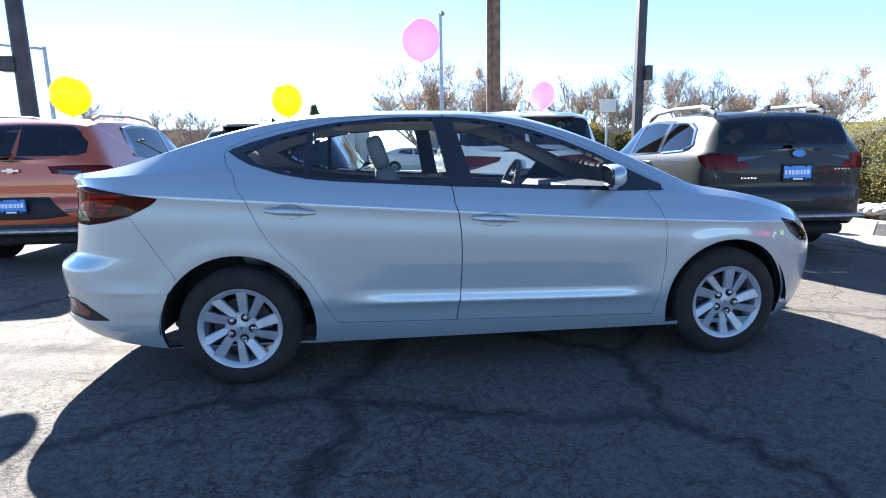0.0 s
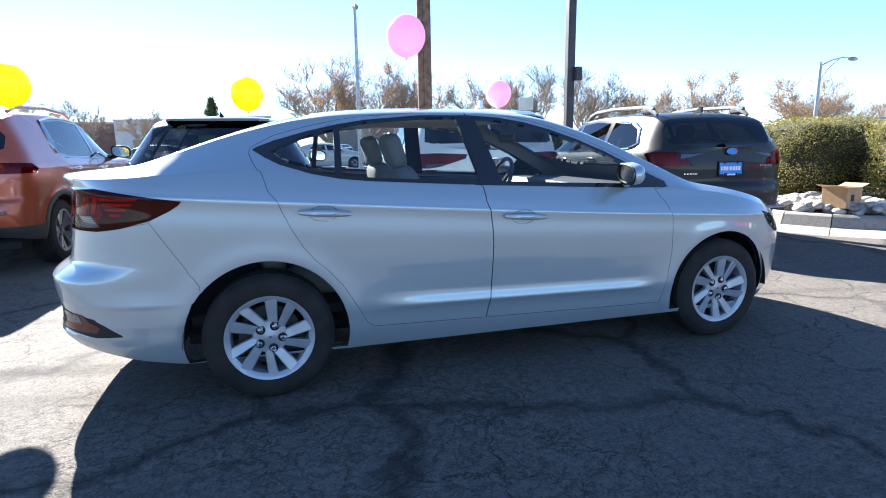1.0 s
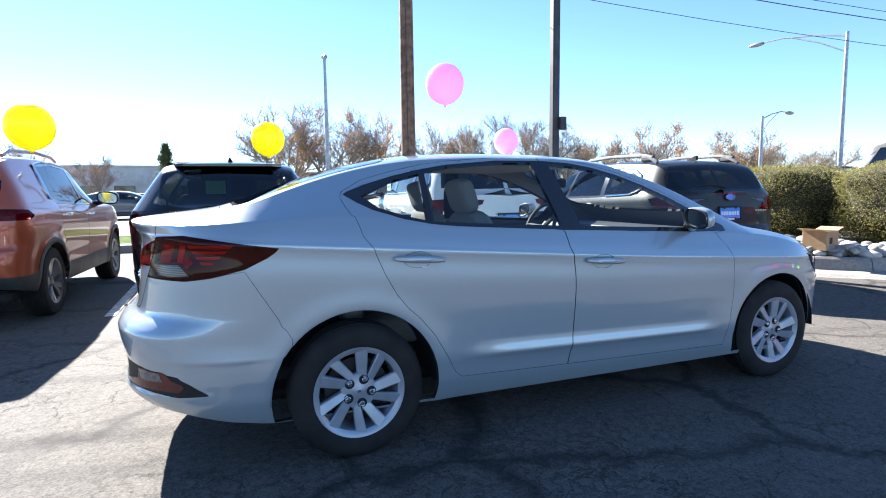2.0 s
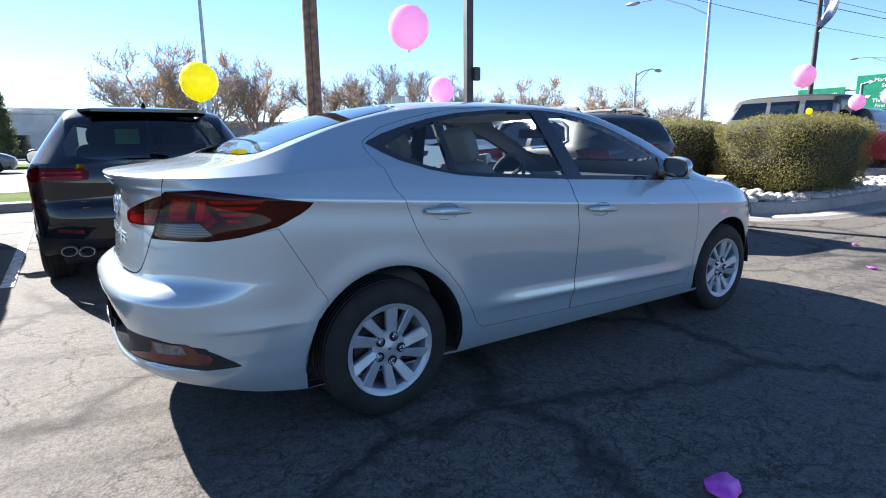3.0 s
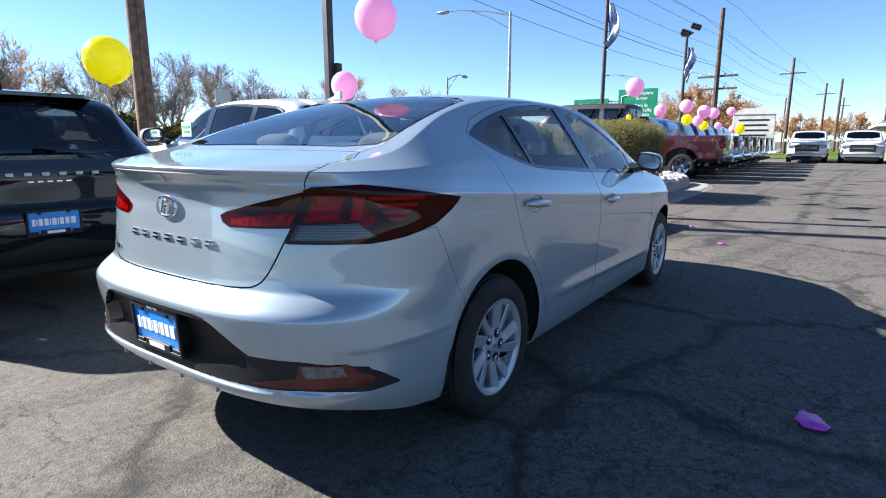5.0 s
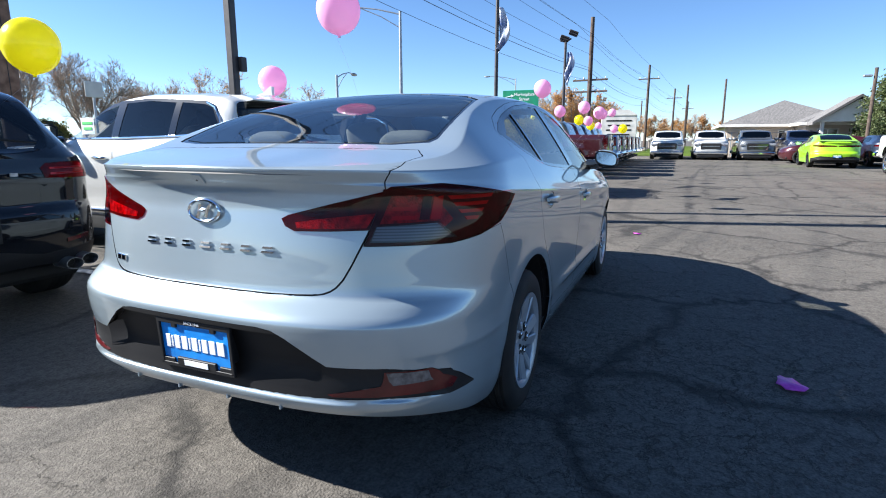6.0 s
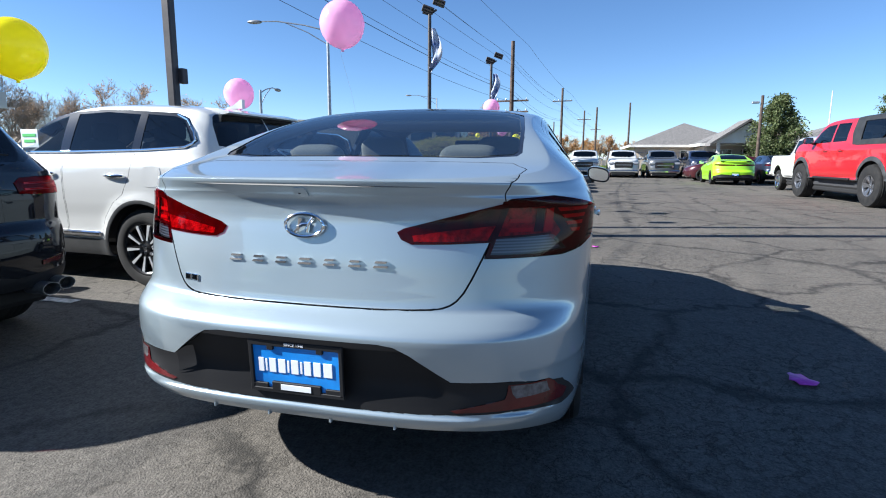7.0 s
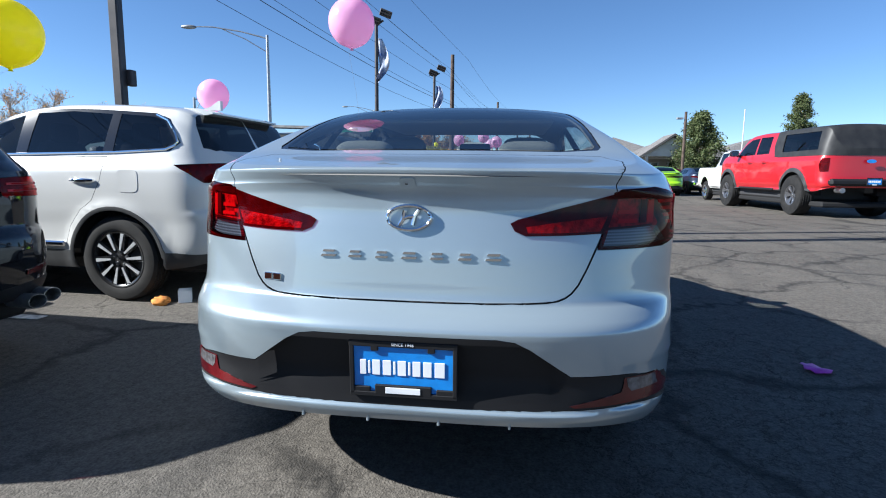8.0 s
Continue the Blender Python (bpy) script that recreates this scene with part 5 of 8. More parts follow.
def tall_spec(wb, ro, fo, W, H, belt, tail, roof_end, screen, hood, low=0.25, slope=0.03, arch=0.40, r=0.36, a=0.5, b=0.8, n=3.2, rail=0.80, deck=None):
    """Spec of an upright car. belt: (z rear, z front). tail: (x, z) foot of the rear glass. screen: (x top, x foot)."""
    x0, x1, h = -ro, wb + fo, W / 2
    br, bf = belt
    roof = deck or [(roof_end, H - 0.09), (roof_end + 0.12, H - 0.05), (roof_end + 0.5, H - 0.015), (roof_end + 1.1, H), (screen[0] - 0.3, H - 0.02), (screen[0], H - 0.075)]
    return dict(
        ends=(x0, x1), a=a, b=b, n=n, slope=slope, arches=[(0, r, arch), (wb, r, arch)], flare=0.02,
        rear=[(low - 0.05, x0 + 0.18), (low + 0.1, x0 + 0.06), (low + 0.2, x0 + 0.015), (0.62, x0), (0.72, x0 + 0.015), (0.78, x0 + 0.05), (0.95, x0 + 0.055), (br, x0 + 0.075)],
        front=[(low - 0.05, x1 - 0.2), (low + 0.15, x1 - 0.02), (0.6, x1), (0.8, x1 - 0.03), (hood, x1 - 0.1)],
        side=[(low - 0.08, h - 0.09), (low + 0.05, h - 0.04), (0.45, h - 0.022), (0.6, h - 0.02), (0.75, h - 0.006), (0.9, h), (br - 0.12, h - 0.005), (br - 0.04, h - 0.03), (br + 0.03, h - 0.065), (br + 0.12, h - 0.09)],
        plan=[(x0, 0.955), (x0 + 0.6, 0.98), (0.3, 1.0), (wb - 0.4, 1.0), (x1 - 0.5, 0.97), (x1, 0.95)],
        low=[(x0, low + 0.12), (x0 + 0.3, low + 0.03), (-0.4, low), (wb + 0.5, low), (x1, low + 0.06)],
        belt=[(x0, br), (0.3, br), (wb * 0.6, (br + bf) / 2), (screen[1] - 0.1, bf), (screen[1] + 0.4, hood + 0.03), (x1 - 0.4, hood - 0.03), (x1, hood - 0.16)],
        top=[(x0, br + 0.004), (tail[0], tail[1])] + roof + [(screen[1], hood + 0.10), (screen[1] + 0.2, hood + 0.075), (x1 - 0.5, hood + 0.03), (x1 - 0.15, hood - 0.06), (x1, hood - 0.14)],
        rail=[(x0, 0.93), (roof_end - 0.1, rail), (roof_end + 0.4, rail - 0.01), (screen[0], rail), (screen[1], 0.9), (x1, 0.93)],
        lift=[(x0, 0.85), (roof_end, 0.88), (screen[0], 0.88), (screen[1], 0.7), (x1, 0.6)],
    )


CUTS = {}
BLADES = {}


def build_car(name, m, label, key, spec, body_mat, o):
    """A car from its spec and its outlines o."""
    car = thing(name, m, label, o.get("category", "car"), o.get("group", ""))
    nu, nv = o.get("res", (1.0, 1.0))
    if key not in CUTS:
        sk = Skin(spec)
        us = spread(0, 1, int(16 * nu) + 2)[:-1] + spread(1, 2, int(40 * nu) + 2)[:-1] + spread(2, 3, int(10 * nu) + 2)
        vs = spread(0, 1, int(24 * nv) + 2)[:-1] + spread(1, 2, int(10 * nv) + 2)[:-1] + spread(2, 3, int(8 * nv) + 2)
        regions = list(o.get("first", []))
        for nm in ("clad", "door_a", "door_b", "trim", "rear_glass", "screen", "lamp", "lamp2", "dark", "reflector"):
            if nm in o:
                p = o[nm](sk) if callable(o[nm]) else o[nm]
                regions.append((nm, p))
        for k, p in enumerate(o["panes"]):
            regions.append((f"pane{k}", side(*p)))
        for wx, wz, wr in spec["arches"]:
            if o.get("ring"):
                regions.append(("clad", circle(wx, wz, wr + o["ring"], 0, 24)))
            regions.append(("arch", circle(wx, wz, wr, 0, 24)))
        CUTS[key] = sk, cut_regions(sk, us, vs, regions)
    sk, fs = CUTS[key]
    glass = o.get("glass", GLASS_DARK)
    shell = part("body", skin_mesh(sk, "body", fs["body"], body_mat, 0), body_mat, car)
    if "clad" in fs and fs["clad"]:
        part("cladding", skin_mesh(sk, "cladding", fs["clad"], o.get("clad_mat", CLAD), 0, 0, 0.01, 0.006), CLAD, car, "dark plastic cladding")
    if fs.get("dark"):
        part("bumper_panel", skin_mesh(sk, "bumper_panel", fs["dark"], o.get("dark_mat", BLACK_PLASTIC), 0, 0, 0.01, 0.002), BLACK_PLASTIC, car, "dark lower bumper panel")
    if fs.get("rear_glass"):
        part("rear_window", skin_mesh(sk, "rear_window", fs["rear_glass"], glass, 0, 0, 0.01, 0.001), glass, car, "dark rear window")
    if fs.get("screen"):
        part("windshield", skin_mesh(sk, "windshield", fs["screen"], GLASS_DARK, 0, 0, 0.0, 0.0), GLASS_DARK, car, "windshield")
    for s in (1, -1):
        doors = {}
        for nm, pn in (("door_a", "front_door"), ("door_b", "rear_door")):
            if fs.get(nm):
                doors[nm] = part(pn, skin_mesh(sk, pn, fs[nm], body_mat, s, 0.004), body_mat, car)
        if fs.get("trim"):
            part("window_trim", skin_mesh(sk, "window_trim", fs["trim"], o.get("trim_mat", BLACK_GLOSS), s, 0, 0.012, 0.001), BLACK_GLOSS, car, "black window surround")
        for k in range(len(o["panes"])):
            g = o.get("pane_glass", [glass] * 9)[k]
            part("window_pane", skin_mesh(sk, "window_pane", fs[f"pane{k}"], g, s, 0, 0.0, -0.003), g, doors.get("door_a" if k == 0 else "door_b", car), "side window")
        if fs.get("lamp"):
            la = part("tail_lamp", skin_mesh(sk, "tail_lamp", fs["lamp"], LENS_RED, s, 0.001, 0.015, 0.004), LENS_RED, car, "red tail lamp")
            part("lamp_reflector", skin_mesh(sk, "lamp_reflector", fs["lamp"], LAMP_RED, s, 0.001, 0, -0.012), LAMP_RED, la)
        if fs.get("lamp2"):
            la = part("reversing_lamp", skin_mesh(sk, "reversing_lamp", fs["lamp2"], LENS_CLEAR, s, 0.001, 0.015, 0.004), LENS_CLEAR, car, "clear lamp")
            part("lamp_ribs", skin_mesh(sk, "lamp_ribs", fs["lamp2"], LAMP_WHITE, s, 0.001, 0, -0.012), LAMP_WHITE, la)
        if fs.get("reflector"):
            part("reflector", skin_mesh(sk, "reflector", fs["reflector"], LAMP_RED_PLAIN, s, 0, 0.008, 0.006), LAMP_RED_PLAIN, car, "red reflector")
        w, r, rr, rm, style = o["wheel"]
        for wx, wz, wr in spec["arches"]:
            pts = [(wr * math.cos(t), wr * math.sin(t)) for t in np.linspace(0.0, math.pi, 20)]
            yo = o["half"] - 0.08
            liner = Geo().add([(wx + p, s * yy, wz + q) for yy in (yo, yo - 0.36) for p, q in pts], [(i, i + 1, 20 + i + 1, 20 + i) for i in range(19)] + [tuple(range(20, 40))])
            part("wheel_arch_liner", liner, DARK, car)
            wheel(car, wx, s * (o["half"] - 0.02 - w / 2), r, w, rr, rm, style, s, o.get("wheel_label", ""), o.get("lugs", True))
        for k, (hx, hz) in enumerate(o.get("handles", [])):
            door_handle(doors.get("door_a" if k == 0 else "door_b", car), hx, s * (o["half"] - 0.012), hz, 0.22, s, o.get("handle_mat", body_mat))
        if "mirror" in o:
            mx, mz = o["mirror"]
            mirror_unit(doors.get("door_a", car), mx, s * (o["half"] + 0.10), mz, s, o.get("mirror_mat", body_mat), 1.05)
        if "rails" in o:
            pts, rm2 = o["rails"]
            part("roof_rail", Geo().tube([(x, s * y, z) for x, y, z in pts], 0.022, 8), rm2, car, "roof rail")
        for ex in o.get("exhaust", []):
            mx = pose(ex[0], s * ex[1], ex[2], 0, 0, -90) @ Matrix.Diagonal((1.05, 1, 0.72, 1))
            e = Geo().lathe([(0.044, -0.07), (0.05, -0.1), (0.054, -0.1), (0.055, 0.06), (0.04, 0.06), (0.04, -0.06)], 20, mx, False)
            ex_ob = part("exhaust_tip", e, STEEL, car, "oval steel exhaust tip")
            part("exhaust_bore", Geo().lathe([(0.0005, -0.02), (0.045, -0.02), (0.045, 0.0), (0.0005, 0.0)], 16, mx), DARK, ex_ob)
    x0, x1 = spec["ends"]
    part("underbody", Geo().box(((x0 + x1) / 2, 0, 0.30), (x1 - x0 - 0.5, o["half"] * 1.55, 0.12), 0.03), DARK, car)
    hb = pchip(spec["belt"])(1.0)
    part("cabin", Geo().box((spec["arches"][1][0] * 0.42, 0, (0.34 + float(hb) - 0.05) / 2), (spec["arches"][1][0] * 0.9, o["half"] * 1.6, float(hb) - 0.42), 0.05), TRIM_IN, car, "dark cabin")
    if "seats" in o:
        for sx in o["seats"]:
            for yy in (0.38, -0.38):
                g = pillow((sx, yy, float(hb)), (0.15, 0.48, 0.36))
                head = pillow((sx - 0.03, yy, float(hb) + 0.25), (0.1, 0.26, 0.18))
                g.add(head.v, head.f)
                part("seat_back", g, SEAT, car, "dark seat back with a headrest")
    if "plate" in o:
        px, pz, tilt = o["plate"]
        plate(car, pose(px, 0, pz, tilt, 0, -90))
    return car, sk, fs


def bars(parent, name, x, ys, z, w, h, material, label):
    me = Geo().box((0, 0, 0), (0.008, w, h), 0.002).mesh(name, material)
    for yy in ys:
        part(name, me, material, parent, label, m=pose(x, yy, z))


def rail_on(parent, sk, name, pts, r, s, material, label):
    """A thin bright strip that follows the side of a body through (x, z) points."""
    g = Geo()
    line = []
    for (xa, za), (xb, zb) in zip(pts, pts[1:]):
        n = max(1, int(math.hypot(xb - xa, zb - za) / 0.12))
        line += [(xa + (xb - xa) * q / n, za + (zb - za) * q / n) for q in range(n)]
    line.append(pts[-1])
    uv = np.array(sk.find_all([("s", x, z) for x, z in line]))
    P = sk.at(uv[:, 0], uv[:, 1]) + sk.normal(uv[:, 0], uv[:, 1]) * 0.004
    part(name, g.tube([(p[0], s * p[1], p[2]) for p in P], r, 6), material, parent, label)


def wiper(parent, x, y0, y1, z, lean=0.0):
    g = Geo().tube([(x, y0, z), (x - 0.01, (y0 + y1) / 2, z + 0.025), (x - 0.005, y1, z + lean)], [0.014, 0.01, 0.006], 6)
    part("rear_wiper", g, BLACK_PLASTIC, parent, "black rear wiper")


def low_band(sk, z):
    """A strip right round the body below height z."""
    pts = [("uv", -0.05, -0.05), ("uv", -0.05, sk.find("r", 0.03, z)[1])]
    for yy in (0.3, 0.55):
        pts.append(("r", yy, z))
    for xx in np.linspace(sk.sp["ends"][0] + 0.45, sk.sp["ends"][1] - 0.6, 8):
        pts.append(("s", float(xx), z))
    u, v = sk.find("s", sk.sp["ends"][1] - 0.6, z)
    return pts + [("uv", 3.05, v), ("uv", 3.05, -0.05)]


# black sporty SUV
spec = tall_spec(2.81, 0.95, 0.93, 1.92, 1.60, (1.07, 1.0), (-0.84, 1.115), -0.42, (1.5, 2.3), 0.93, 0.27, 0.03, 0.41, 0.37, 0.55, rail=0.70)
o = dict(half=0.96, wheel=(0.27, 0.37, 0.265, RIM_DARK, (5, 0.026, 0.0, 0.22, 0.1)), plate=(-0.962, 0.655, 2), seats=(0.55, 1.5), glass=pane("smoked_rear_glass", (0.30, 0.33, 0.36)),
         panes=[[(1.55, 1.06), (1.5, 1.46), (1.72, 1.42), (2.02, 1.27), (2.25, 1.1), (2.2, 1.06)], [(0.45, 1.10), (0.5, 1.46), (0.9, 1.50), (1.42, 1.475), (1.46, 1.065)], [(-0.2, 1.2), (0.15, 1.40), (0.4, 1.44), (0.36, 1.11), (-0.05, 1.13)]],
         trim=side((-0.3, 1.19), (0.0, 1.36), (0.3, 1.45), (0.6, 1.495), (0.95, 1.53), (1.45, 1.50), (1.75, 1.445), (2.05, 1.30), (2.32, 1.09), (2.3, 1.045), (1.5, 1.045), (0.3, 1.09), (-0.15, 1.11)),
         door_b=side((1.48, 0.42), (0.6, 0.42), (0.48, 0.62), (0.36, 0.85), (0.40, 1.08), (1.48, 1.045)), door_a=side((1.49, 0.42), (1.49, 1.045), (2.32, 1.04), (2.4, 0.8), (2.35, 0.42)),
         rear_glass=[("g", 0.0, 1.14), ("g", 0.60, 1.13), ("g", 0.685, 1.155), ("g", 0.67, 1.21), ("g", 0.57, 1.38), ("g", 0.50, 1.45), ("g", 0.4, 1.485), ("g", 0.0, 1.495), ("uv", -0.05, 2.9), ("uv", -0.05, 1.2)],
         lamp=[("r", 0.47, 1.01), ("r", 0.49, 0.945), ("r", 0.70, 0.935)] + side((-0.62, 0.93), (-0.52, 0.97), (-0.56, 1.03), (-0.68, 1.048)) + [("r", 0.62, 1.045), ("r", 0.51, 1.04)],
         dark=[("uv", -0.05, -0.05), ("uv", -0.05, 0.25), ("r", 0.4, 0.46), ("r", 0.6, 0.47)] + side((-0.55, 0.50), (-0.45, 0.34), (-0.45, 0.2)) + [("uv", 0.85, -0.05)],
         reflector=[("r", 0.56, 0.515), ("r", 0.74, 0.53), ("r", 0.74, 0.555), ("r", 0.56, 0.54)],
         exhaust=[(-0.86, 0.56, 0.37), (-0.83, 0.68, 0.38)], mirror=(1.98, 1.1), handles=[(1.62, 0.95), (0.72, 0.97)])
car, sk, fs = build_car("suv", pose(-0.42, 3.26, 0, 0, 0, 86.5), "black sporty SUV parked with its tail to the aisle", "black", spec, BLACK_PAINT, o)
bars(car, "silver_bar", -0.905, [0.30 - 0.1 * k for k in range(7)], 0.975, 0.045, 0.024, STEEL, "silver bar")
bars(car, "script_bar", -0.905, [0.09 - 0.055 * k for k in range(5)], 0.925, 0.035, 0.012, CHROME, "thin silver bar")
wiper(car, -0.80, 0.02, -0.5, 1.17)
part("roof_spoiler", Geo().prism([(-0.50, -0.42), (-0.50, 0.42), (-0.34, 0.52), (-0.26, 0.50), (-0.26, -0.50), (-0.34, -0.52)], -0.012, 0.014, pose(-0.02, 0, 1.52, 90, 0, 0)), BLACK_PAINT, car, "black roof spoiler")
for s in (1, -1):
    lamp_ob = [c for c in car.children if c.name.startswith("tail_lamp")][0 if s > 0 else 1]
    for z in (0.965, 1.0):
        part("lamp_bar", patch(sk, [("r", 0.53, z + 0.012), ("r", 0.80, z + 0.010), ("r", 0.80, z), ("r", 0.53, z)], LAMP_BAR, s, 0.008), LAMP_BAR, lamp_ob, "bright red bar")
part("warranty_card", Geo().box((-0.10, 0.16, 1.30), (0.004, 0.20, 0.14), 0.001), mat("green_card", (0.25, 0.62, 0.22), 0.6), car, "green card seen through the rear window")
part("roof_antenna", Geo().tube([(-0.1, 0, 1.57), (-0.17, 0, 1.61)], [0.03, 0.008], 8), BLACK_PAINT, car)

# orange crossover
spec = tall_spec(2.64, 0.88, 0.88, 1.81, 1.67, (1.14, 1.08), (-0.80, 1.19), -0.50, (1.35, 2.15), 1.07, 0.30, 0.02, 0.40, 0.355, 0.45, n=3.4)
o = dict(half=0.905, wheel=(0.225, 0.355, 0.23, RIM_DARK, (5, 0.034, 0.0, 0.26, 0.1)), plate=(-0.905, 0.70, 0), seats=(0.5, 1.4), ring=0.055, clad=lambda sk: low_band(sk, 0.50),
         panes=[[(1.30, 1.14), (1.27, 1.53), (1.5, 1.47), (1.8, 1.33), (2.02, 1.19), (2.0, 1.14)], [(0.22, 1.21), (0.25, 1.54), (0.7, 1.575), (1.2, 1.545), (1.24, 1.145), (0.42, 1.17)]],
         trim=side((0.12, 1.21), (0.16, 1.57), (0.7, 1.605), (1.3, 1.57), (1.55, 1.50), (1.85, 1.35), (2.1, 1.17), (2.05, 1.12), (1.2, 1.125), (0.4, 1.145)),
         door_b=side((1.28, 0.51), (0.55, 0.51), (0.42, 0.68), (0.30, 0.9), (0.30, 1.15), (1.28, 1.12)), door_a=side((1.29, 0.51), (1.29, 1.12), (2.1, 1.115), (2.18, 0.85), (2.15, 0.51)),
         rear_glass=[("g", 0.0, 1.22), ("g", 0.62, 1.22), ("g", 0.70, 1.25), ("g", 0.70, 1.37), ("g", 0.60, 1.50), ("g", 0.5, 1.545), ("g", 0.0, 1.56), ("uv", -0.05, 2.9), ("uv", -0.05, 1.25)],
         lamp=[("r", 0.36, 1.11), ("r", 0.40, 1.035), ("r", 0.66, 1.01)] + side((-0.50, 1.01), (-0.42, 1.05), (-0.5, 1.105)) + [("r", 0.6, 1.12)],
         lamp2=[("r", 0.45, 1.07), ("r", 0.46, 1.03), ("r", 0.66, 1.02), ("r", 0.68, 1.06)],
         dark=lambda sk: [("uv", -0.05, sk.find("r", 0.02, 0.55)[1]), ("uv", -0.05, sk.find("r", 0.02, 0.79)[1]), ("r", 0.35, 0.785), ("r", 0.55, 0.58), ("r", 0.3, 0.55)],
         reflector=[("r", 0.52, 0.615), ("r", 0.70, 0.62), ("r", 0.70, 0.66), ("r", 0.50, 0.655)],
         mirror=(1.85, 1.20), handles=[(1.42, 1.01), (0.52, 1.03)], handle_mat=CHROME, mirror_mat=BLACK_GLOSS, rails=([(-0.25, 0.60, 1.625), (-0.1, 0.60, 1.68), (0.6, 0.60, 1.71), (1.1, 0.60, 1.685), (1.25, 0.6, 1.64)], STEEL))
car, sk, fs = build_car("crossover", pose(-3.06, 3.55, 0, 0, 0, 87), "orange crossover with dark lower cladding and roof rails", "orange", spec, ORANGE_PAINT, o)
part("skid_plate", Geo().box((-0.85, 0, 0.42), (0.06, 1.25, 0.06), 0.02), STEEL, car, "silver skid plate under the bumper")
part("bow_tie_badge", Geo().box((-0.838, 0, 1.07), (0.015, 0.17, 0.03), 0.004).box((-0.84, 0, 1.07), (0.015, 0.06, 0.055), 0.004), CHROME, car, "gold and chrome badge")
wiper(car, -0.78, 0.0, 0.42, 1.24)
for s in (1, -1):
    rail_on(car, sk, "window_strip", [(0.14, 1.20), (0.10, 1.30), (0.15, 1.55), (0.45, 1.595), (0.9, 1.60), (1.3, 1.568)], 0.011, s, CHROME, "bright strip round the windows")

# white family SUV
spec = tall_spec(2.67, 0.98, 1.0, 1.81, 1.66, (1.16, 1.12), (-0.86, 1.20), -0.60, (1.05, 1.95), 1.08, 0.27, 0.02, 0.405, 0.355, 0.5, rail=0.84)
RIM_BLACK = mat("gloss_black_wheel_paint", (0.012, 0.012, 0.013), 0.25, 0, 0.6)
RIM_BRIGHT = mat("machined_wheel_face", (0.55, 0.56, 0.57), 0.35, 0.35)
mottle(RIM_BRIGHT, 20, (0.50, 0.51, 0.52), (0.60, 0.61, 0.62))
o = dict(half=0.905, wheel=(0.225, 0.355, 0.235, RIM_BLACK, (10, 0.017, 0.0, 0, 0.1)), plate=(-0.94, 0.90, 2), seats=(0.1, 0.95), pane_glass=[GLASS, GLASS_DARK, GLASS_DARK], ring=0.03,
         clad=lambda sk: low_band(sk, 0.42), wheel_label="black and machined ten-spoke rim",
         panes=[[(0.95, 1.215), (0.93, 1.535), (1.15, 1.48), (1.5, 1.37), (1.80, 1.25), (1.86, 1.205)], [(0.10, 1.232), (0.07, 1.535), (0.45, 1.562), (0.80, 1.548), (0.84, 1.217)], [(-0.46, 1.262), (-0.53, 1.305), (-0.42, 1.465), (-0.30, 1.512), (-0.01, 1.535), (0.01, 1.234)]],
         trim=side((-0.50, 1.235), (-0.575, 1.30), (-0.455, 1.49), (-0.32, 1.54), (0.2, 1.575), (0.5, 1.585), (0.9, 1.57), (1.2, 1.505), (1.55, 1.39), (1.92, 1.225), (1.9, 1.185), (0.9, 1.195), (0.0, 1.21)),
         door_b=side((0.88, 0.47), (0.47, 0.47), (0.42, 0.62), (0.31, 0.75), (0.19, 0.83), (0.10, 1.0), (0.055, 1.19), (0.88, 1.19)), door_a=side((0.89, 0.47), (0.89, 1.19), (1.9, 1.18), (1.98, 0.85), (1.95, 0.47)),
         rear_glass=[("g", 0.0, 1.25), ("g", 0.64, 1.24), ("g", 0.72, 1.26), ("g", 0.70, 1.44), ("g", 0.62, 1.53), ("g", 0.4, 1.55), ("g", 0.0, 1.555), ("uv", -0.05, 2.9), ("uv", -0.05, 1.28)],
         lamp=[("r", 0.30, 1.13), ("r", 0.32, 1.085), ("r", 0.60, 1.0)] + side((-0.82, 0.985), (-0.757, 0.985), (-0.66, 1.06), (-0.545, 1.125)) + [("r", 0.62, 1.145)],
         lamp2=[("r", 0.52, 1.045), ("r", 0.56, 1.008), ("r", 0.72, 0.992), ("r", 0.74, 1.02)],
         mirror=(1.78, 1.26), handles=[(1.08, 1.01), (0.26, 0.996)], handle_mat=CHROME)
car, sk, fs = build_car("suv", pose(2.40, 2.86, 0, 0, 0, 86.5), "white family SUV with dark glass and a roof fin", "white", spec, WHITE_PAINT, o)
part("roof_fin", Geo().prism([(-0.12, 0), (0.10, 0), (-0.02, 0.035), (-0.10, 0.085), (-0.12, 0.085)], -0.02, 0.02, pose(-0.32, 0, 1.635)), WHITE_PAINT, car, "white shark fin antenna")
part("roof_spoiler", Geo().prism([(-0.70, 1.548), (-0.70, 1.562), (-0.58, 1.592), (-0.44, 1.602), (-0.44, 1.545), (-0.60, 1.535)], -0.54, 0.54), WHITE_PAINT, car, "white roof spoiler")
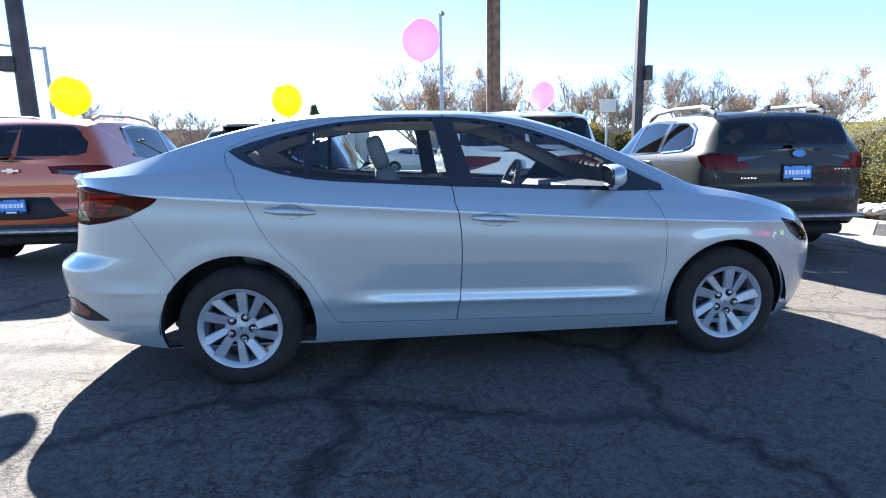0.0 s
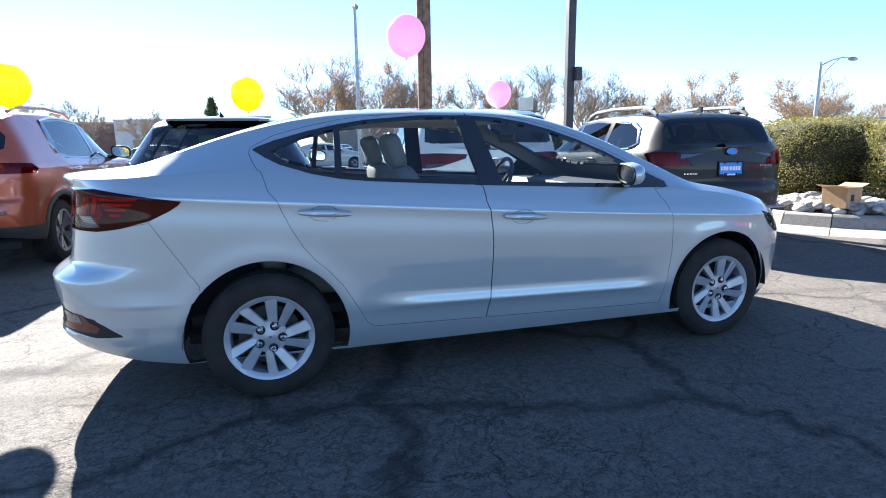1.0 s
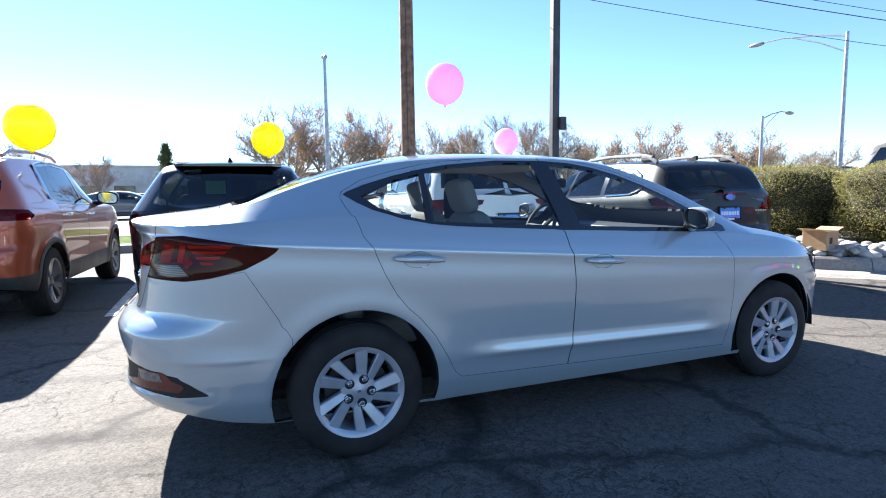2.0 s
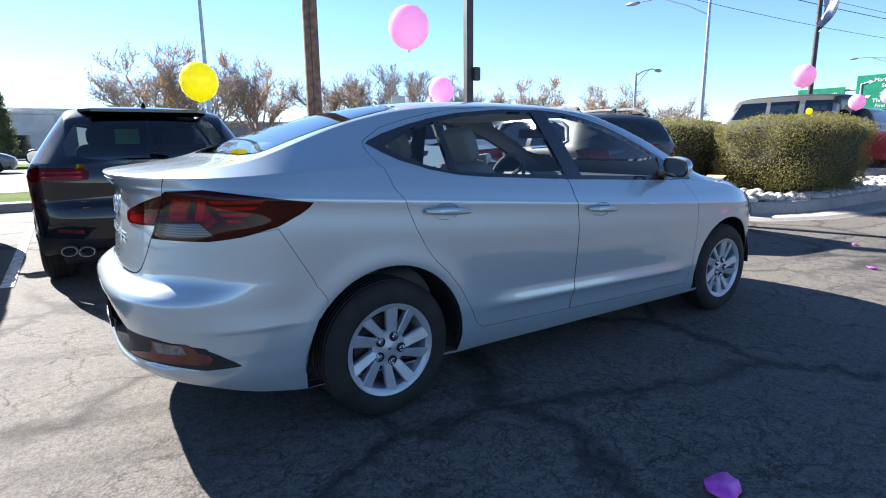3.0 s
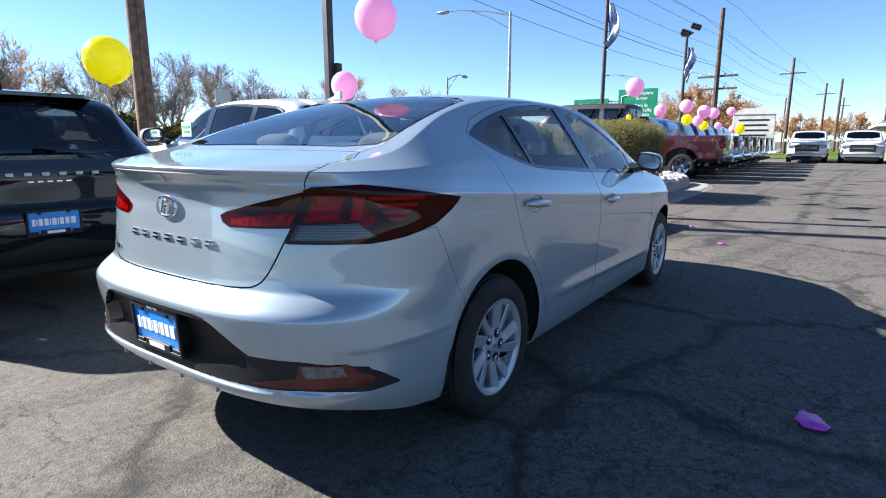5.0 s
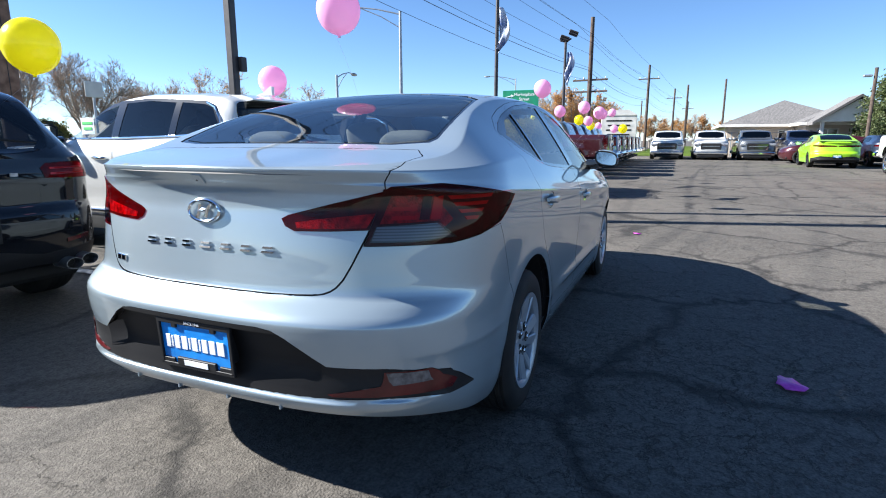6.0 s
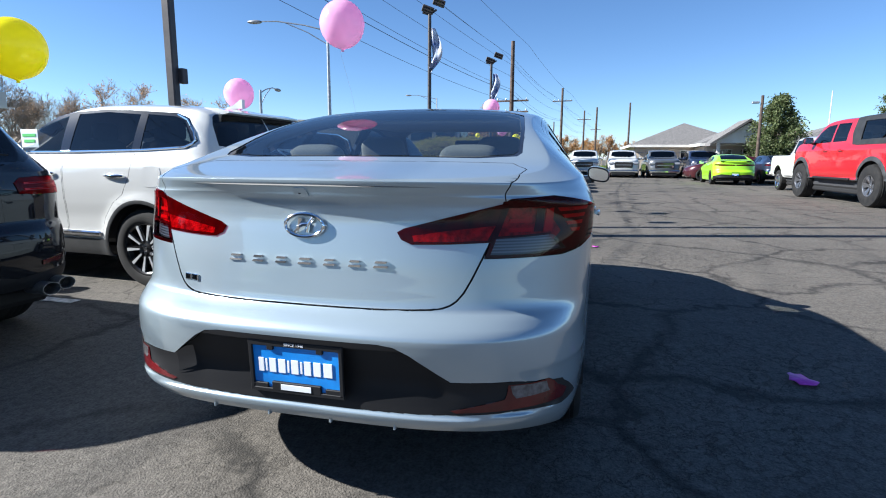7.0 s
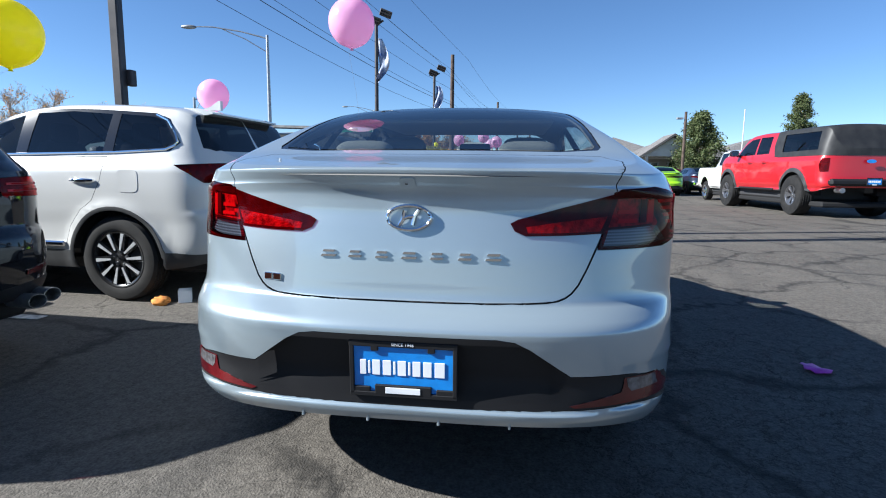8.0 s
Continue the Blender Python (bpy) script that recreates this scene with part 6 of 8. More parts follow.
for s in (1, -1):
    rail_on(car, sk, "window_strip", [(1.85, 1.195), (0.9, 1.205), (0.0, 1.222), (-0.46, 1.246), (-0.53, 1.275), (-0.552, 1.305), (-0.52, 1.38), (-0.44, 1.478), (-0.33, 1.525)], 0.011, s, CHROME, "chrome strip round the windows")
    part("door_sill_strip", Geo().box((1.05, s * 0.90, 0.47), (1.15, 0.03, 0.045), 0.012), CHROME, car, "chrome strip along the sill")
    part("fuel_flap", patch(sk, [("s", -0.144 + 0.095 * math.copysign(abs(math.cos(t)) ** 0.45, math.cos(t)), 0.994 + 0.09 * math.copysign(abs(math.sin(t)) ** 0.45, math.sin(t))) for t in np.linspace(0.05, 2 * math.pi + 0.05, 28, endpoint=False)], WHITE_PAINT, s, 0.003), WHITE_PAINT, car)
    for q, ww in enumerate([c for c in car.children if c.name.startswith("wheel") and "liner" not in c.name and c.location.y * s > 0]):
        blade = BLADES.setdefault("blade", Geo().prism([(0.075, -0.008), (0.215, -0.017), (0.215, 0.012), (0.075, 0.006)], 0.0, 0.006).mesh("spoke_face", RIM_BRIGHT))
        for k in range(10):
            part("spoke_face", blade, RIM_BRIGHT, ww, m=pose(0, 0.098, 0, 0, 36 * k + 4, 0))
sp = part("window_sticker", Geo().box((1.38, 0.80, 1.33), (0.22, 0.004, 0.17), 0.001), WHITE_INK, car, "pale sticker with green bars inside the front window")
part("wing_stripe", Geo().box((1.38, 0.805, 1.36), (0.17, 0.003, 0.03), 0.001).box((1.38, 0.805, 1.305), (0.14, 0.003, 0.03), 0.001), mat("green_ink", (0.1, 0.5, 0.12), 0.5), sp)

# dark green-grey estate with roof rails
spec = tall_spec(2.745, 1.06, 1.05, 1.855, 1.61, (1.13, 1.05), (-0.95, 1.18), -0.60, (1.35, 2.2), 0.99, 0.30, 0.03, 0.40, 0.36, 0.5, rail=0.77)
o = dict(half=0.93, wheel=(0.225, 0.36, 0.235, RIM_DARK, (5, 0.03, 0.0, 0.25, 0.1)), plate=(-1.02, 0.92, -4), seats=(0.4, 1.35), ring=0.05, clad=lambda sk: low_band(sk, 0.52),
         panes=[[(1.28, 1.12), (1.25, 1.47), (1.5, 1.42), (1.85, 1.27), (2.08, 1.14), (2.05, 1.11)], [(0.36, 1.14), (0.4, 1.48), (0.8, 1.51), (1.18, 1.485), (1.21, 1.125)], [(-0.42, 1.22), (-0.30, 1.39), (-0.1, 1.46), (0.3, 1.485), (0.26, 1.15), (-0.25, 1.165)]],
         trim=side((-0.50, 1.21), (-0.38, 1.40), (-0.2, 1.48), (0.2, 1.515), (0.8, 1.54), (1.3, 1.51), (1.55, 1.45), (1.9, 1.29), (2.15, 1.13), (2.1, 1.09), (1.2, 1.095), (0.3, 1.12), (-0.35, 1.145)),
         door_b=side((1.24, 0.54), (0.52, 0.54), (0.44, 0.70), (0.32, 0.88), (0.30, 1.12), (1.24, 1.09)), door_a=side((1.25, 0.54), (1.25, 1.09), (2.15, 1.085), (2.22, 0.83), (2.18, 0.54)),
         rear_glass=[("g", 0.0, 1.215), ("g", 0.64, 1.205), ("g", 0.72, 1.235), ("g", 0.69, 1.36), ("g", 0.58, 1.48), ("g", 0.4, 1.50), ("g", 0.0, 1.505), ("uv", -0.05, 2.9), ("uv", -0.05, 1.22)],
         lamp=[("r", 0.58, 1.10), ("r", 0.47, 0.965), ("r", 0.64, 0.95)] + side((-0.80, 0.965), (-0.72, 1.03), (-0.66, 1.10), (-0.78, 1.12)) + [("r", 0.66, 1.12)],
         lamp2=[("r", 0.29, 1.105), ("r", 0.47, 1.06), ("r", 0.60, 1.035), ("r", 0.60, 1.09)],
         mirror=(1.95, 1.14), handles=[(1.4, 1.0), (0.55, 1.02)], mirror_mat=BLACK_GLOSS)
car, sk, fs = build_car("station_wagon", pose(5.13, 2.5, 0, 0, 0, 85), "dark green-grey station wagon with ladder roof rails", "estate", spec, GREEN_GREY_PAINT, o)
RAIL = mat("satin_rail_metal", (0.17, 0.165, 0.16), 0.45, 0.4)
mottle(RAIL, 14, (0.13, 0.127, 0.122), (0.22, 0.215, 0.205))
for s in (1, -1):
    rr = Geo().tube([(-0.48, s * 0.62, 1.545), (-0.36, s * 0.62, 1.61), (-0.2, s * 0.62, 1.645), (0.5, s * 0.62, 1.665), (1.0, s * 0.62, 1.645), (1.15, s * 0.62, 1.60), (1.25, s * 0.62, 1.55)], [0.02, 0.035, 0.026, 0.022, 0.026, 0.035, 0.02], 8)
    part("roof_rail", rr, RAIL, car, "grey ladder roof rail")
    part("rail_foot", Geo().box((-0.3, s * 0.62, 1.60), (0.26, 0.05, 0.09), 0.03), CAP_BLACK, car)
part("oval_badge", Geo().lathe([(0.0005, 0), (0.05, 0), (0.05, 0.008), (0.0005, 0.01)], 24, pose(-1.01, 0.0, 1.115, 0, 0, -90) @ Matrix.Diagonal((1.25, 1, 0.7, 1))), PLATE_BLUE, car, "oval blue badge with a chrome rim")
part("badge_rim", Geo().tube([(-1.015, 0.063 * math.cos(t), 1.115 + 0.036 * math.sin(t)) for t in np.linspace(0, 2 * math.pi, 25)], 0.004, 6, False), CHROME, car)
bars(car, "letter_bar", -0.99, [0.56 - 0.035 * k for k in range(5)], 0.87, 0.024, 0.018, CHROME, "small silver bar")
bars(car, "letter_bar", -0.99, [-0.42 - 0.035 * k for k in range(5)], 0.95, 0.024, 0.018, CHROME, "small silver bar")
part("bumper_bar", Geo().box((-1.06, -0.25, 0.47), (0.03, 0.95, 0.045), 0.014), STEEL, car, "silver bar under the bumper")
wiper(car, -0.925, 0.0, 0.5, 1.23)
for s in (1, -1):
    rail_on(car, sk, "window_strip", [(0.2, 1.13), (-0.30, 1.155), (-0.42, 1.18), (-0.465, 1.215), (-0.36, 1.395), (-0.2, 1.465), (0.2, 1.50)], 0.014, s, CHROME, "bright strip round the rear side window")
part("roof_fin", Geo().prism([(-0.10, 0), (0.10, 0), (-0.02, 0.03), (-0.08, 0.06), (-0.10, 0.06)], -0.018, 0.018, pose(-0.35, 0, 1.575)), GREEN_GREY_PAINT, car, "roof fin antenna")


# ---- farther vehicles ----
def pickup_spec(cap=False, lift=0.0, tail=0.0):
    L, B = lift, tail
    roof = [(-1.18 - B, 1.24 + L), (0.98, 1.245 + L), (1.10, 1.30 + L), (1.22, 1.80 + L), (1.35, 1.88 + L), (1.9, 1.93 + L), (2.5, 1.91 + L), (2.85, 1.84 + L)]
    if cap:
        roof = [(-1.1, 1.45 + L), (-0.95, 1.86 + L), (-0.8, 1.93 + L), (0.9, 1.95 + L), (1.35, 1.94 + L), (1.9, 1.95 + L), (2.5, 1.92 + L), (2.85, 1.84 + L)]
    s = tall_spec(3.67, 1.2 + B, 0.97, 2.04, 1.95 + L, (1.22 + L, 1.22 + L), (-1.19 - B, 1.235 + L), -0.9 - B, (2.85, 3.45), 1.31 + L, 0.42 + L * 0.8, 0.0, 0.47 + L * 0.4, 0.40 + L * 0.5, 0.35, 0.6, 3.6, 0.84, roof)
    s["rail"] = [(-1.2 - B, 0.95), (0.95, 0.95) if not cap else (-0.9, 0.84), (1.25, 0.84), (2.85, 0.84), (3.5, 0.92), (4.6, 0.94)]
    return s


PK = pickup_spec(False, 0.14, 0.14)


def pickup_options(L, B):
    return dict(half=1.02, category="truck", res=(0.55, 0.6), wheel=(0.27, 0.40, 0.26, CHROME, (5, 0.04, 0.0, 0.22, 0.1)), lugs=False, glass=GLASS_DARK, clad=lambda sk: low_band(sk, 0.46), seats=(1.7, 2.3),
                panes=[[(2.15, 1.30 + L), (2.13, 1.78 + L), (2.6, 1.75 + L), (2.95, 1.60 + L), (3.2, 1.36 + L), (3.2, 1.29 + L)], [(1.38, 1.31 + L), (1.42, 1.78 + L), (2.06, 1.79 + L), (2.06, 1.30 + L)]],
                lamp=[("r", 0.78, 1.18 + L), ("r", 0.80, 0.84 + L), ("r", 0.9, 0.83 + L)] + side((-0.96 - B, 0.83 + L), (-0.90 - B, 1.01 + L), (-0.96 - B, 1.18 + L)),
                mirror=(2.95, 1.36 + L), handles=[(2.25, 1.12 + L), (1.45, 1.12 + L)], plate=(-1.235 - B, 0.58 + L, 0), screen=cab_screen)


def cab_screen(sk):
    pts = [("t", 3.36, 0.02), ("t", 3.34, 0.45), ("t", 3.22, 0.76), ("t", 2.93, 0.72), ("t", 2.88, 0.5), ("t", 2.87, 0.02)]
    return pts + [("uv", sk.find("t", 2.87, 0.02)[0], 3.05), ("uv", sk.find("t", 3.36, 0.02)[0], 3.05)]


FT = pickup_spec(False, -0.10, 0.0)


def pickup(m, label, body_mat, group, front=False, lift=0.0):
    L, B = (-0.10, 0.0) if front else (0.14, 0.14)
    car, sk, fs = build_car("pickup_truck", m, label, "facing pickup" if front else "pickup", FT if front else PK, body_mat, {**pickup_options(L, B), "group": group})
    g = L - 0.14
    part("rear_bumper", Geo().box((-1.28 - B, 0, 0.52 + L), (0.18, 1.7, 0.2), 0.05).box((-1.20 - B, 0.92, 0.52 + L), (0.34, 0.24, 0.2), 0.05).box((-1.20 - B, -0.92, 0.52 + L), (0.34, 0.24, 0.2), 0.05), CHROME, car, "chrome rear bumper")
    part("tailgate_handle", Geo().box((-1.205 - B, 0, 1.08 + L), (0.02, 0.22, 0.06), 0.01), BLACK_PLASTIC, car)
    part("front_bumper", Geo().box((4.60, 0, 0.66 + g), (0.16, 1.9, 0.2), 0.06), CHROME if front else body_mat, car, "front bumper")
    part("grille", Geo().box((4.57, 0, 1.05 + g), (0.14, 1.16, 0.42), 0.05), BLACK_GLOSS, car, "black grille")
    part("lower_intake", Geo().box((4.62, 0, 0.47 + g), (0.1, 1.5, 0.14), 0.03), BLACK_PLASTIC, car, "black lower intake")
    part("grille_bar", Geo().box((4.645, 0, 1.07 + g), (0.02, 0.95, 0.05), 0.01), CHROME if not front else STEEL, car)
    for s in (1, -1):
        part("headlamp", Geo().box((4.48, s * 0.76, 1.17 + g), (0.2, 0.38, 0.17), 0.05), LAMP_WHITE, car, "clear headlamp")
        part("tow_hook", Geo().box((4.66, s * 0.45, 0.5 + g), (0.06, 0.05, 0.08), 0.015), BLACK_PLASTIC, car)
    return car


cols = [(MAROON_PAINT, "maroon"), (BLUE_PAINT, "blue"), (GREY_PAINT, "grey"), (MAROON_PAINT, "dark red"), (NAVY_PAINT, "navy"), (GREY_PAINT, "grey"), (WHITE_PAINT, "white")]
for k, (c, w) in enumerate(cols):
    pickup(pose(18.05 + 2.65 * k, 2.0, 0, 0, 0, 90), f"{w} pickup truck with a chrome rear bumper", c, "trucks in the row")
for k, (c, w) in enumerate([(WHITE_PAINT, "white"), (WHITE_PAINT, "white"), (GREY_PAINT, "dark grey"), (NAVY_PAINT, "dark blue")]):
    pickup(pose(40.2, -0.75 - 2.52 * k, 0, 0, 0, 180), f"{w} pickup truck facing the lot with a chrome bumper", c, "trucks facing the aisle", True)
pickup(pose(22.7, -9.45, 0, 0, 0, 180), "white pickup truck parked beyond the red one", WHITE_PAINT, "trucks facing the aisle")

# lifted red truck with a black bed cap
RT = pickup_spec(True, 0.20)
ro = dict(half=1.06, category="truck", res=(0.8, 0.8), wheel=(0.33, 0.485, 0.235, RIM_DARK, (6, 0.03, 0.0, 0.16, 0.1)), glass=GLASS_DARK, ring=0.10, clad=lambda sk: low_band(sk, 0.60), seats=(1.75, 2.35),
          first=[("cap", side((-1.3, 1.435), (1.02, 1.435), (1.16, 1.7), (1.2, 2.3), (-1.3, 2.3))), ("cap", [("uv", -0.05, 1.0), ("uv", 0.8, 1.0), ("uv", 1.35, 1.0), ("uv", 1.35, 3.05), ("uv", -0.05, 3.05)])],
          panes=[[(2.15, 1.52), (2.13, 1.98), (2.6, 1.95), (2.95, 1.80), (3.2, 1.56), (3.2, 1.50)], [(1.38, 1.53), (1.42, 1.98), (2.06, 1.99), (2.06, 1.52)], [(-0.78, 1.56), (-0.70, 1.98), (0.78, 1.98), (0.70, 1.54)]],
          screen=cab_screen,
          lamp=[("r", 0.80, 1.36), ("r", 0.82, 1.06), ("r", 0.9, 1.05)] + side((-0.98, 1.05), (-0.94, 1.2), (-0.98, 1.36)),
          mirror=(2.95, 1.58), mirror_mat=BLACK_GLOSS, handles=[(2.25, 1.32), (1.45, 1.32)], plate=(-1.36, 0.84, 0))
car, sk, fs = build_car("pickup_truck", pose(13.96, -9.04, 0, 0, 0, 3) @ Matrix.Scale(1.13, 4), "lifted red pickup truck with black flares and bed cap", "redtruck", RT, RED_PAINT, ro)
part("bed_cap", skin_mesh(sk, "bed_cap", fs["cap"], CAP_BLACK, 0, 0, 0.02, 0.01), CAP_BLACK, car, "matt black bed cap with a side window")
part("rear_bumper", Geo().box((-1.27, 0, 0.82), (0.16, 1.8, 0.16), 0.05), BLACK_PLASTIC, car, "dark rear bumper")
part("oval_badge", Geo().lathe([(0.0005, 0), (0.1, 0), (0.1, 0.012), (0.0005, 0.014)], 24, pose(-1.2, 0, 1.29, 0, 0, -90) @ Matrix.Diagonal((1.0, 1, 0.42, 1))), PLATE_BLUE, car, "blue oval badge")
for s in (1, -1):
    part("side_step", Geo().box((1.85, s * 0.98, 0.60), (1.9, 0.14, 0.06), 0.02), BLACK_PLASTIC, car, "black side step")
    part("exhaust_tip", Geo().lathe([(0.05, -0.12), (0.06, -0.12), (0.06, 0.1), (0.045, 0.1)], 14, pose(-1.2, s * 0.62, 0.64, 0, 0, -90)), STEEL, car)

# lime saloon and other parked cars
LS = dict(SALOON)
LS["side"] = [(z, w + 0.05) for z, w in SALOON["side"]]
LS["top"] = [(x, z + 0.03) for x, z in SALOON["top"]]
lo = dict(half=0.95, res=(0.6, 0.6), wheel=(0.24, 0.35, 0.25, BLACK_GLOSS, (10, 0.02, 0.0, 0.0, 0.1)), lugs=False, plate=(-1.02, 0.53, 0),
          panes=[[(1.2, 1.04), (1.14, 1.36), (1.61, 1.29), (1.93, 1.16), (2.1, 1.02)], [(0.2, 1.13), (0.4, 1.31), (1.05, 1.37), (1.1, 1.05)]],
          rear_glass=lambda sk: [("t", -0.475, 0.02), ("t", -0.44, 0.585), ("t", 0.18, 0.535), ("t", 0.28, 0.02), ("uv", sk.find("t", 0.28, 0.02)[0], 3.05), ("uv", sk.find("t", -0.475, 0.02)[0], 3.05)],
          dark=[("uv", -0.05, -0.05), ("uv", -0.05, 0.3), ("r", 0.6, 0.52)] + side((-0.6, 0.42)) + [("uv", 0.9, -0.05)],
          lamp=[("r", 0.02, 0.97), ("r", 0.02, 0.92), ("r", 0.6, 0.91)] + side((-0.6, 0.93), (-0.65, 0.99)) + [("r", 0.5, 0.99)], mirror=(1.94, 1.06))
car, sk, fs = build_car("sedan", pose(27.2, -7.75, 0, 0, 0, -2), "lime green sports sedan with black wheels", "lime", LS, LIME_PAINT, lo)
part("trunk_spoiler", Geo().box((-0.85, 0, 1.15), (0.14, 1.35, 0.02), 0.008), BLACK_GLOSS, car, "black trunk spoiler")
for k, (x, y, c, w, yaw) in enumerate([(29.0, -10.4, NAVY_PAINT, "dark blue", 0), (32.5, -10.0, MAROON_PAINT, "dark red", 90), (36.5, -10.5, GREY_PAINT, "dark grey", 90), (2.0, 29.5, WHITE_PAINT, "white", 0), (-6.5, 29.8, GREY_PAINT, "grey", 0), (3.5, 52.0, WHITE_PAINT, "white", 90), (7.0, 52.0, GREY_PAINT, "silver", 90), (-8.0, 58.0, WHITE_PAINT, "white", 90)]):
    build_car("sedan", pose(x, y, 0, 0, 0, yaw), f"{w} sedan standing farther off", "lime", LS, c, {**lo, "group": "distant cars"})

# square off-road wagons behind the hedge
JS = tall_spec(2.9, 0.78, 0.85, 1.86, 1.92, (1.22, 1.2), (-0.74, 1.3), -0.68, (1.75, 2.2), 1.2, 0.45, 0.0, 0.46, 0.43, 0.2, 0.4, 5.0, 0.88)
jo = dict(half=0.93, category="car", res=(0.6, 0.6), wheel=(0.28, 0.43, 0.25, RIM, (5, 0.05, 0.0, 0.0, 0.1)), lugs=False, ring=0.08, seats=(0.6, 1.3),
          panes=[[(0.95, 1.3), (0.95, 1.74), (1.62, 1.74), (1.85, 1.32)], [(0.15, 1.3), (0.15, 1.74), (0.85, 1.74), (0.85, 1.3)], [(-0.6, 1.3), (-0.6, 1.72), (0.02, 1.74), (0.02, 1.3)]],
          first=[("cap", [("uv", -0.05, 1.75), ("uv", 1.75, 1.75), ("uv", 1.75, 3.05), ("uv", -0.05, 3.05)])],
          rear_glass=[("g", 0.02, 1.36), ("g", 0.62, 1.36), ("g", 0.6, 1.72), ("g", 0.02, 1.74)], lamp=[("r", 0.76, 1.1), ("r", 0.76, 0.92), ("r", 0.86, 0.92), ("r", 0.86, 1.1)])
for k, (x, y, z, c, w) in enumerate([(15.4, 3.75, 0.42, GREY_PAINT, "dark grey"), (18.6, 9.2, 0.0, BLUE_PAINT, "blue"), (21.2, 9.6, 0.0, BLUE_PAINT, "blue")]):
    car, sk, fs = build_car("off_road_wagon", pose(x, y, z, 0, 0, 90), f"{w} square off-road wagon with a spare wheel on its tail", "offroad", JS, c, {**jo, "group": "off-road wagons"})
    if fs.get("cap"):
        part("hard_top", skin_mesh(sk, "hard_top", fs["cap"], CAP_BLACK, 0, 0, 0.02, 0.008), CAP_BLACK, car, "black hard top")
    wheel(car, -0.92, 0, 0.43, 0.26, 0.23, RIM, (5, 0.05, 0, 0, 0.1), 1, "", False).matrix_basis = pose(-0.93, 0.0, 1.08, 0, 0, 90)
tagged(part("display_pad", Geo().box((15.6, 5.0, 0.21), (2.4, 5.4, 0.42), 0.03), CONCRETE), "low concrete display pad", "pad", kind="structure")


# ---- plants ----
BARK = mat("grey_brown_bark", (0.30, 0.245, 0.20), 0.9)
mottle(BARK, 12, (0.22, 0.175, 0.14), (0.38, 0.32, 0.26))


def leaf_mat(name, a, b, c):
    m = mat(name, a, 0.65)
    t = m.node_tree
    gi = t.nodes.new("ShaderNodeNewGeometry")
    r = t.nodes.new("ShaderNodeValToRGB")
    r.color_ramp.elements[0].color, r.color_ramp.elements[1].color = (*a, 1), (*c, 1)
    r.color_ramp.elements.new(0.5).color = (*b, 1)
    t.links.new(gi.outputs["Random Per Island"], r.inputs["Fac"])
    t.links.new(r.outputs[0], bsdf(m).inputs["Base Color"])
    tl = t.nodes.new("ShaderNodeBsdfTranslucent")
    t.links.new(r.outputs[0], tl.inputs["Color"])
    mx = t.nodes.new("ShaderNodeMixShader")
    mx.inputs["Fac"].default_value = 0.4
    t.links.new(bsdf(m).outputs[0], mx.inputs[1])
    t.links.new(tl.outputs[0], mx.inputs[2])
    t.links.new(mx.outputs[0], t.nodes["Material Output"].inputs["Surface"])
    return m


LEAF_ORANGE = leaf_mat("orange_leaves", (0.46, 0.22, 0.06), (0.58, 0.32, 0.09), (0.36, 0.19, 0.08))
LEAF_RUST = leaf_mat("brown_leaves", (0.36, 0.21, 0.11), (0.46, 0.30, 0.15), (0.30, 0.21, 0.13))
LEAF_YELLOW = leaf_mat("yellow_leaves", (0.36, 0.25, 0.03), (0.28, 0.22, 0.04), (0.20, 0.18, 0.04))
LEAF_HEDGE = leaf_mat("olive_hedge_leaves", (0.11, 0.13, 0.028), (0.21, 0.20, 0.045), (0.27, 0.20, 0.075))
LEAF_SPRUCE = leaf_mat("dark_needles", (0.06, 0.09, 0.03), (0.11, 0.14, 0.05), (0.15, 0.17, 0.07))


def leaves(points, size, rnd, flat=0.0):
    """Small bent leaves, two triangles each, at the given points."""
    g = Geo()
    for p in points:
        a = Vector((rnd.gauss(0, 1), rnd.gauss(0, 1), rnd.gauss(0, 1) * (1 - flat))).normalized()
        b = a.cross(Vector((rnd.gauss(0, 1), rnd.gauss(0, 1), rnd.gauss(0, 1)))).normalized()
        s = size * rnd.uniform(0.6, 1.3)
        c = a.cross(b) * s * 0.18
        p = Vector(p)
        g.add([p - a * s, p + b * s * 0.45 + c, p + a * s, p - b * s * 0.45 + c], [(0, 1, 3), (1, 2, 3)])
    return g


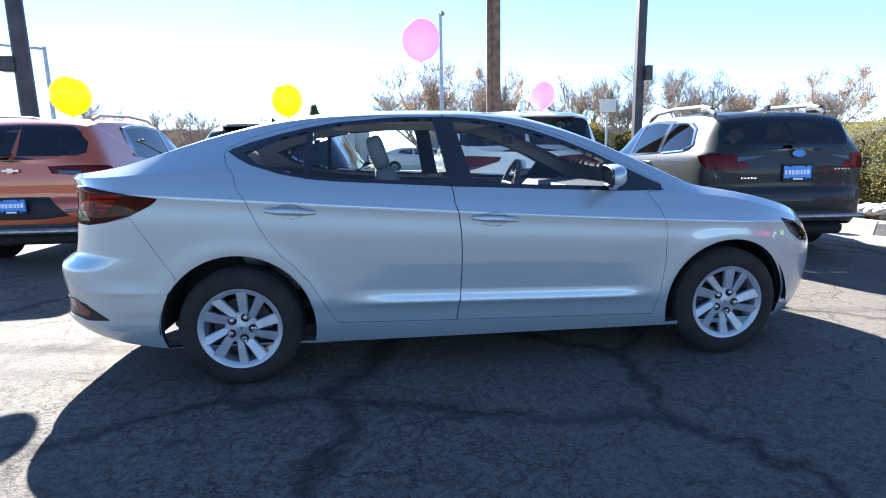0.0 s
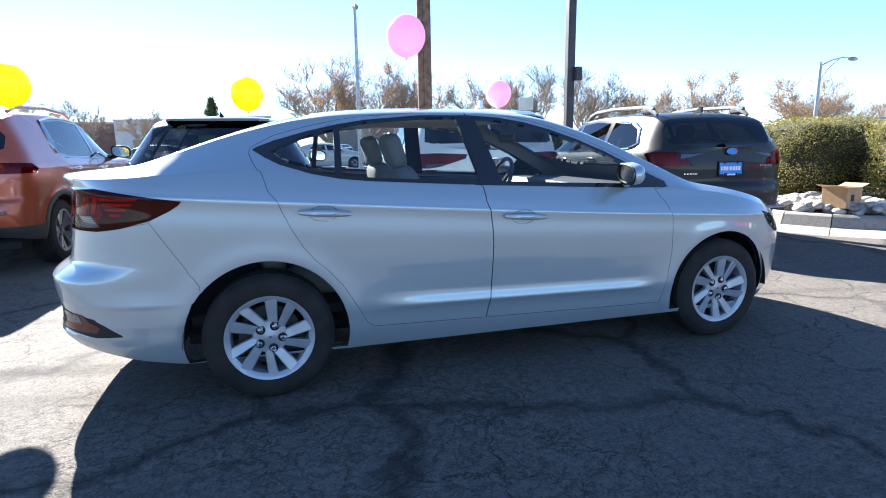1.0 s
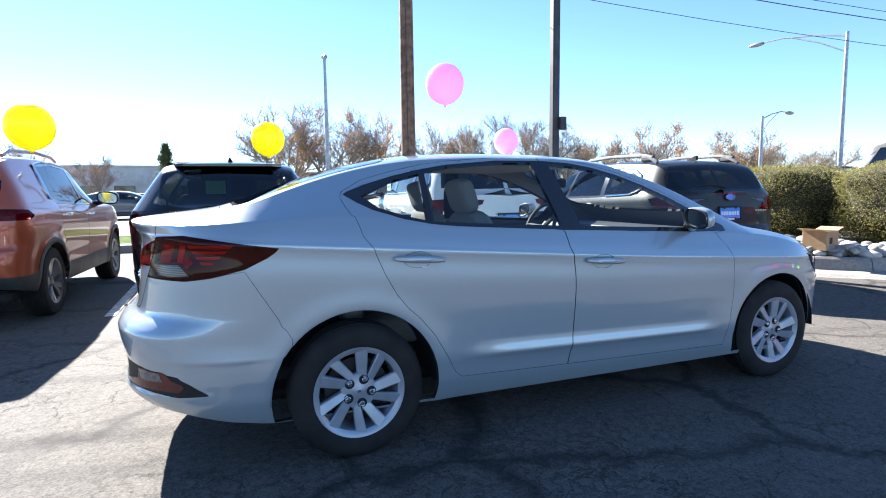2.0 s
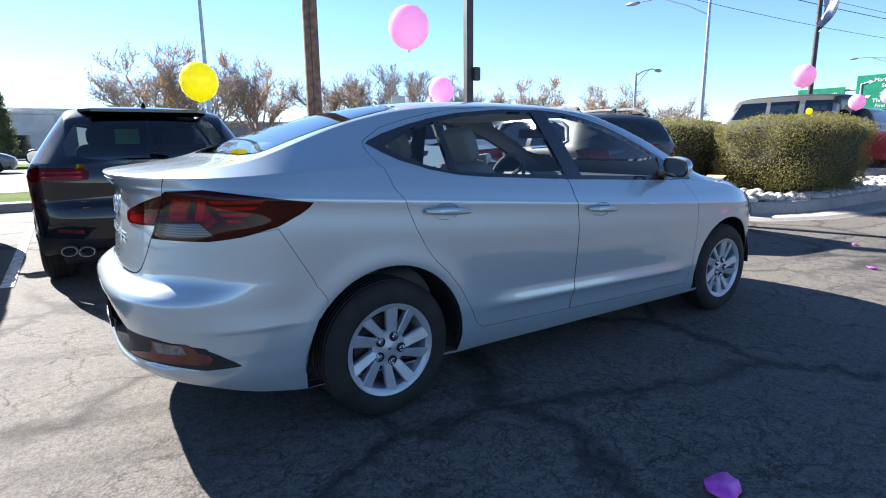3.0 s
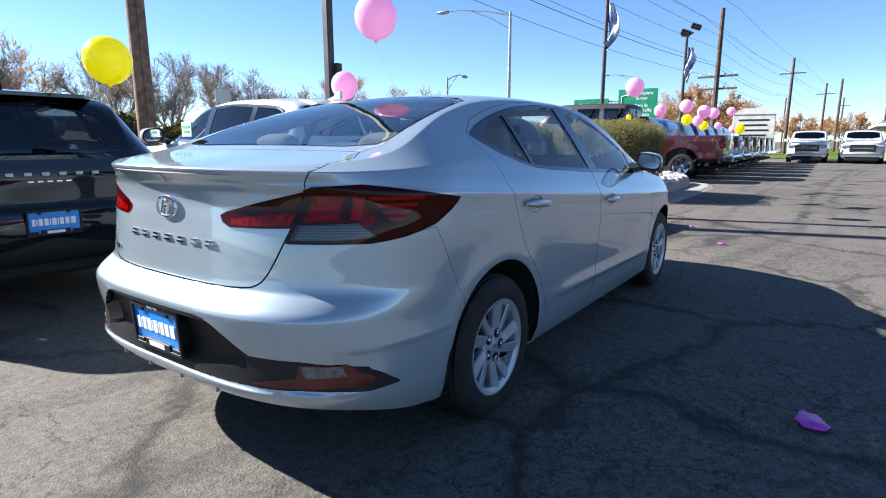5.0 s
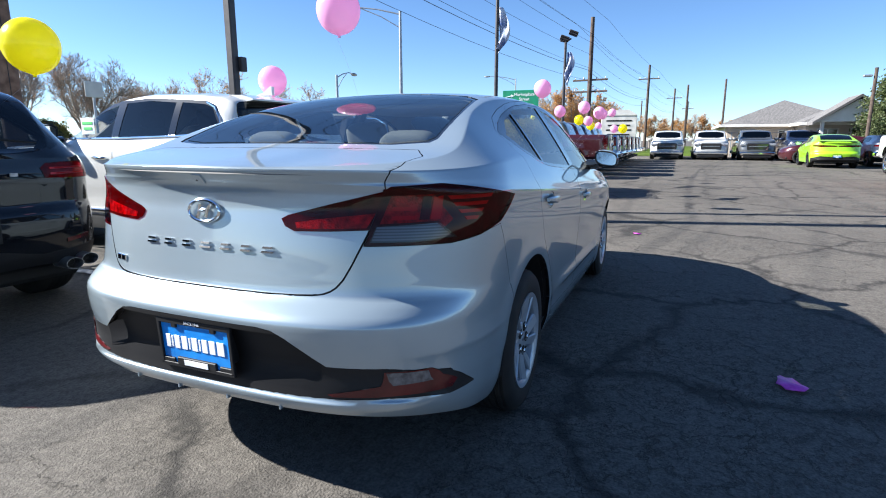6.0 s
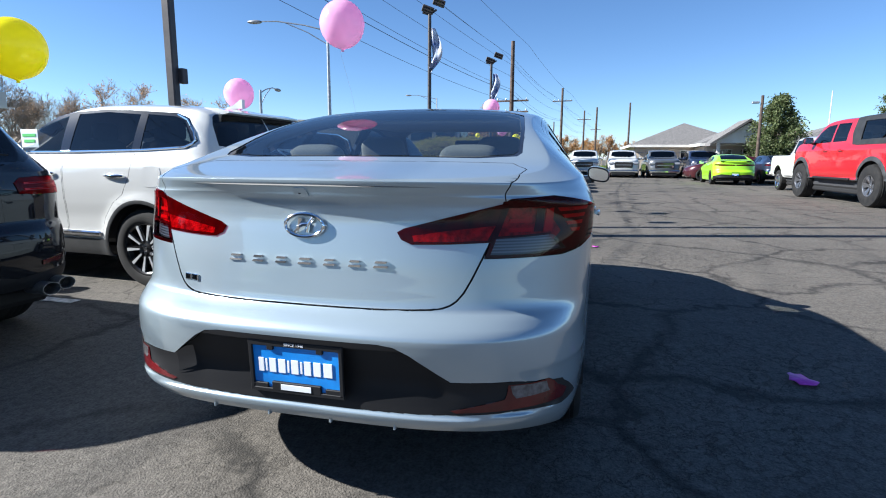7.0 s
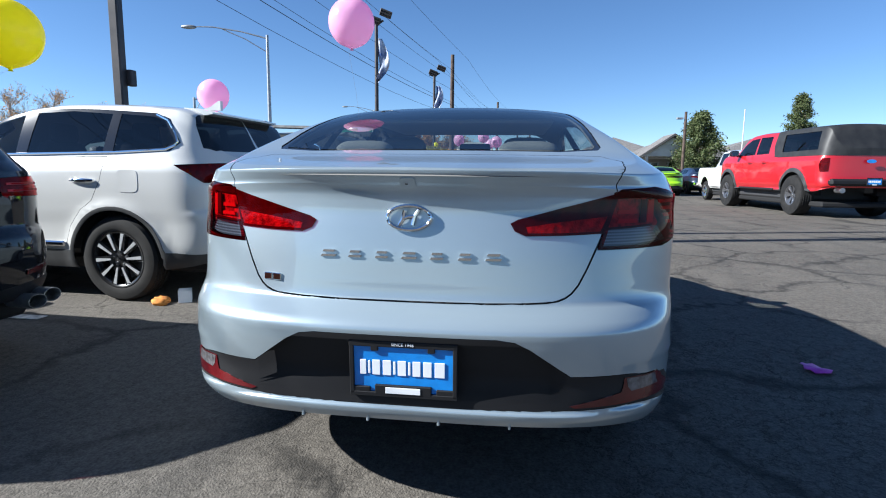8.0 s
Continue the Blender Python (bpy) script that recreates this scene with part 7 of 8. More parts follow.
def tree_meshes(seed, height, leaf, count, size, limbs=9):
    """A broad tree: short trunk, limbs that fan out to a rounded crown, three orders of finer twigs, sparse leaves."""
    rnd = random.Random(seed)
    mid, rx, rz = Vector((0, 0, height * 0.46)), height * 0.47, height * 0.54
    trunk, crown, tips = Geo(), Geo(), []

    def reach(p):
        d = p - mid
        return math.sqrt((d.x * d.x + d.y * d.y) / rx ** 2 + (d.z / (rz if d.z > 0 else rz * 0.75)) ** 2)

    def stroke(geo, p, d, length, r, bend, n, sides):
        pts, rs = [p], [r]
        for i in range(n):
            d = (d + Vector((rnd.gauss(0, bend), rnd.gauss(0, bend), rnd.gauss(0, bend * 0.6) + 0.06))).normalized()
            p = p + d * length / n
            pts.append(p)
            rs.append(max(r * (1 - 0.7 * (i + 1) / n), 0.010))
        geo.tube(pts, rs, sides, False)
        return pts, rs, d

    def fork(d, wide):
        side_d = Vector((rnd.gauss(0, 1), rnd.gauss(0, 1), rnd.gauss(0.35, 0.7))).normalized()
        return (d + side_d * wide).normalized()

    top, _, _ = stroke(trunk, Vector((0, 0, 0)), Vector((0, 0, 1)), height * 0.17, height * 0.022, 0.05, 3, 9)
    for k in range(limbs):
        a = 2 * math.pi * (k + rnd.uniform(-0.3, 0.3)) / limbs
        rise = rnd.uniform(0.30, 1.9)
        d1 = Vector((math.cos(a), math.sin(a), rise)).normalized()
        pts1, rs1, e1 = stroke(trunk, top[-1], d1, height * rnd.uniform(0.40, 0.52) * (1.0 if rise < 1.2 else 1.2), height * 0.012, 0.13, 6, 6)
        for _ in range(16):
            i = rnd.choice((2, 3, 4, 5, 5, 6, 6))
            pts2, rs2, e2 = stroke(crown, pts1[i], fork((pts1[i] - pts1[i - 1]).normalized(), 1.1), height * rnd.uniform(0.10, 0.19), rs1[i] * 0.6, 0.14, 4, 4)
            for _ in range(10):
                j = rnd.randint(1, 4)
                if reach(pts2[j]) > 0.97:
                    continue
                pts3, rs3, e3 = stroke(crown, pts2[j], fork((pts2[j] - pts2[j - 1]).normalized(), 1.0), height * rnd.uniform(0.05, 0.09), max(rs2[j] * 0.65, 0.012), 0.10, 2, 3)
                for _ in range(3):
                    pts4, _, _ = stroke(crown, pts3[rnd.randint(1, 2)], fork(e3, 0.9), height * rnd.uniform(0.025, 0.045), 0.011, 0.05, 1, 3)
                    tips += pts4
    pts = []
    while len(pts) < count:
        p = rnd.choice(tips)
        if noise.noise(p * (3.0 / height) + Vector((seed, 0, 0))) > rnd.uniform(-0.35, 0.35):
            pts.append(p + Vector((rnd.gauss(0, 0.07), rnd.gauss(0, 0.07), rnd.gauss(0, 0.07))))
    return trunk.mesh("trunk", BARK, 60, False), crown.mesh("branchwork", BARK, 0, False), leaves(pts, size, rnd).mesh("leaves", leaf, 0, False)


KINDS = [tree_meshes(3, 9.0, LEAF_ORANGE, 2700, 0.085), tree_meshes(8, 9.0, LEAF_RUST, 1700, 0.075), tree_meshes(14, 9.0, LEAF_RUST, 1200, 0.065, 8), tree_meshes(21, 9.0, LEAF_ORANGE, 8000, 0.12, 8)]


def tree(x, y, h, kind, turn, label, wide=1.0):
    wide *= 1.12
    m = pose(x, y, 0, 0, 0, turn) @ Matrix.Diagonal((h / 9 * wide, h / 9 * wide, h / 9 * 1.08, 1))
    t = thing("tree", m, label, "tree", "autumn trees")
    tr, br, lv = KINDS[kind]
    part("trunk", tr, BARK, t)
    part("branchwork", br, BARK, t, "bare fine branches")
    part("leaves", lv, LEAF_ORANGE, t, "sparse dry leaves")
    return t


for x, y, h, k, a, w in [(4.6, 42.2, 8.4, 0, 20, 1.0), (8.3, 43.0, 9.2, 1, 130, 0.95), (12.2, 43.5, 8.6, 0, 250, 0.8), (18.6, 41.6, 8.6, 1, 70, 0.9), (22.0, 41.0, 8.0, 2, 190, 0.9),
                         (29.8, 45.0, 8.6, 2, 10, 0.95), (33.0, 45.2, 8.2, 1, 100, 0.9), (37.6, 46.0, 8.2, 1, 300, 0.8), (42.4, 43.2, 8.5, 0, 45, 0.95), (52.0, 40.0, 8.0, 0, 160, 1.0), (57.5, 41.5, 7.4, 1, 15, 1.0),
                         (71.5, 44.6, 8.0, 1, 215, 1.0), (-21.7, 62, 6.6, 2, 33, 0.9), (-15.0, 50.5, 5.6, 2, 140, 0.8), (-11.0, 56, 5.2, 2, 260, 0.9), (-26, 56, 7.0, 2, 80, 0.9)]:
    tree(x, y, h, k, a, "bare autumn tree with thinning orange-brown leaves" if k < 2 else "bare grey autumn tree", w)
for x, y, h, k, a in [(66, 10.5, 7.6, 3, 0), (74, 13, 7.2, 3, 80), (82, 9, 6.8, 3, 160), (60, 14.5, 6.4, 3, 230), (95, 3.0, 5.4, 3, 40), (100, -3.6, 5.6, 3, 120), (104, -8, 4.8, 3, 200), (98, 7.5, 5.6, 3, 300), (88, -11, 4.8, 3, 20), (110, 0, 5.4, 3, 60)]:
    tree(x, y, h, k, a, "tree in dense orange autumn leaf")


def bush(name, m, half, n, size, leaf, label, seed, round_=3.2, top_noise=0.06):
    """A clipped or loose shrub: a solid core coloured dark for inner shade, under many small leaves."""
    rnd = random.Random(seed)
    t = thing(name, m, label, "hedge" if name == "hedge" else "shrub")
    hx, hy, hz = half
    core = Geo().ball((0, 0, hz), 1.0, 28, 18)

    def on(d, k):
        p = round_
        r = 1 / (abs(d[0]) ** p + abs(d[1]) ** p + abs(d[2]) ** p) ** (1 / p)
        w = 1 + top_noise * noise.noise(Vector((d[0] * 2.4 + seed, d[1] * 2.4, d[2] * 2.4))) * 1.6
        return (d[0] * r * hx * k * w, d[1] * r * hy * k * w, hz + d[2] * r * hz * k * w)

    # solid filler; its near-black olive paints the shade between the leaves
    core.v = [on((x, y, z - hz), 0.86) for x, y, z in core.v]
    part("shade_core", core.mesh("shade_core", mat("shaded_twigs", (0.035, 0.032, 0.014), 0.95)), BARK, t, "dark twigs inside")
    pts = []
    for _ in range(n):
        d = Vector((rnd.gauss(0, 1), rnd.gauss(0, 1), rnd.gauss(0, 1))).normalized()
        d = Vector([math.copysign(abs(c) ** 0.75, c) for c in d])
        pts.append(on(d, rnd.uniform(0.80, 1.0) + (rnd.random() < 0.05) * 0.04))
    ob = part("leaves", leaves(pts, size, rnd).mesh("leaves", leaf, 0, False), leaf, t, "small olive and bronze leaves")
    ob["kind"] = "stuff"
    return t


bush("hedge", pose(10.35, 2.08, 0.2), (1.5, 1.0, 0.73), 64000, 0.015, LEAF_HEDGE, "clipped olive hedge with bronze leaves on the rock bed", 5, 4.2)
bush("hedge", pose(9.7, 4.25, 0.2), (1.35, 1.0, 0.72), 36000, 0.018, LEAF_HEDGE, "clipped olive hedge behind the first one", 9, 4.0)
bush("hedge", pose(9.6, 6.9, 0.2), (1.3, 1.2, 0.71), 12000, 0.028, LEAF_HEDGE, "clipped olive hedge farther along the island", 12, 4.0)
bush("shrub", pose(16.3, 37.3, 0.0), (2.4, 1.8, 1.6), 5000, 0.10, LEAF_YELLOW, "loose yellow autumn shrub across the road", 15, 2.2, 0.25)
bush("shrub", pose(21.5, 37.8, 0.0), (2.2, 1.6, 1.3), 4000, 0.10, LEAF_YELLOW, "loose yellow autumn shrub across the road", 17, 2.2, 0.25)
bush("shrub", pose(36.0, -12.6, 0.0), (1.0, 1.0, 0.6), 1500, 0.06, LEAF_HEDGE, "low shrub by the house", 19, 2.4, 0.2)


def conifer(x, y, h, r, seed, label):
    rnd = random.Random(seed)
    t = thing("conifer", pose(x, y, 0), label, "tree", "conifers")
    part("trunk", Geo().tube([(0, 0, 0), (0, 0, h * 0.5), (0, 0, h * 0.96)], [0.16, 0.1, 0.02], 8), BARK, t)
    limbs, pts = Geo(), []
    for k in range(190):
        f = rnd.uniform(0.04, 0.97)
        reach = r * (1 - f) ** 0.62 * rnd.uniform(0.75, 1.12) * (1 if f > 0.12 else 0.85)
        a = rnd.uniform(0, 2 * math.pi)
        z = h * f
        e = Vector((math.cos(a) * reach, math.sin(a) * reach, z + reach * 0.25))
        limbs.tube([(0, 0, z), e], [0.03, 0.01], 4, False)
        for _ in range(80):
            q = rnd.uniform(0.3, 1.05)
            pts.append((e.x * q + rnd.gauss(0, 0.13), e.y * q + rnd.gauss(0, 0.13), z + reach * 0.25 * q + rnd.gauss(0, 0.13)))
    part("branchwork", limbs, BARK, t)
    part("needles", leaves(pts, 0.095, rnd).mesh("needles", LEAF_SPRUCE, 0, False), LEAF_SPRUCE, t, "dark green needles")


conifer(36.9, -12.5, 5.2, 2.3, 4, "broad dark green conifer by the house")
conifer(-5.8, 63.7, 6.8, 1.5, 6, "small dark spruce across the road")
conifer(50.5, -25.0, 8.2, 2.2, 7, "tall grey-green conifer behind the house")

# rounded stones round the hedge
STONE = mat("river_stone", (0.40, 0.37, 0.33), 0.8)
tn = STONE.node_tree
oi = tn.nodes.new("ShaderNodeObjectInfo")
rp = tn.nodes.new("ShaderNodeValToRGB")
rp.color_ramp.elements[0].color, rp.color_ramp.elements[1].color = (0.26, 0.24, 0.215, 1), (0.58, 0.54, 0.48, 1)
tn.links.new(oi.outputs["Random"], rp.inputs["Fac"])
tn.links.new(rp.outputs[0], bsdf(STONE).inputs["Base Color"])
mottle(STONE, 18, (0.25, 0.23, 0.21), (0.55, 0.52, 0.47), 0.3)
bump(STONE, 40, 0.3, 0.01)
STONE_REST = mat("mixed_river_stone", (0.40, 0.37, 0.33), 0.8)
ng = STONE_REST.node_tree
gr = ng.nodes.new("ShaderNodeNewGeometry")
rr2 = ng.nodes.new("ShaderNodeValToRGB")
rr2.color_ramp.elements[0].color, rr2.color_ramp.elements[1].color = (0.24, 0.22, 0.20, 1), (0.52, 0.48, 0.43, 1)
ng.links.new(gr.outputs["Random Per Island"], rr2.inputs["Fac"])
ng.links.new(rr2.outputs[0], bsdf(STONE_REST).inputs["Base Color"])
bump(STONE_REST, 40, 0.3, 0.01)
shapes = []
for k in range(7):
    rnd = random.Random(40 + k)
    g = Geo().ball((0, 0, 0), 1.0, 10, 7)
    g.v = [tuple(Vector(p) * (1 + 0.16 * noise.noise(Vector(p) * 1.3 + Vector((k * 7, 0, 0))))) for p in g.v]
    shapes.append(g.mesh("stone", STONE, 80))
bed = thing("rock_bed", pose(0, 0, 0), "bed of pale rounded river stones round the hedges", "stones")
rnd = random.Random(77)
BED = [(7.25, 3.4), (7.3, 2.6), (7.6, 2.05), (8.05, 1.62), (8.75, 1.32), (9.6, 1.22), (14.3, 1.25), (14.7, 1.6), (14.7, 2.0), (11.2, 2.1), (11.0, 1.5), (8.8, 1.5), (8.6, 3.4)]
made, rest = 0, Geo()
while made < 900:
    x, y = rnd.uniform(7.2, 14.7), rnd.uniform(1.18, 3.3)
    if not inside((x, y), BED):
        continue
    s = rnd.uniform(0.05, 0.105)
    rise = 0.12 * min(1.0, max(0.0, (y - 1.2) / 0.5)) * rnd.random()
    at = pose(x, y, 0.19 + s * 0.3 + rise, rnd.uniform(-15, 15), rnd.uniform(-15, 15), rnd.uniform(0, 360)) @ Matrix.Diagonal((s * 1.25, s * 0.9, s * 0.66, 1))
    if made < 290:
        part("stone", shapes[made % 7], STONE, bed, m=at)
    else:
        me = shapes[made % 7]
        rest.add([v.co for v in me.vertices], [tuple(p.vertices) for p in me.polygons], at)
    made += 1
tagged(part("stone_rest", rest.mesh("stone_rest", STONE_REST, 80, False), STONE_REST, bed), kind="stuff")

CARD = mat("cardboard", (0.42, 0.27, 0.15), 0.85)
mottle(CARD, 5, (0.36, 0.23, 0.12), (0.48, 0.32, 0.18))
cb = thing("cardboard_box", pose(7.75, 2.2, 0.29, 0, 0, 12), "open brown cardboard box lying on the stones", "box")
for c, s in (((0.0, -0.16, 0.14), (0.40, 0.006, 0.28)), ((0.0, 0.16, 0.14), (0.40, 0.006, 0.28)), ((-0.2, 0, 0.14), (0.006, 0.32, 0.28)), ((0.2, 0, 0.14), (0.006, 0.32, 0.28)), ((0, 0, 0.004), (0.4, 0.32, 0.006))):
    part("box_wall" if c[2] > 0.1 else "box_base", Geo().box(c, s, 0.002), CARD, cb)
for s in (1, -1):
    part("flap", Geo().box((0.10, 0, 0), (0.20, 0.31, 0.005), 0.001), CARD, cb, m=pose(0.2 * s, 0, 0.28, 0, -12, 0 if s > 0 else 180))
part("printed_bar", Geo().box((-0.06, -0.165, 0.14), (0.09, 0.004, 0.09), 0.001), BLACK_PLASTIC, cb, "dark printed square")

# ---- poles, lamps, wires ----
WOOD_POLE = mat("weathered_pole_wood", (0.17, 0.10, 0.065), 0.9)
mottle(WOOD_POLE, 7, (0.11, 0.065, 0.042), (0.23, 0.145, 0.095))
t = WOOD_POLE.node_tree
mp = node(WOOD_POLE, "ShaderNodeMapping")
mp.inputs["Scale"].default_value = (30, 30, 1.2)
t.links.new(coords(WOOD_POLE), mp.inputs["Vector"])
ng = node(WOOD_POLE, "ShaderNodeTexNoise", Scale=1.0, Detail=6)
t.links.new(mp.outputs[0], ng.inputs["Vector"])
bump(WOOD_POLE, 0, 0.7, 0.02, source=ng.outputs["Fac"])
DARK_METAL = mat("dark_painted_metal", (0.045, 0.042, 0.045), 0.5, 0.3)
mottle(DARK_METAL, 3, (0.035, 0.032, 0.035), (0.07, 0.062, 0.06))
GALV = mat("galvanised_metal", (0.36, 0.37, 0.38), 0.45, 0.7)
mottle(GALV, 8, (0.30, 0.31, 0.32), (0.44, 0.45, 0.46))
WIRE = mat("black_cable", (0.02, 0.02, 0.02), 0.6)

p = thing("utility_pole", pose(3.42, 8.55, 0), "thick weathered wooden utility pole", "pole", "utility poles")
part("pole", Geo().tube([(0, 0, 0), (0, 0, 5), (0, 0, 11)], [0.165, 0.15, 0.125], 18), WOOD_POLE, p)
part("ground_wire", Geo().tube([(-0.06, -0.155, 0.1), (-0.06, -0.14, 6), (-0.05, -0.125, 10)], 0.006, 5), WIRE, p)
part("crossarm", Geo().box((0, 0, 10.2), (0.1, 2.4, 0.12), 0.02), WOOD_POLE, p)

p = thing("light_pole", pose(5.38, 5.72, 0), "dark square steel light pole with a small box", "lamp post")
part("pole", Geo().box((0, 0, 4.6), (0.15, 0.15, 9.2), 0.02), DARK_METAL, p)
part("base_plate", Geo().box((0, 0, 0.03), (0.34, 0.34, 0.06), 0.01), DARK_METAL, p)
part("switch_box", Geo().box((0.11, -0.1, 2.47), (0.13, 0.11, 0.24), 0.012), DARK_METAL, p, "small dark box fixed to the pole")
part("lamp_head", Geo().box((0, -0.4, 9.2), (0.35, 0.7, 0.14), 0.03), DARK_METAL, p)

p = thing("traffic_signal_pole", pose(-6.9, 10.1, 0), "leaning-looking dark pole with a box and boom", "pole")
part("pole", Geo().tube([(0, 0, 0), (0, 0, 8)], [0.19, 0.15], 14), DARK_METAL, p)
part("control_box", Geo().box((-0.25, -0.05, 3.25), (0.35, 0.3, 0.32), 0.03), DARK_METAL, p)
p = thing("traffic_signal_pole", pose(-13.9, 24.6, 0), "thin grey pole with a boom across the road", "pole")
part("pole", Geo().tube([(0, 0, 0), (0.0, 0, 6.2)], [0.12, 0.08], 10), GALV, p)
part("boom", Geo().tube([(0, 0, 6.1), (-4.5, 0, 6.5), (-9, 0, 6.6)], [0.06, 0.05, 0.04], 8), GALV, p)
part("low_boom", Geo().tube([(0, 0, 2.6), (-6, 0, 2.7)], 0.05, 8), GALV, p)
part("signal_box", Geo().box((-0.1, -0.15, 2.3), (0.3, 0.25, 0.7), 0.03), DARK_METAL, p)


def street_lamp(x, y, h, arm, reach, label, group="street lamps"):
    p = thing("street_lamp", pose(x, y, 0, 0, 0, arm), label, "street lamp", group)
    part("pole", Geo().tube([(0, 0, 0), (0, 0, h * 0.6), (0, 0, h)], [0.1, 0.08, 0.06], 12), GALV, p)
    part("arm", Geo().tube([(0, 0, h - 0.15), (reach * 0.35, 0, h + 0.12), (reach * 0.75, 0, h + 0.3), (reach, 0, h + 0.3)], [0.035, 0.03, 0.028, 0.025], 8), GALV, p)
    part("strut", Geo().tube([(0, 0, h - 0.75), (reach * 0.3, 0, h - 0.2), (reach * 0.62, 0, h + 0.22)], 0.022, 6), GALV, p)
    part("lamp_head", Geo().ball((reach + 0.25, 0, h + 0.28), 1, 14, 8, (0.36, 0.14, 0.09)), GALV, p, "grey cobra lamp head")
    return p


street_lamp(3.8, 20.5, 6.9, 80, 1.0, "tall thin street lamp beside the road")
street_lamp(22.0, 11.0, 7.1, 100, 3.2, "grey street lamp with a long curved arm")
street_lamp(23.5, 15.6, 4.6, 10, 2.2, "grey street lamp with a rising arm")
street_lamp(60.0, 16.0, 8.0, 100, 3.0, "grey street lamp farther along the road")


def flag_lamp(x, y, h, seed, label):
    """A lot lamp: slim post, two tilted floodlights and a limp banner."""
    p = thing("flood_light_pole", pose(x, y, 0), label, "lamp post", "flood light poles")
    part("pole", Geo().tube([(0, 0, 0), (0, 0, h)], [0.075, 0.06], 12), DARK_METAL, p)
    part("bracket", Geo().tube([(0, -0.25, h + 0.05), (0, 0.0, h - 0.1), (0, 0.25, h - 0.02)], 0.04, 8), DARK_METAL, p)
    for s in (-1, 1):
        fl = part("flood_lamp", Geo().box((0.0, 0, 0), (0.1, 0.42, 0.24), 0.02), DARK_METAL, p, "flat dark floodlight", m=pose(-0.05, -0.2 * s - 0.15, h + 0.16 + 0.1 * s, 22, -14, 0))
        for r in range(2):
            for c in range(4):
                part("light_cell", Geo().box((-0.052, -0.15 + c * 0.1, -0.05 + r * 0.1), (0.006, 0.07, 0.06), 0.004), LENS_CLEAR, fl)
    rnd = random.Random(seed)
    g = Geo()
    n, k = 14, 7
    for i in range(n):
        f = i / (n - 1)
        for j in range(k):
            q = j / (k - 1)
            wob = 0.07 * math.sin(f * 9 + q * 7 + seed) * (0.3 + f)
            g.v.append((wob + 0.05 * math.sin(q * 9 + f * 4), -0.05 - q * (0.34 * math.sin(math.pi * min(1, 0.12 + f * 0.9)) + 0.06) + 0.05 * math.sin(f * 6 + seed), h - 0.55 - f * 1.35 - 0.16 * q * f))
    g.f = [(i * k + j, i * k + j + 1, (i + 1) * k + j + 1, (i + 1) * k + j) for i in range(n - 1) for j in range(k - 1)]
    me = g.mesh("banner", BANNER, 60)
    so = part("banner", me, BANNER, p, "limp blue and white banner")
    mod = so.modifiers.new("cloth", "SOLIDIFY")
    mod.thickness = 0.006


BANNER = mat("blue_white_banner", (0.05, 0.12, 0.35), 0.6)
mottle(BANNER, 2.2, (0.03, 0.08, 0.26), (0.70, 0.74, 0.80), 1.0, 3)
flag_lamp(16.9, 4.65, 6.2, 1, "slim dark flood light pole with a limp banner")
flag_lamp(24.6, 3.75, 5.75, 4, "slim dark flood light pole with a limp banner")


WOOD_DARK = mat("dark_pole_wood", (0.075, 0.05, 0.04), 0.9)
mottle(WOOD_DARK, 5, (0.05, 0.034, 0.027), (0.11, 0.078, 0.06))


def utility_pole(x, y, h, arms):
    p = thing("utility_pole", pose(x, y, 0, 0, 0, -8), "tall dark wooden utility pole with crossarms", "pole", "utility poles")
    part("pole", Geo().tube([(0, 0, 0), (0, 0, h)], [0.17, 0.12], 10), WOOD_DARK, p)
    for z in arms:
        part("crossarm", Geo().box((0.08, 0, z), (0.1, 2.2, 0.11), 0.02), WOOD_DARK, p)
        for yy in (-0.95, -0.4, 0.4, 0.95):
            part("insulator", Geo().lathe([(0.0005, 0), (0.035, 0), (0.045, 0.05), (0.03, 0.1), (0.0005, 0.11)], 8, pose(0.08, yy, z + 0.06, 90, 0, 0)), GALV, p)


LINE = [(34.2, 4.0), (62.0, 2.0), (92.0, -0.3), (124.0, -2.6)]
utility_pole(34.2, 4.0, 8.6, (4.2, 4.9))
for x, y in LINE[1:]:
    utility_pole(x, y, 9.0, (7.6,))
for x, y, h in [(75, -2.0, 8.0), (80, -6.5, 9.0), (118, 6, 9)]:
    p = thing("utility_pole", pose(x, y, 0), "plain tall wooden utility pole", "pole", "utility poles")
    part("pole", Geo().tube([(0, 0, 0), (0, 0, h)], [0.16, 0.12], 8), WOOD_DARK, p)
spans = [(-36.0, 14.5), (3.42, 8.55)] + LINE
for k, (dy, z0, z1) in enumerate([(-1.0, 10.3, 8.3), (1.0, 10.3, 8.3), (0.1, 9.4, 7.7), (-0.2, 8.6, 7.0), (0.2, 8.0, 6.5), (0.0, 7.0, 5.6), (0.15, 6.85, 5.5), (0.2, 6.2, 4.9)]):
    pts = []
    for i in range(len(spans) - 1):
        for f in np.linspace(0, 1, 13)[(0 if i == 0 else 1):]:
            x, y = spans[i][0] + (spans[i + 1][0] - spans[i][0]) * f, spans[i][1] + (spans[i + 1][1] - spans[i][1]) * f
            za = z0 if i <= 1 else z1
            zb = z0 if i == 0 else z1
            pts.append((x, y + dy, za + (zb - za) * f - 0.35 * 4 * f * (1 - f) * (0.8 + 0.1 * k)))
    w = tagged(part("power_line", Geo().tube(pts, 0.008 if k != 6 else 0.012, 5), WIRE), "black overhead power line strung between poles", "cable", "power lines")

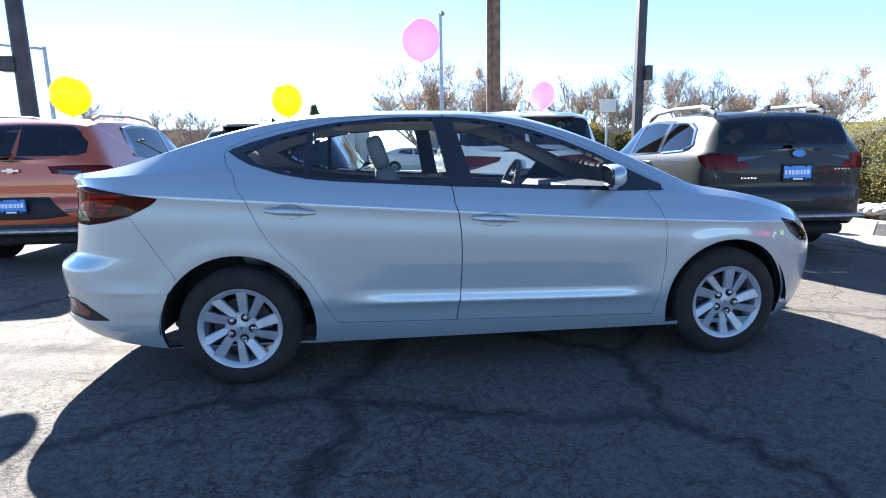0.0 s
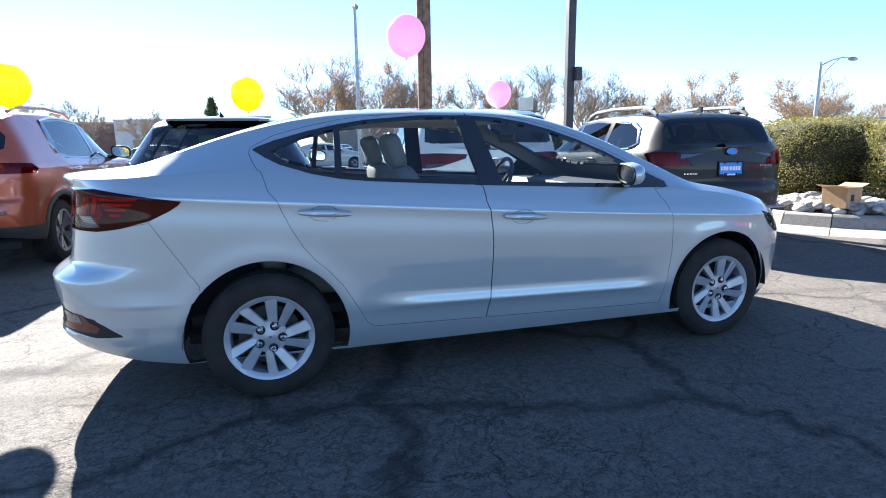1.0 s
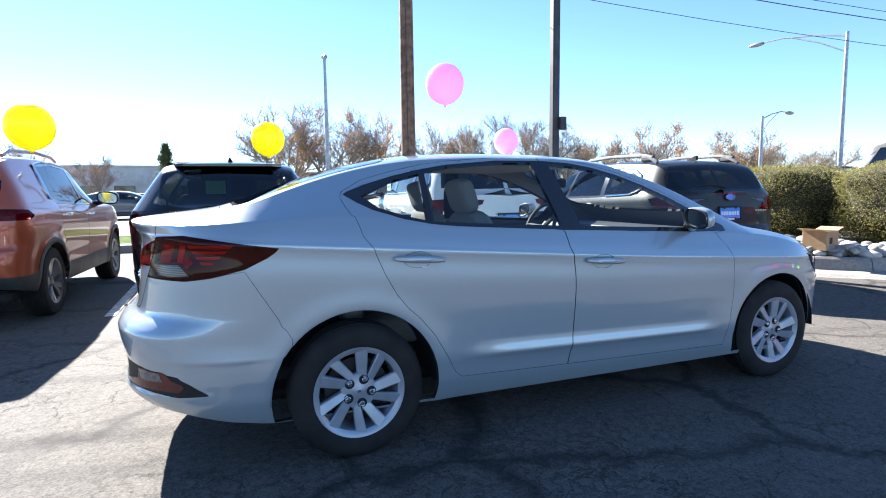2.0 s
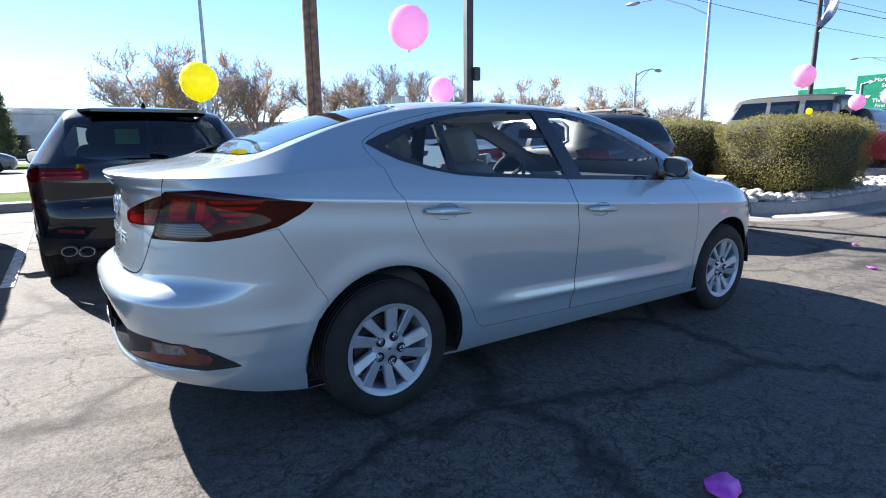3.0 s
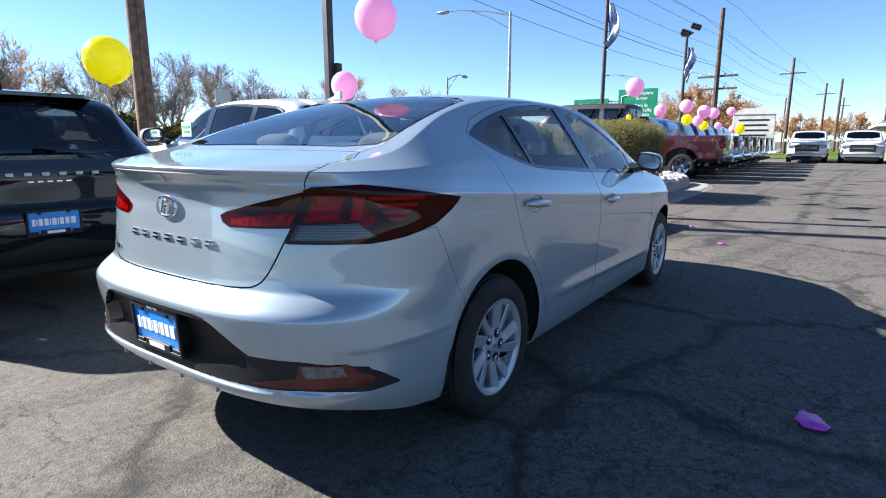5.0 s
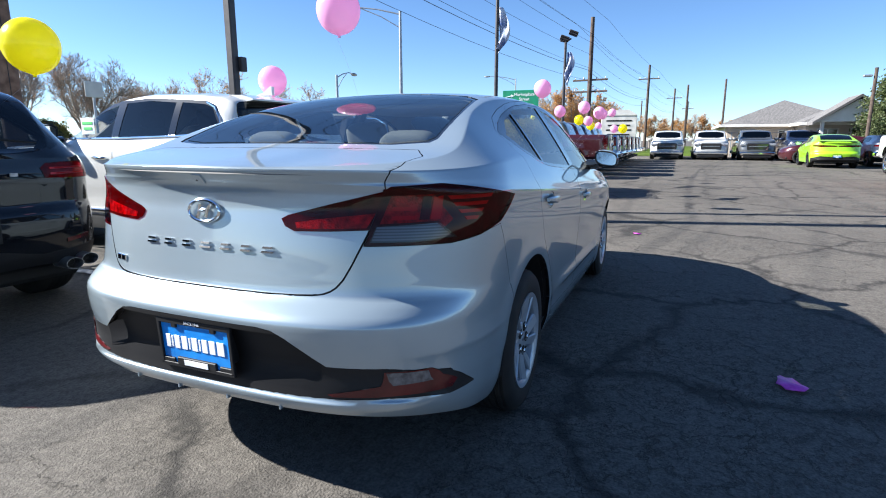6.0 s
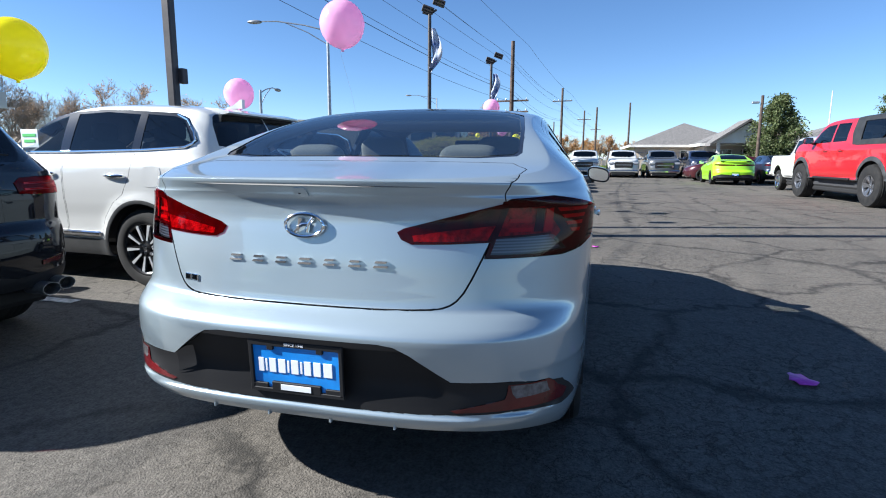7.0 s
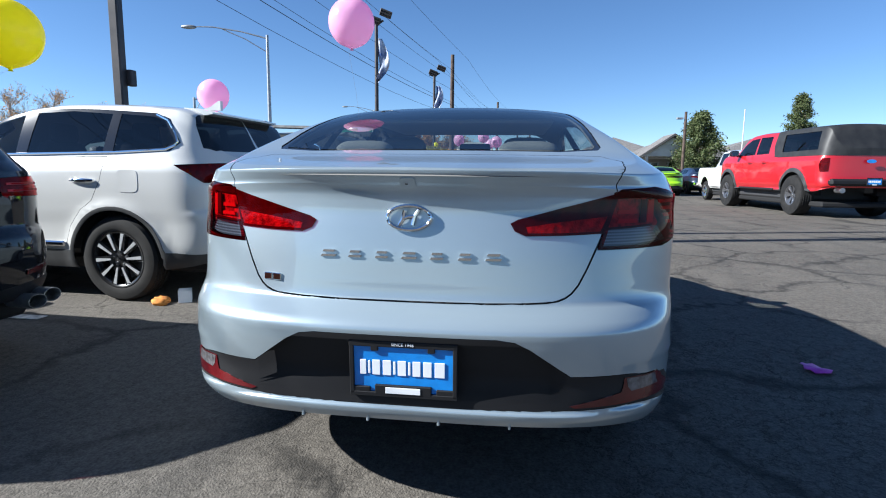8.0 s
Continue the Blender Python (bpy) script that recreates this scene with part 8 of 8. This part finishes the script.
# ---- road signs and boards ----
SIGN_GREEN = mat("green_sign_sheet", (0.01, 0.20, 0.10), 0.4)
mottle(SIGN_GREEN, 3, (0.008, 0.17, 0.085), (0.014, 0.23, 0.115))


def words(parent, text, size, m, material=WHITE_INK):
    cu = bpy.data.curves.new("words", "FONT")
    cu.body, cu.size, cu.extrude, cu.align_x, cu.align_y = text, size, 0.004, "CENTER", "CENTER"
    tmp = bpy.data.objects.new("words", cu)
    scene.collection.objects.link(tmp)
    me = bpy.data.meshes.new_from_object(tmp.evaluated_get(bpy.context.evaluated_depsgraph_get()))
    bpy.data.objects.remove(tmp)
    me.materials.clear()
    me.materials.append(material)
    return part("lettering", me, material, parent, "white sign lettering", m=m)


face = pose(0, 0, 0, 90, 0, -90)
sg = thing("road_sign", pose(33.0, 8.1, 0, 0, 0, 0), "green overhead road sign on steel posts", "sign", "road signs")
part("panel", Geo().box((0, 0, 3.45), (0.05, 2.35, 1.75), 0.02), SIGN_GREEN, sg)
for yy in (-0.8, 0.8):
    part("post", Geo().tube([(0.08, yy, 0), (0.08, yy, 4.2)], 0.06, 8), GALV, sg)
for txt, z, sz in (("Marketplace", 4.05, 0.27), ("Street", 3.76, 0.27), ("24th St", 3.32, 0.27), ("Thru Traffic", 3.04, 0.27), ("First Right", 2.78, 0.25)):
    words(sg, txt, sz, pose(-0.032, -0.25, z, 90, 0, -90))
part("arrow", Geo().tube([(-0.03, 0.95, 3.3), (-0.03, 0.95, 3.9), (-0.03, 0.6, 3.98)], 0.03, 6).prism([(0.0, -0.1), (0.2, 0), (0.0, 0.1)], -0.01, 0.01, pose(-0.03, 0.62, 3.98, 0, 0, -90)), WHITE_INK, sg, "white arrow")
part("lower_arrow", Geo().tube([(-0.03, 1.0, 2.75), (-0.03, 0.9, 3.05), (-0.03, 0.65, 3.25)], 0.03, 6).prism([(0.0, -0.1), (0.2, 0), (0.0, 0.1)], -0.01, 0.01, pose(-0.03, 0.66, 3.24, 0, -25, -90)), WHITE_INK, sg, "white arrow")
sg = thing("road_sign", pose(36.5, 12.3, 0, 0, 0, 0), "smaller green overhead road sign", "sign", "road signs")
part("panel", Geo().box((0, 0, 3.6), (0.05, 2.5, 1.0), 0.02), SIGN_GREEN, sg)
words(sg, "King Avenue W", 0.27, pose(-0.032, 0, 3.7, 90, 0, -90))
part("post", Geo().tube([(0.08, 0, 0), (0.08, 0, 4.0)], 0.07, 8), GALV, sg)
part("gantry", Geo().tube([(0.1, 0, 3.9), (0.1, -2.9, 3.9)], 0.06, 8).tube([(0.1, 0, 3.5), (0.1, -2.9, 3.5)], 0.05, 8), GALV, sg)

BOARD = mat("pale_sign_board", (0.62, 0.60, 0.55), 0.7)
mottle(BOARD, 1.5, (0.52, 0.50, 0.46), (0.68, 0.66, 0.62))
sg = thing("monument_sign", pose(56.0, 4.2, 0, 0, 0, 4), "pale board sign on a low stone base", "sign")
part("board", Geo().box((0, 0, 2.3), (0.3, 3.4, 2.6), 0.05), BOARD, sg)
part("base", Geo().box((0, 0, 0.5), (0.6, 3.8, 1.0), 0.06), CONCRETE, sg)
part("cap", Geo().prism([(-1.8, 0), (1.8, 0), (0.9, 0.55), (-0.9, 0.55)], -0.2, 0.2, pose(0, 0, 3.6, 0, 0, 90)), BOARD, sg)
for k in range(4):
    part("dark_bar", Geo().box((-0.16, 0, 3.1 - k * 0.45), (0.02, 2.4 - 0.3 * (k % 2), 0.14), 0.005), BLACK_PLASTIC, sg, "dark bar in place of lettering")
sg = thing("parking_sign", pose(8.0, 13.0, 0), "small pale sign on a thin post", "sign")
part("post", Geo().tube([(0, 0, 0), (0, 0, 2.6)], 0.035, 8), GALV, sg)
part("board", Geo().box((0, -0.04, 2.5), (0.5, 0.03, 0.4), 0.01), BOARD, sg)

# ---- buildings ----
STUCCO = mat("beige_stucco", (0.50, 0.42, 0.33), 0.9)
mottle(STUCCO, 0.6, (0.44, 0.37, 0.29), (0.55, 0.47, 0.38))
bump(STUCCO, 40, 0.3, 0.01)
SIDING = mat("pale_siding", (0.66, 0.63, 0.57), 0.7)
mottle(SIDING, 0.9, (0.58, 0.55, 0.50), (0.70, 0.68, 0.62))
SHINGLE = mat("grey_shingles", (0.15, 0.14, 0.135), 0.9)
tt = SHINGLE.node_tree
br = node(SHINGLE, "ShaderNodeTexBrick", Scale=3.0, Mortar_Size=0.02)
br.inputs["Color1"].default_value, br.inputs["Color2"].default_value, br.inputs["Mortar"].default_value = (0.13, 0.122, 0.118, 1), (0.19, 0.18, 0.172, 1), (0.07, 0.07, 0.07, 1)
tt.links.new(coords(SHINGLE), br.inputs["Vector"])
tt.links.new(br.outputs["Color"], bsdf(SHINGLE).inputs["Base Color"])
BROWN_WALL = mat("brown_brick_wall", (0.22, 0.13, 0.10), 0.9)
mottle(BROWN_WALL, 1.0, (0.18, 0.105, 0.08), (0.27, 0.165, 0.125))


def window_unit(parent, m, w, h):
    f = Geo()
    for c, s in (((0, 0, h / 2), (w + 0.1, 0.08, 0.07)), ((0, 0, -h / 2), (w + 0.16, 0.12, 0.07)), ((-w / 2, 0, 0), (0.07, 0.08, h)), ((w / 2, 0, 0), (0.07, 0.08, h)), ((0, 0, 0), (0.05, 0.06, h))):
        f.box(c, s, 0.01)
    wi = part("window", f, SIDING, parent, "white framed window", m=m)
    part("pane", Geo().box((0, 0.02, 0), (w, 0.015, h), 0), BLACK_GLOSS, wi, "dark pane")


def hip_house(m, lx, ly, wall_h, roof_h, label, wall_mat, wins):
    h = thing("house", m, label, "building", "houses")
    t = 0.2
    for nm, c, s in (("wall", (-lx / 2, 0, wall_h / 2), (t, ly, wall_h)), ("wall", (lx / 2, 0, wall_h / 2), (t, ly, wall_h)), ("wall", (0, -ly / 2, wall_h / 2), (lx - t, t, wall_h)), ("wall", (0, ly / 2, wall_h / 2), (lx - t, t, wall_h))):
        part(nm, Geo().box(c, s, 0.01), wall_mat, h)
    e = 0.55
    X, Y = lx / 2 + e, ly / 2 + e
    rx, ry = (max(0.0, X - Y), 0.0) if X > Y else (0.0, max(0.0, Y - X))
    vs = [(-X, -Y, wall_h), (X, -Y, wall_h), (X, Y, wall_h), (-X, Y, wall_h), (-rx, -ry, wall_h + roof_h), (rx, ry, wall_h + roof_h), (-X, -Y, wall_h - 0.16), (X, -Y, wall_h - 0.16), (X, Y, wall_h - 0.16), (-X, Y, wall_h - 0.16)]
    fs = [(0, 1, 5, 4), (2, 3, 4, 5), (1, 2, 5), (3, 0, 4)] if X > Y else [(0, 1, 4), (1, 2, 5, 4), (2, 3, 5), (3, 0, 4, 5)]
    part("roof", Geo().add(vs, fs + [(9, 8, 7, 6)]), SHINGLE, h, "grey shingle hip roof", 0)
    g = Geo()
    for c, s in (((0, -Y, wall_h - 0.08), (2 * X, 0.06, 0.18)), ((0, Y, wall_h - 0.08), (2 * X, 0.06, 0.18)), ((-X, 0, wall_h - 0.08), (0.06, 2 * Y, 0.18)), ((X, 0, wall_h - 0.08), (0.06, 2 * Y, 0.18))):
        g.box(c, s, 0.01)
    part("fascia", g, SIDING, h, "pale eaves board", 0)
    for yy in wins:
        window_unit(h, pose(-lx / 2 - t / 2 - 0.03, yy, 1.35, 0, 0, -90), 1.1, 1.1)
    return h


hip_house(pose(48, -8.6, 0), 9, 8, 2.3, 1.9, "beige stucco house with a grey hip roof", STUCCO, (-2.4, 0.2, 2.6))
hip_house(pose(43.5, -12.2, 0), 7.5, 6.5, 2.3, 1.6, "beige stucco house wing with a grey hip roof", STUCCO, (-1.9, 0.4, 2.2))
gb = hip_house(pose(48, -21.0, 0), 9, 11, 2.4, 1.7, "long beige house with a grey roof", STUCCO, (-3.6, -0.8, 2.4))
po = thing("porch", pose(39.0, -11.05, 0, 0, 0, -90), "white gabled porch with posts", "porch")
part("gable", Geo().prism([(-2.0, 2.3), (2.0, 2.3), (0, 3.6)], -1.2, 1.0), SIDING, po, "white gable")
part("gable_roof", Geo().add([(-2.3, -1.5, 2.12), (0, -1.5, 3.7), (2.3, -1.5, 2.12), (-2.3, 1.6, 2.12), (0, 1.6, 3.7), (2.3, 1.6, 2.12), (-2.3, -1.5, 2.28), (0, -1.5, 3.86), (2.3, -1.5, 2.28), (-2.3, 1.6, 2.28), (0, 1.6, 3.86), (2.3, 1.6, 2.28)], [(0, 1, 4, 3), (1, 2, 5, 4), (6, 7, 10, 9), (7, 8, 11, 10), (0, 6, 7, 1), (1, 7, 8, 2), (3, 9, 10, 4), (4, 10, 11, 5), (0, 3, 9, 6), (2, 5, 11, 8)]), SHINGLE, po, "", 0)
for x in (-1.7, 1.7):
    part("post", Geo().box((x, -1.0, 1.15), (0.2, 0.2, 2.3), 0.02), SIDING, po)
p = thing("utility_pole", pose(33.8, -10.6, 0), "wooden pole with a small lamp before the house", "pole", "utility poles")
part("pole", Geo().tube([(0, 0, 0), (0, 0, 4.9)], [0.10, 0.08], 10), WOOD_DARK, p)
part("lamp_head", Geo().box((0, 0.35, 4.5), (0.2, 0.4, 0.12), 0.03), GALV, p)
p = thing("flagpole", pose(42.5, -17.3, 0), "thin white flagpole before the house", "pole")
part("pole", Geo().tube([(0, 0, 0), (0, 0, 6.0)], [0.05, 0.03], 8), SIDING, p)
fence = thing("chain_link_fence", pose(43.2, 1.5, 0), "thin galvanised chain-link fence", "fence")
for k in range(16):
    part("post", Geo().tube([(0, -4 - 2.4 * k, 0), (0, -4 - 2.4 * k, 1.75)], 0.03, 6), GALV, fence)
part("top_rail", Geo().tube([(0, -4, 1.72), (0, -40, 1.72)], 0.022, 6), GALV, fence)


def store(m, lx, ly, h, label, wall_mat, marks):
    b = thing("store_building", m, label, "building", "stores")
    part("wall_block", Geo().box((0, 0, h / 2), (lx, ly, h), 0.03), wall_mat, b)
    part("parapet", Geo().box((0, 0, h + 0.12), (lx + 0.2, ly + 0.2, 0.24), 0.04), SIDING, b)
    for x, w, hh, z, mt, nm in marks:
        part(nm, Geo().box((x, -ly / 2 - 0.06, z), (w, 0.12, hh), 0.02), mt, b)


store(pose(-9.5, 78, 0), 16, 12, 4.6, "pale flat-roofed store across the road", SIDING, [(1.5, 3.0, 1.2, 3.2, BOARD, "sign_board"), (4.5, 2.2, 2.4, 1.2, BLACK_GLOSS, "shop_window"), (-1.5, 2.2, 2.4, 1.2, BLACK_GLOSS, "shop_window"), (-5.0, 2.2, 2.4, 1.2, BLACK_GLOSS, "shop_window")])
store(pose(-2.5, 80, 0), 6, 10, 5.2, "taller pale store front across the road", SIDING, [(0.0, 3.4, 1.2, 3.4, BOARD, "sign_board"), (0.0, 3.0, 2.4, 1.2, BLACK_GLOSS, "shop_window")])
store(pose(-35, 86, 0), 40, 14, 4.6, "long low brown store across the road", BROWN_WALL, [(8, 3, 1.0, 3.6, BOARD, "sign_board"), (-4, 5, 2.2, 1.2, BLACK_GLOSS, "shop_window")])
store(pose(26, 92, 0), 34, 14, 4.4, "long grey store across the road", CONCRETE, [(4, 3, 1.0, 3.4, BOARD, "sign_board"), (-6, 8, 2.2, 1.2, BLACK_GLOSS, "shop_window")])
store(pose(84, 96, 0), 30, 14, 5.0, "low beige store far along the road", STUCCO, [(0, 8, 2.2, 1.2, BLACK_GLOSS, "shop_window")])

# ---- balloons ----
def balloon_mat(name, c):
    m = mat(name, c, 0.22)
    bsdf(m).inputs["Subsurface Weight"].default_value = 0.0
    bsdf(m).inputs["Transmission Weight"].default_value = 0.0
    t = m.node_tree
    tl = t.nodes.new("ShaderNodeBsdfTranslucent")
    tl.inputs["Color"].default_value = (*c, 1)
    mx = t.nodes.new("ShaderNodeMixShader")
    mx.inputs["Fac"].default_value = 0.45
    out = t.nodes["Material Output"]
    t.links.new(bsdf(m).outputs[0], mx.inputs[1])
    t.links.new(tl.outputs[0], mx.inputs[2])
    t.links.new(mx.outputs[0], out.inputs["Surface"])
    return m


YELLOW = balloon_mat("yellow_latex", (0.95, 0.88, 0.0))
PINK = balloon_mat("pink_latex", (0.93, 0.56, 0.78))
STRING = mat("grey_ribbon", (0.45, 0.45, 0.47), 0.6)


def balloon(x, y, z, r, c, foot, label):
    t = thing("balloon", pose(x, y, z), label, "balloon", "balloons")
    prof = [(0.0005, r * 1.02)] + [(r * math.sin(a), r * (math.cos(a) * (1.02 if math.cos(a) > 0 else 1.08))) for a in np.linspace(0.12, math.pi * 0.93, 18)] + [(r * 0.08, -r * 1.11), (r * 0.05, -r * 1.14), (r * 0.08, -r * 1.19)]
    part("skin", Geo().lathe(prof, 28, pose(0, 0, 0, 90, 0, 0), False), c, t)
    if foot:
        f = Vector(foot) - Vector((x, y, z))
        a = Vector((0, 0, -r * 1.17))
        pts = [a + (f - a) * q + Vector((0.02 * math.sin(q * 9), 0.02 * math.cos(q * 7), -0.03 * math.sin(math.pi * q))) for q in np.linspace(0, 1, 9)]
        part("ribbon", Geo().tube(pts, 0.0006, 4), STRING, t, "thin pale ribbon")


for x, y, z, c, foot, w in [(1.12, 0.79, 2.06, PINK, (1.9, 0.95, 1.02), "pink"), (-0.11, 2.11, 1.73, YELLOW, (0.55, 4.9, 1.12), "yellow"), (2.69, 2.68, 1.82, PINK, (1.9, 5.0, 1.2), "pink"), (-1.72, 1.3, 1.70, YELLOW, (-2.5, 5.6, 1.15), "yellow"), (7.6, 0.85, 2.08, PINK, (8.6, 1.6, 0.26), "pink")]:
    balloon(x, y, z, 0.15, c, foot, f"{w} balloon tied by a thin ribbon")
for x, y, z, c, w in [(9.88, 0.98, 1.80, PINK, "pink"), (9.48, 0.41, 1.85, PINK, "pink"), (9.75, 0.14, 1.75, PINK, "pink"), (12.45, 0.41, 1.84, PINK, "pink"), (16.46, 0.61, 2.06, PINK, "pink"), (12.34, 0.97, 1.70, YELLOW, "yellow"), (14.20, 0.05, 1.51, YELLOW, "yellow"), (12.8, 0.81, 1.69, PINK, "pink"), (19.88, 1.46, 1.74, PINK, "pink"), (16.83, 0.56, 1.56, PINK, "pink"), (14.88, 1.04, 1.62, YELLOW, "yellow")]:
    foot = (min(x + 0.35, 13.5), max(y + 0.6, 1.7), 0.26) if x < 15 else (x + 0.7 - (x - 15.4) % 2.65, 1.0, 1.2)
    balloon(x, y, z, 0.122, c, foot, f"{w} balloon tied over the planted island" if x < 15 else f"{w} balloon tied to the parked row")
balloon(9.2, 1.40, 1.66, 0.05, YELLOW, (9.3, 1.6, 1.5), "small yellow balloon caught in the hedge")

# torn balloon scraps and litter on the asphalt
MAGENTA = mat("magenta_latex", (0.62, 0.06, 0.50), 0.35)
mottle(MAGENTA, 30, (0.50, 0.04, 0.40), (0.70, 0.10, 0.58))
for x, y, s, a in [(0.68, -2.02, 0.085, 20), (5.06, -1.02, 0.05, 70), (6.3, -0.45, 0.04, 10)]:
    rnd = random.Random(int(x * 100))
    g = Geo()
    n = 14
    g.v = [(0, 0, 0.02)] + [(s * (1.0 + 0.25 * rnd.uniform(-1, 1)) * math.cos(q), s * 0.62 * (1 + 0.25 * rnd.uniform(-1, 1)) * math.sin(q), 0.004 + 0.02 * rnd.random()) for q in np.linspace(0, 2 * math.pi, n, endpoint=False)]
    g.f = [(0, 1 + i, 1 + (i + 1) % n) for i in range(n)]
    ob = part("balloon_scrap", g, MAGENTA, angle=80, m=pose(x, y, 0.003, 0, 0, a))
    md = ob.modifiers.new("skin", "SOLIDIFY")
    md.thickness = 0.003
    tagged(ob, "crumpled magenta balloon scrap on the asphalt", "litter", "balloon scraps")
ORANGE_CLOTH = mat("orange_cloth", (0.55, 0.20, 0.03), 0.9)
mottle(ORANGE_CLOTH, 22, (0.40, 0.13, 0.02), (0.65, 0.27, 0.05))
g = Geo().ball((0, 0, 0.02), 1, 16, 10, (0.11, 0.07, 0.035))
g.v = [tuple(Vector(p) + Vector((0.02, 0.02, 0.012)) * noise.noise(Vector(p) * 30)) for p in g.v]
tagged(part("crumpled_glove", g, ORANGE_CLOTH, angle=60, m=pose(1.52, 2.55, 0, 0, 0, 20)), "crumpled orange work glove beside a tyre", "glove")
bx = thing("small_box", pose(1.62, 2.40, 0, 0, 0, 30), "small open white carton beside a tyre", "box")
g = Geo()
for c, s in (((0, -0.05, 0.05), (0.12, 0.003, 0.1)), ((0, 0.05, 0.05), (0.12, 0.003, 0.1)), ((-0.06, 0, 0.05), (0.003, 0.1, 0.1)), ((0.06, 0, 0.05), (0.003, 0.1, 0.1)), ((0, 0, 0.002), (0.12, 0.1, 0.003))):
    g.box(c, s, 0)
part("carton", g, WHITE_INK, bx)
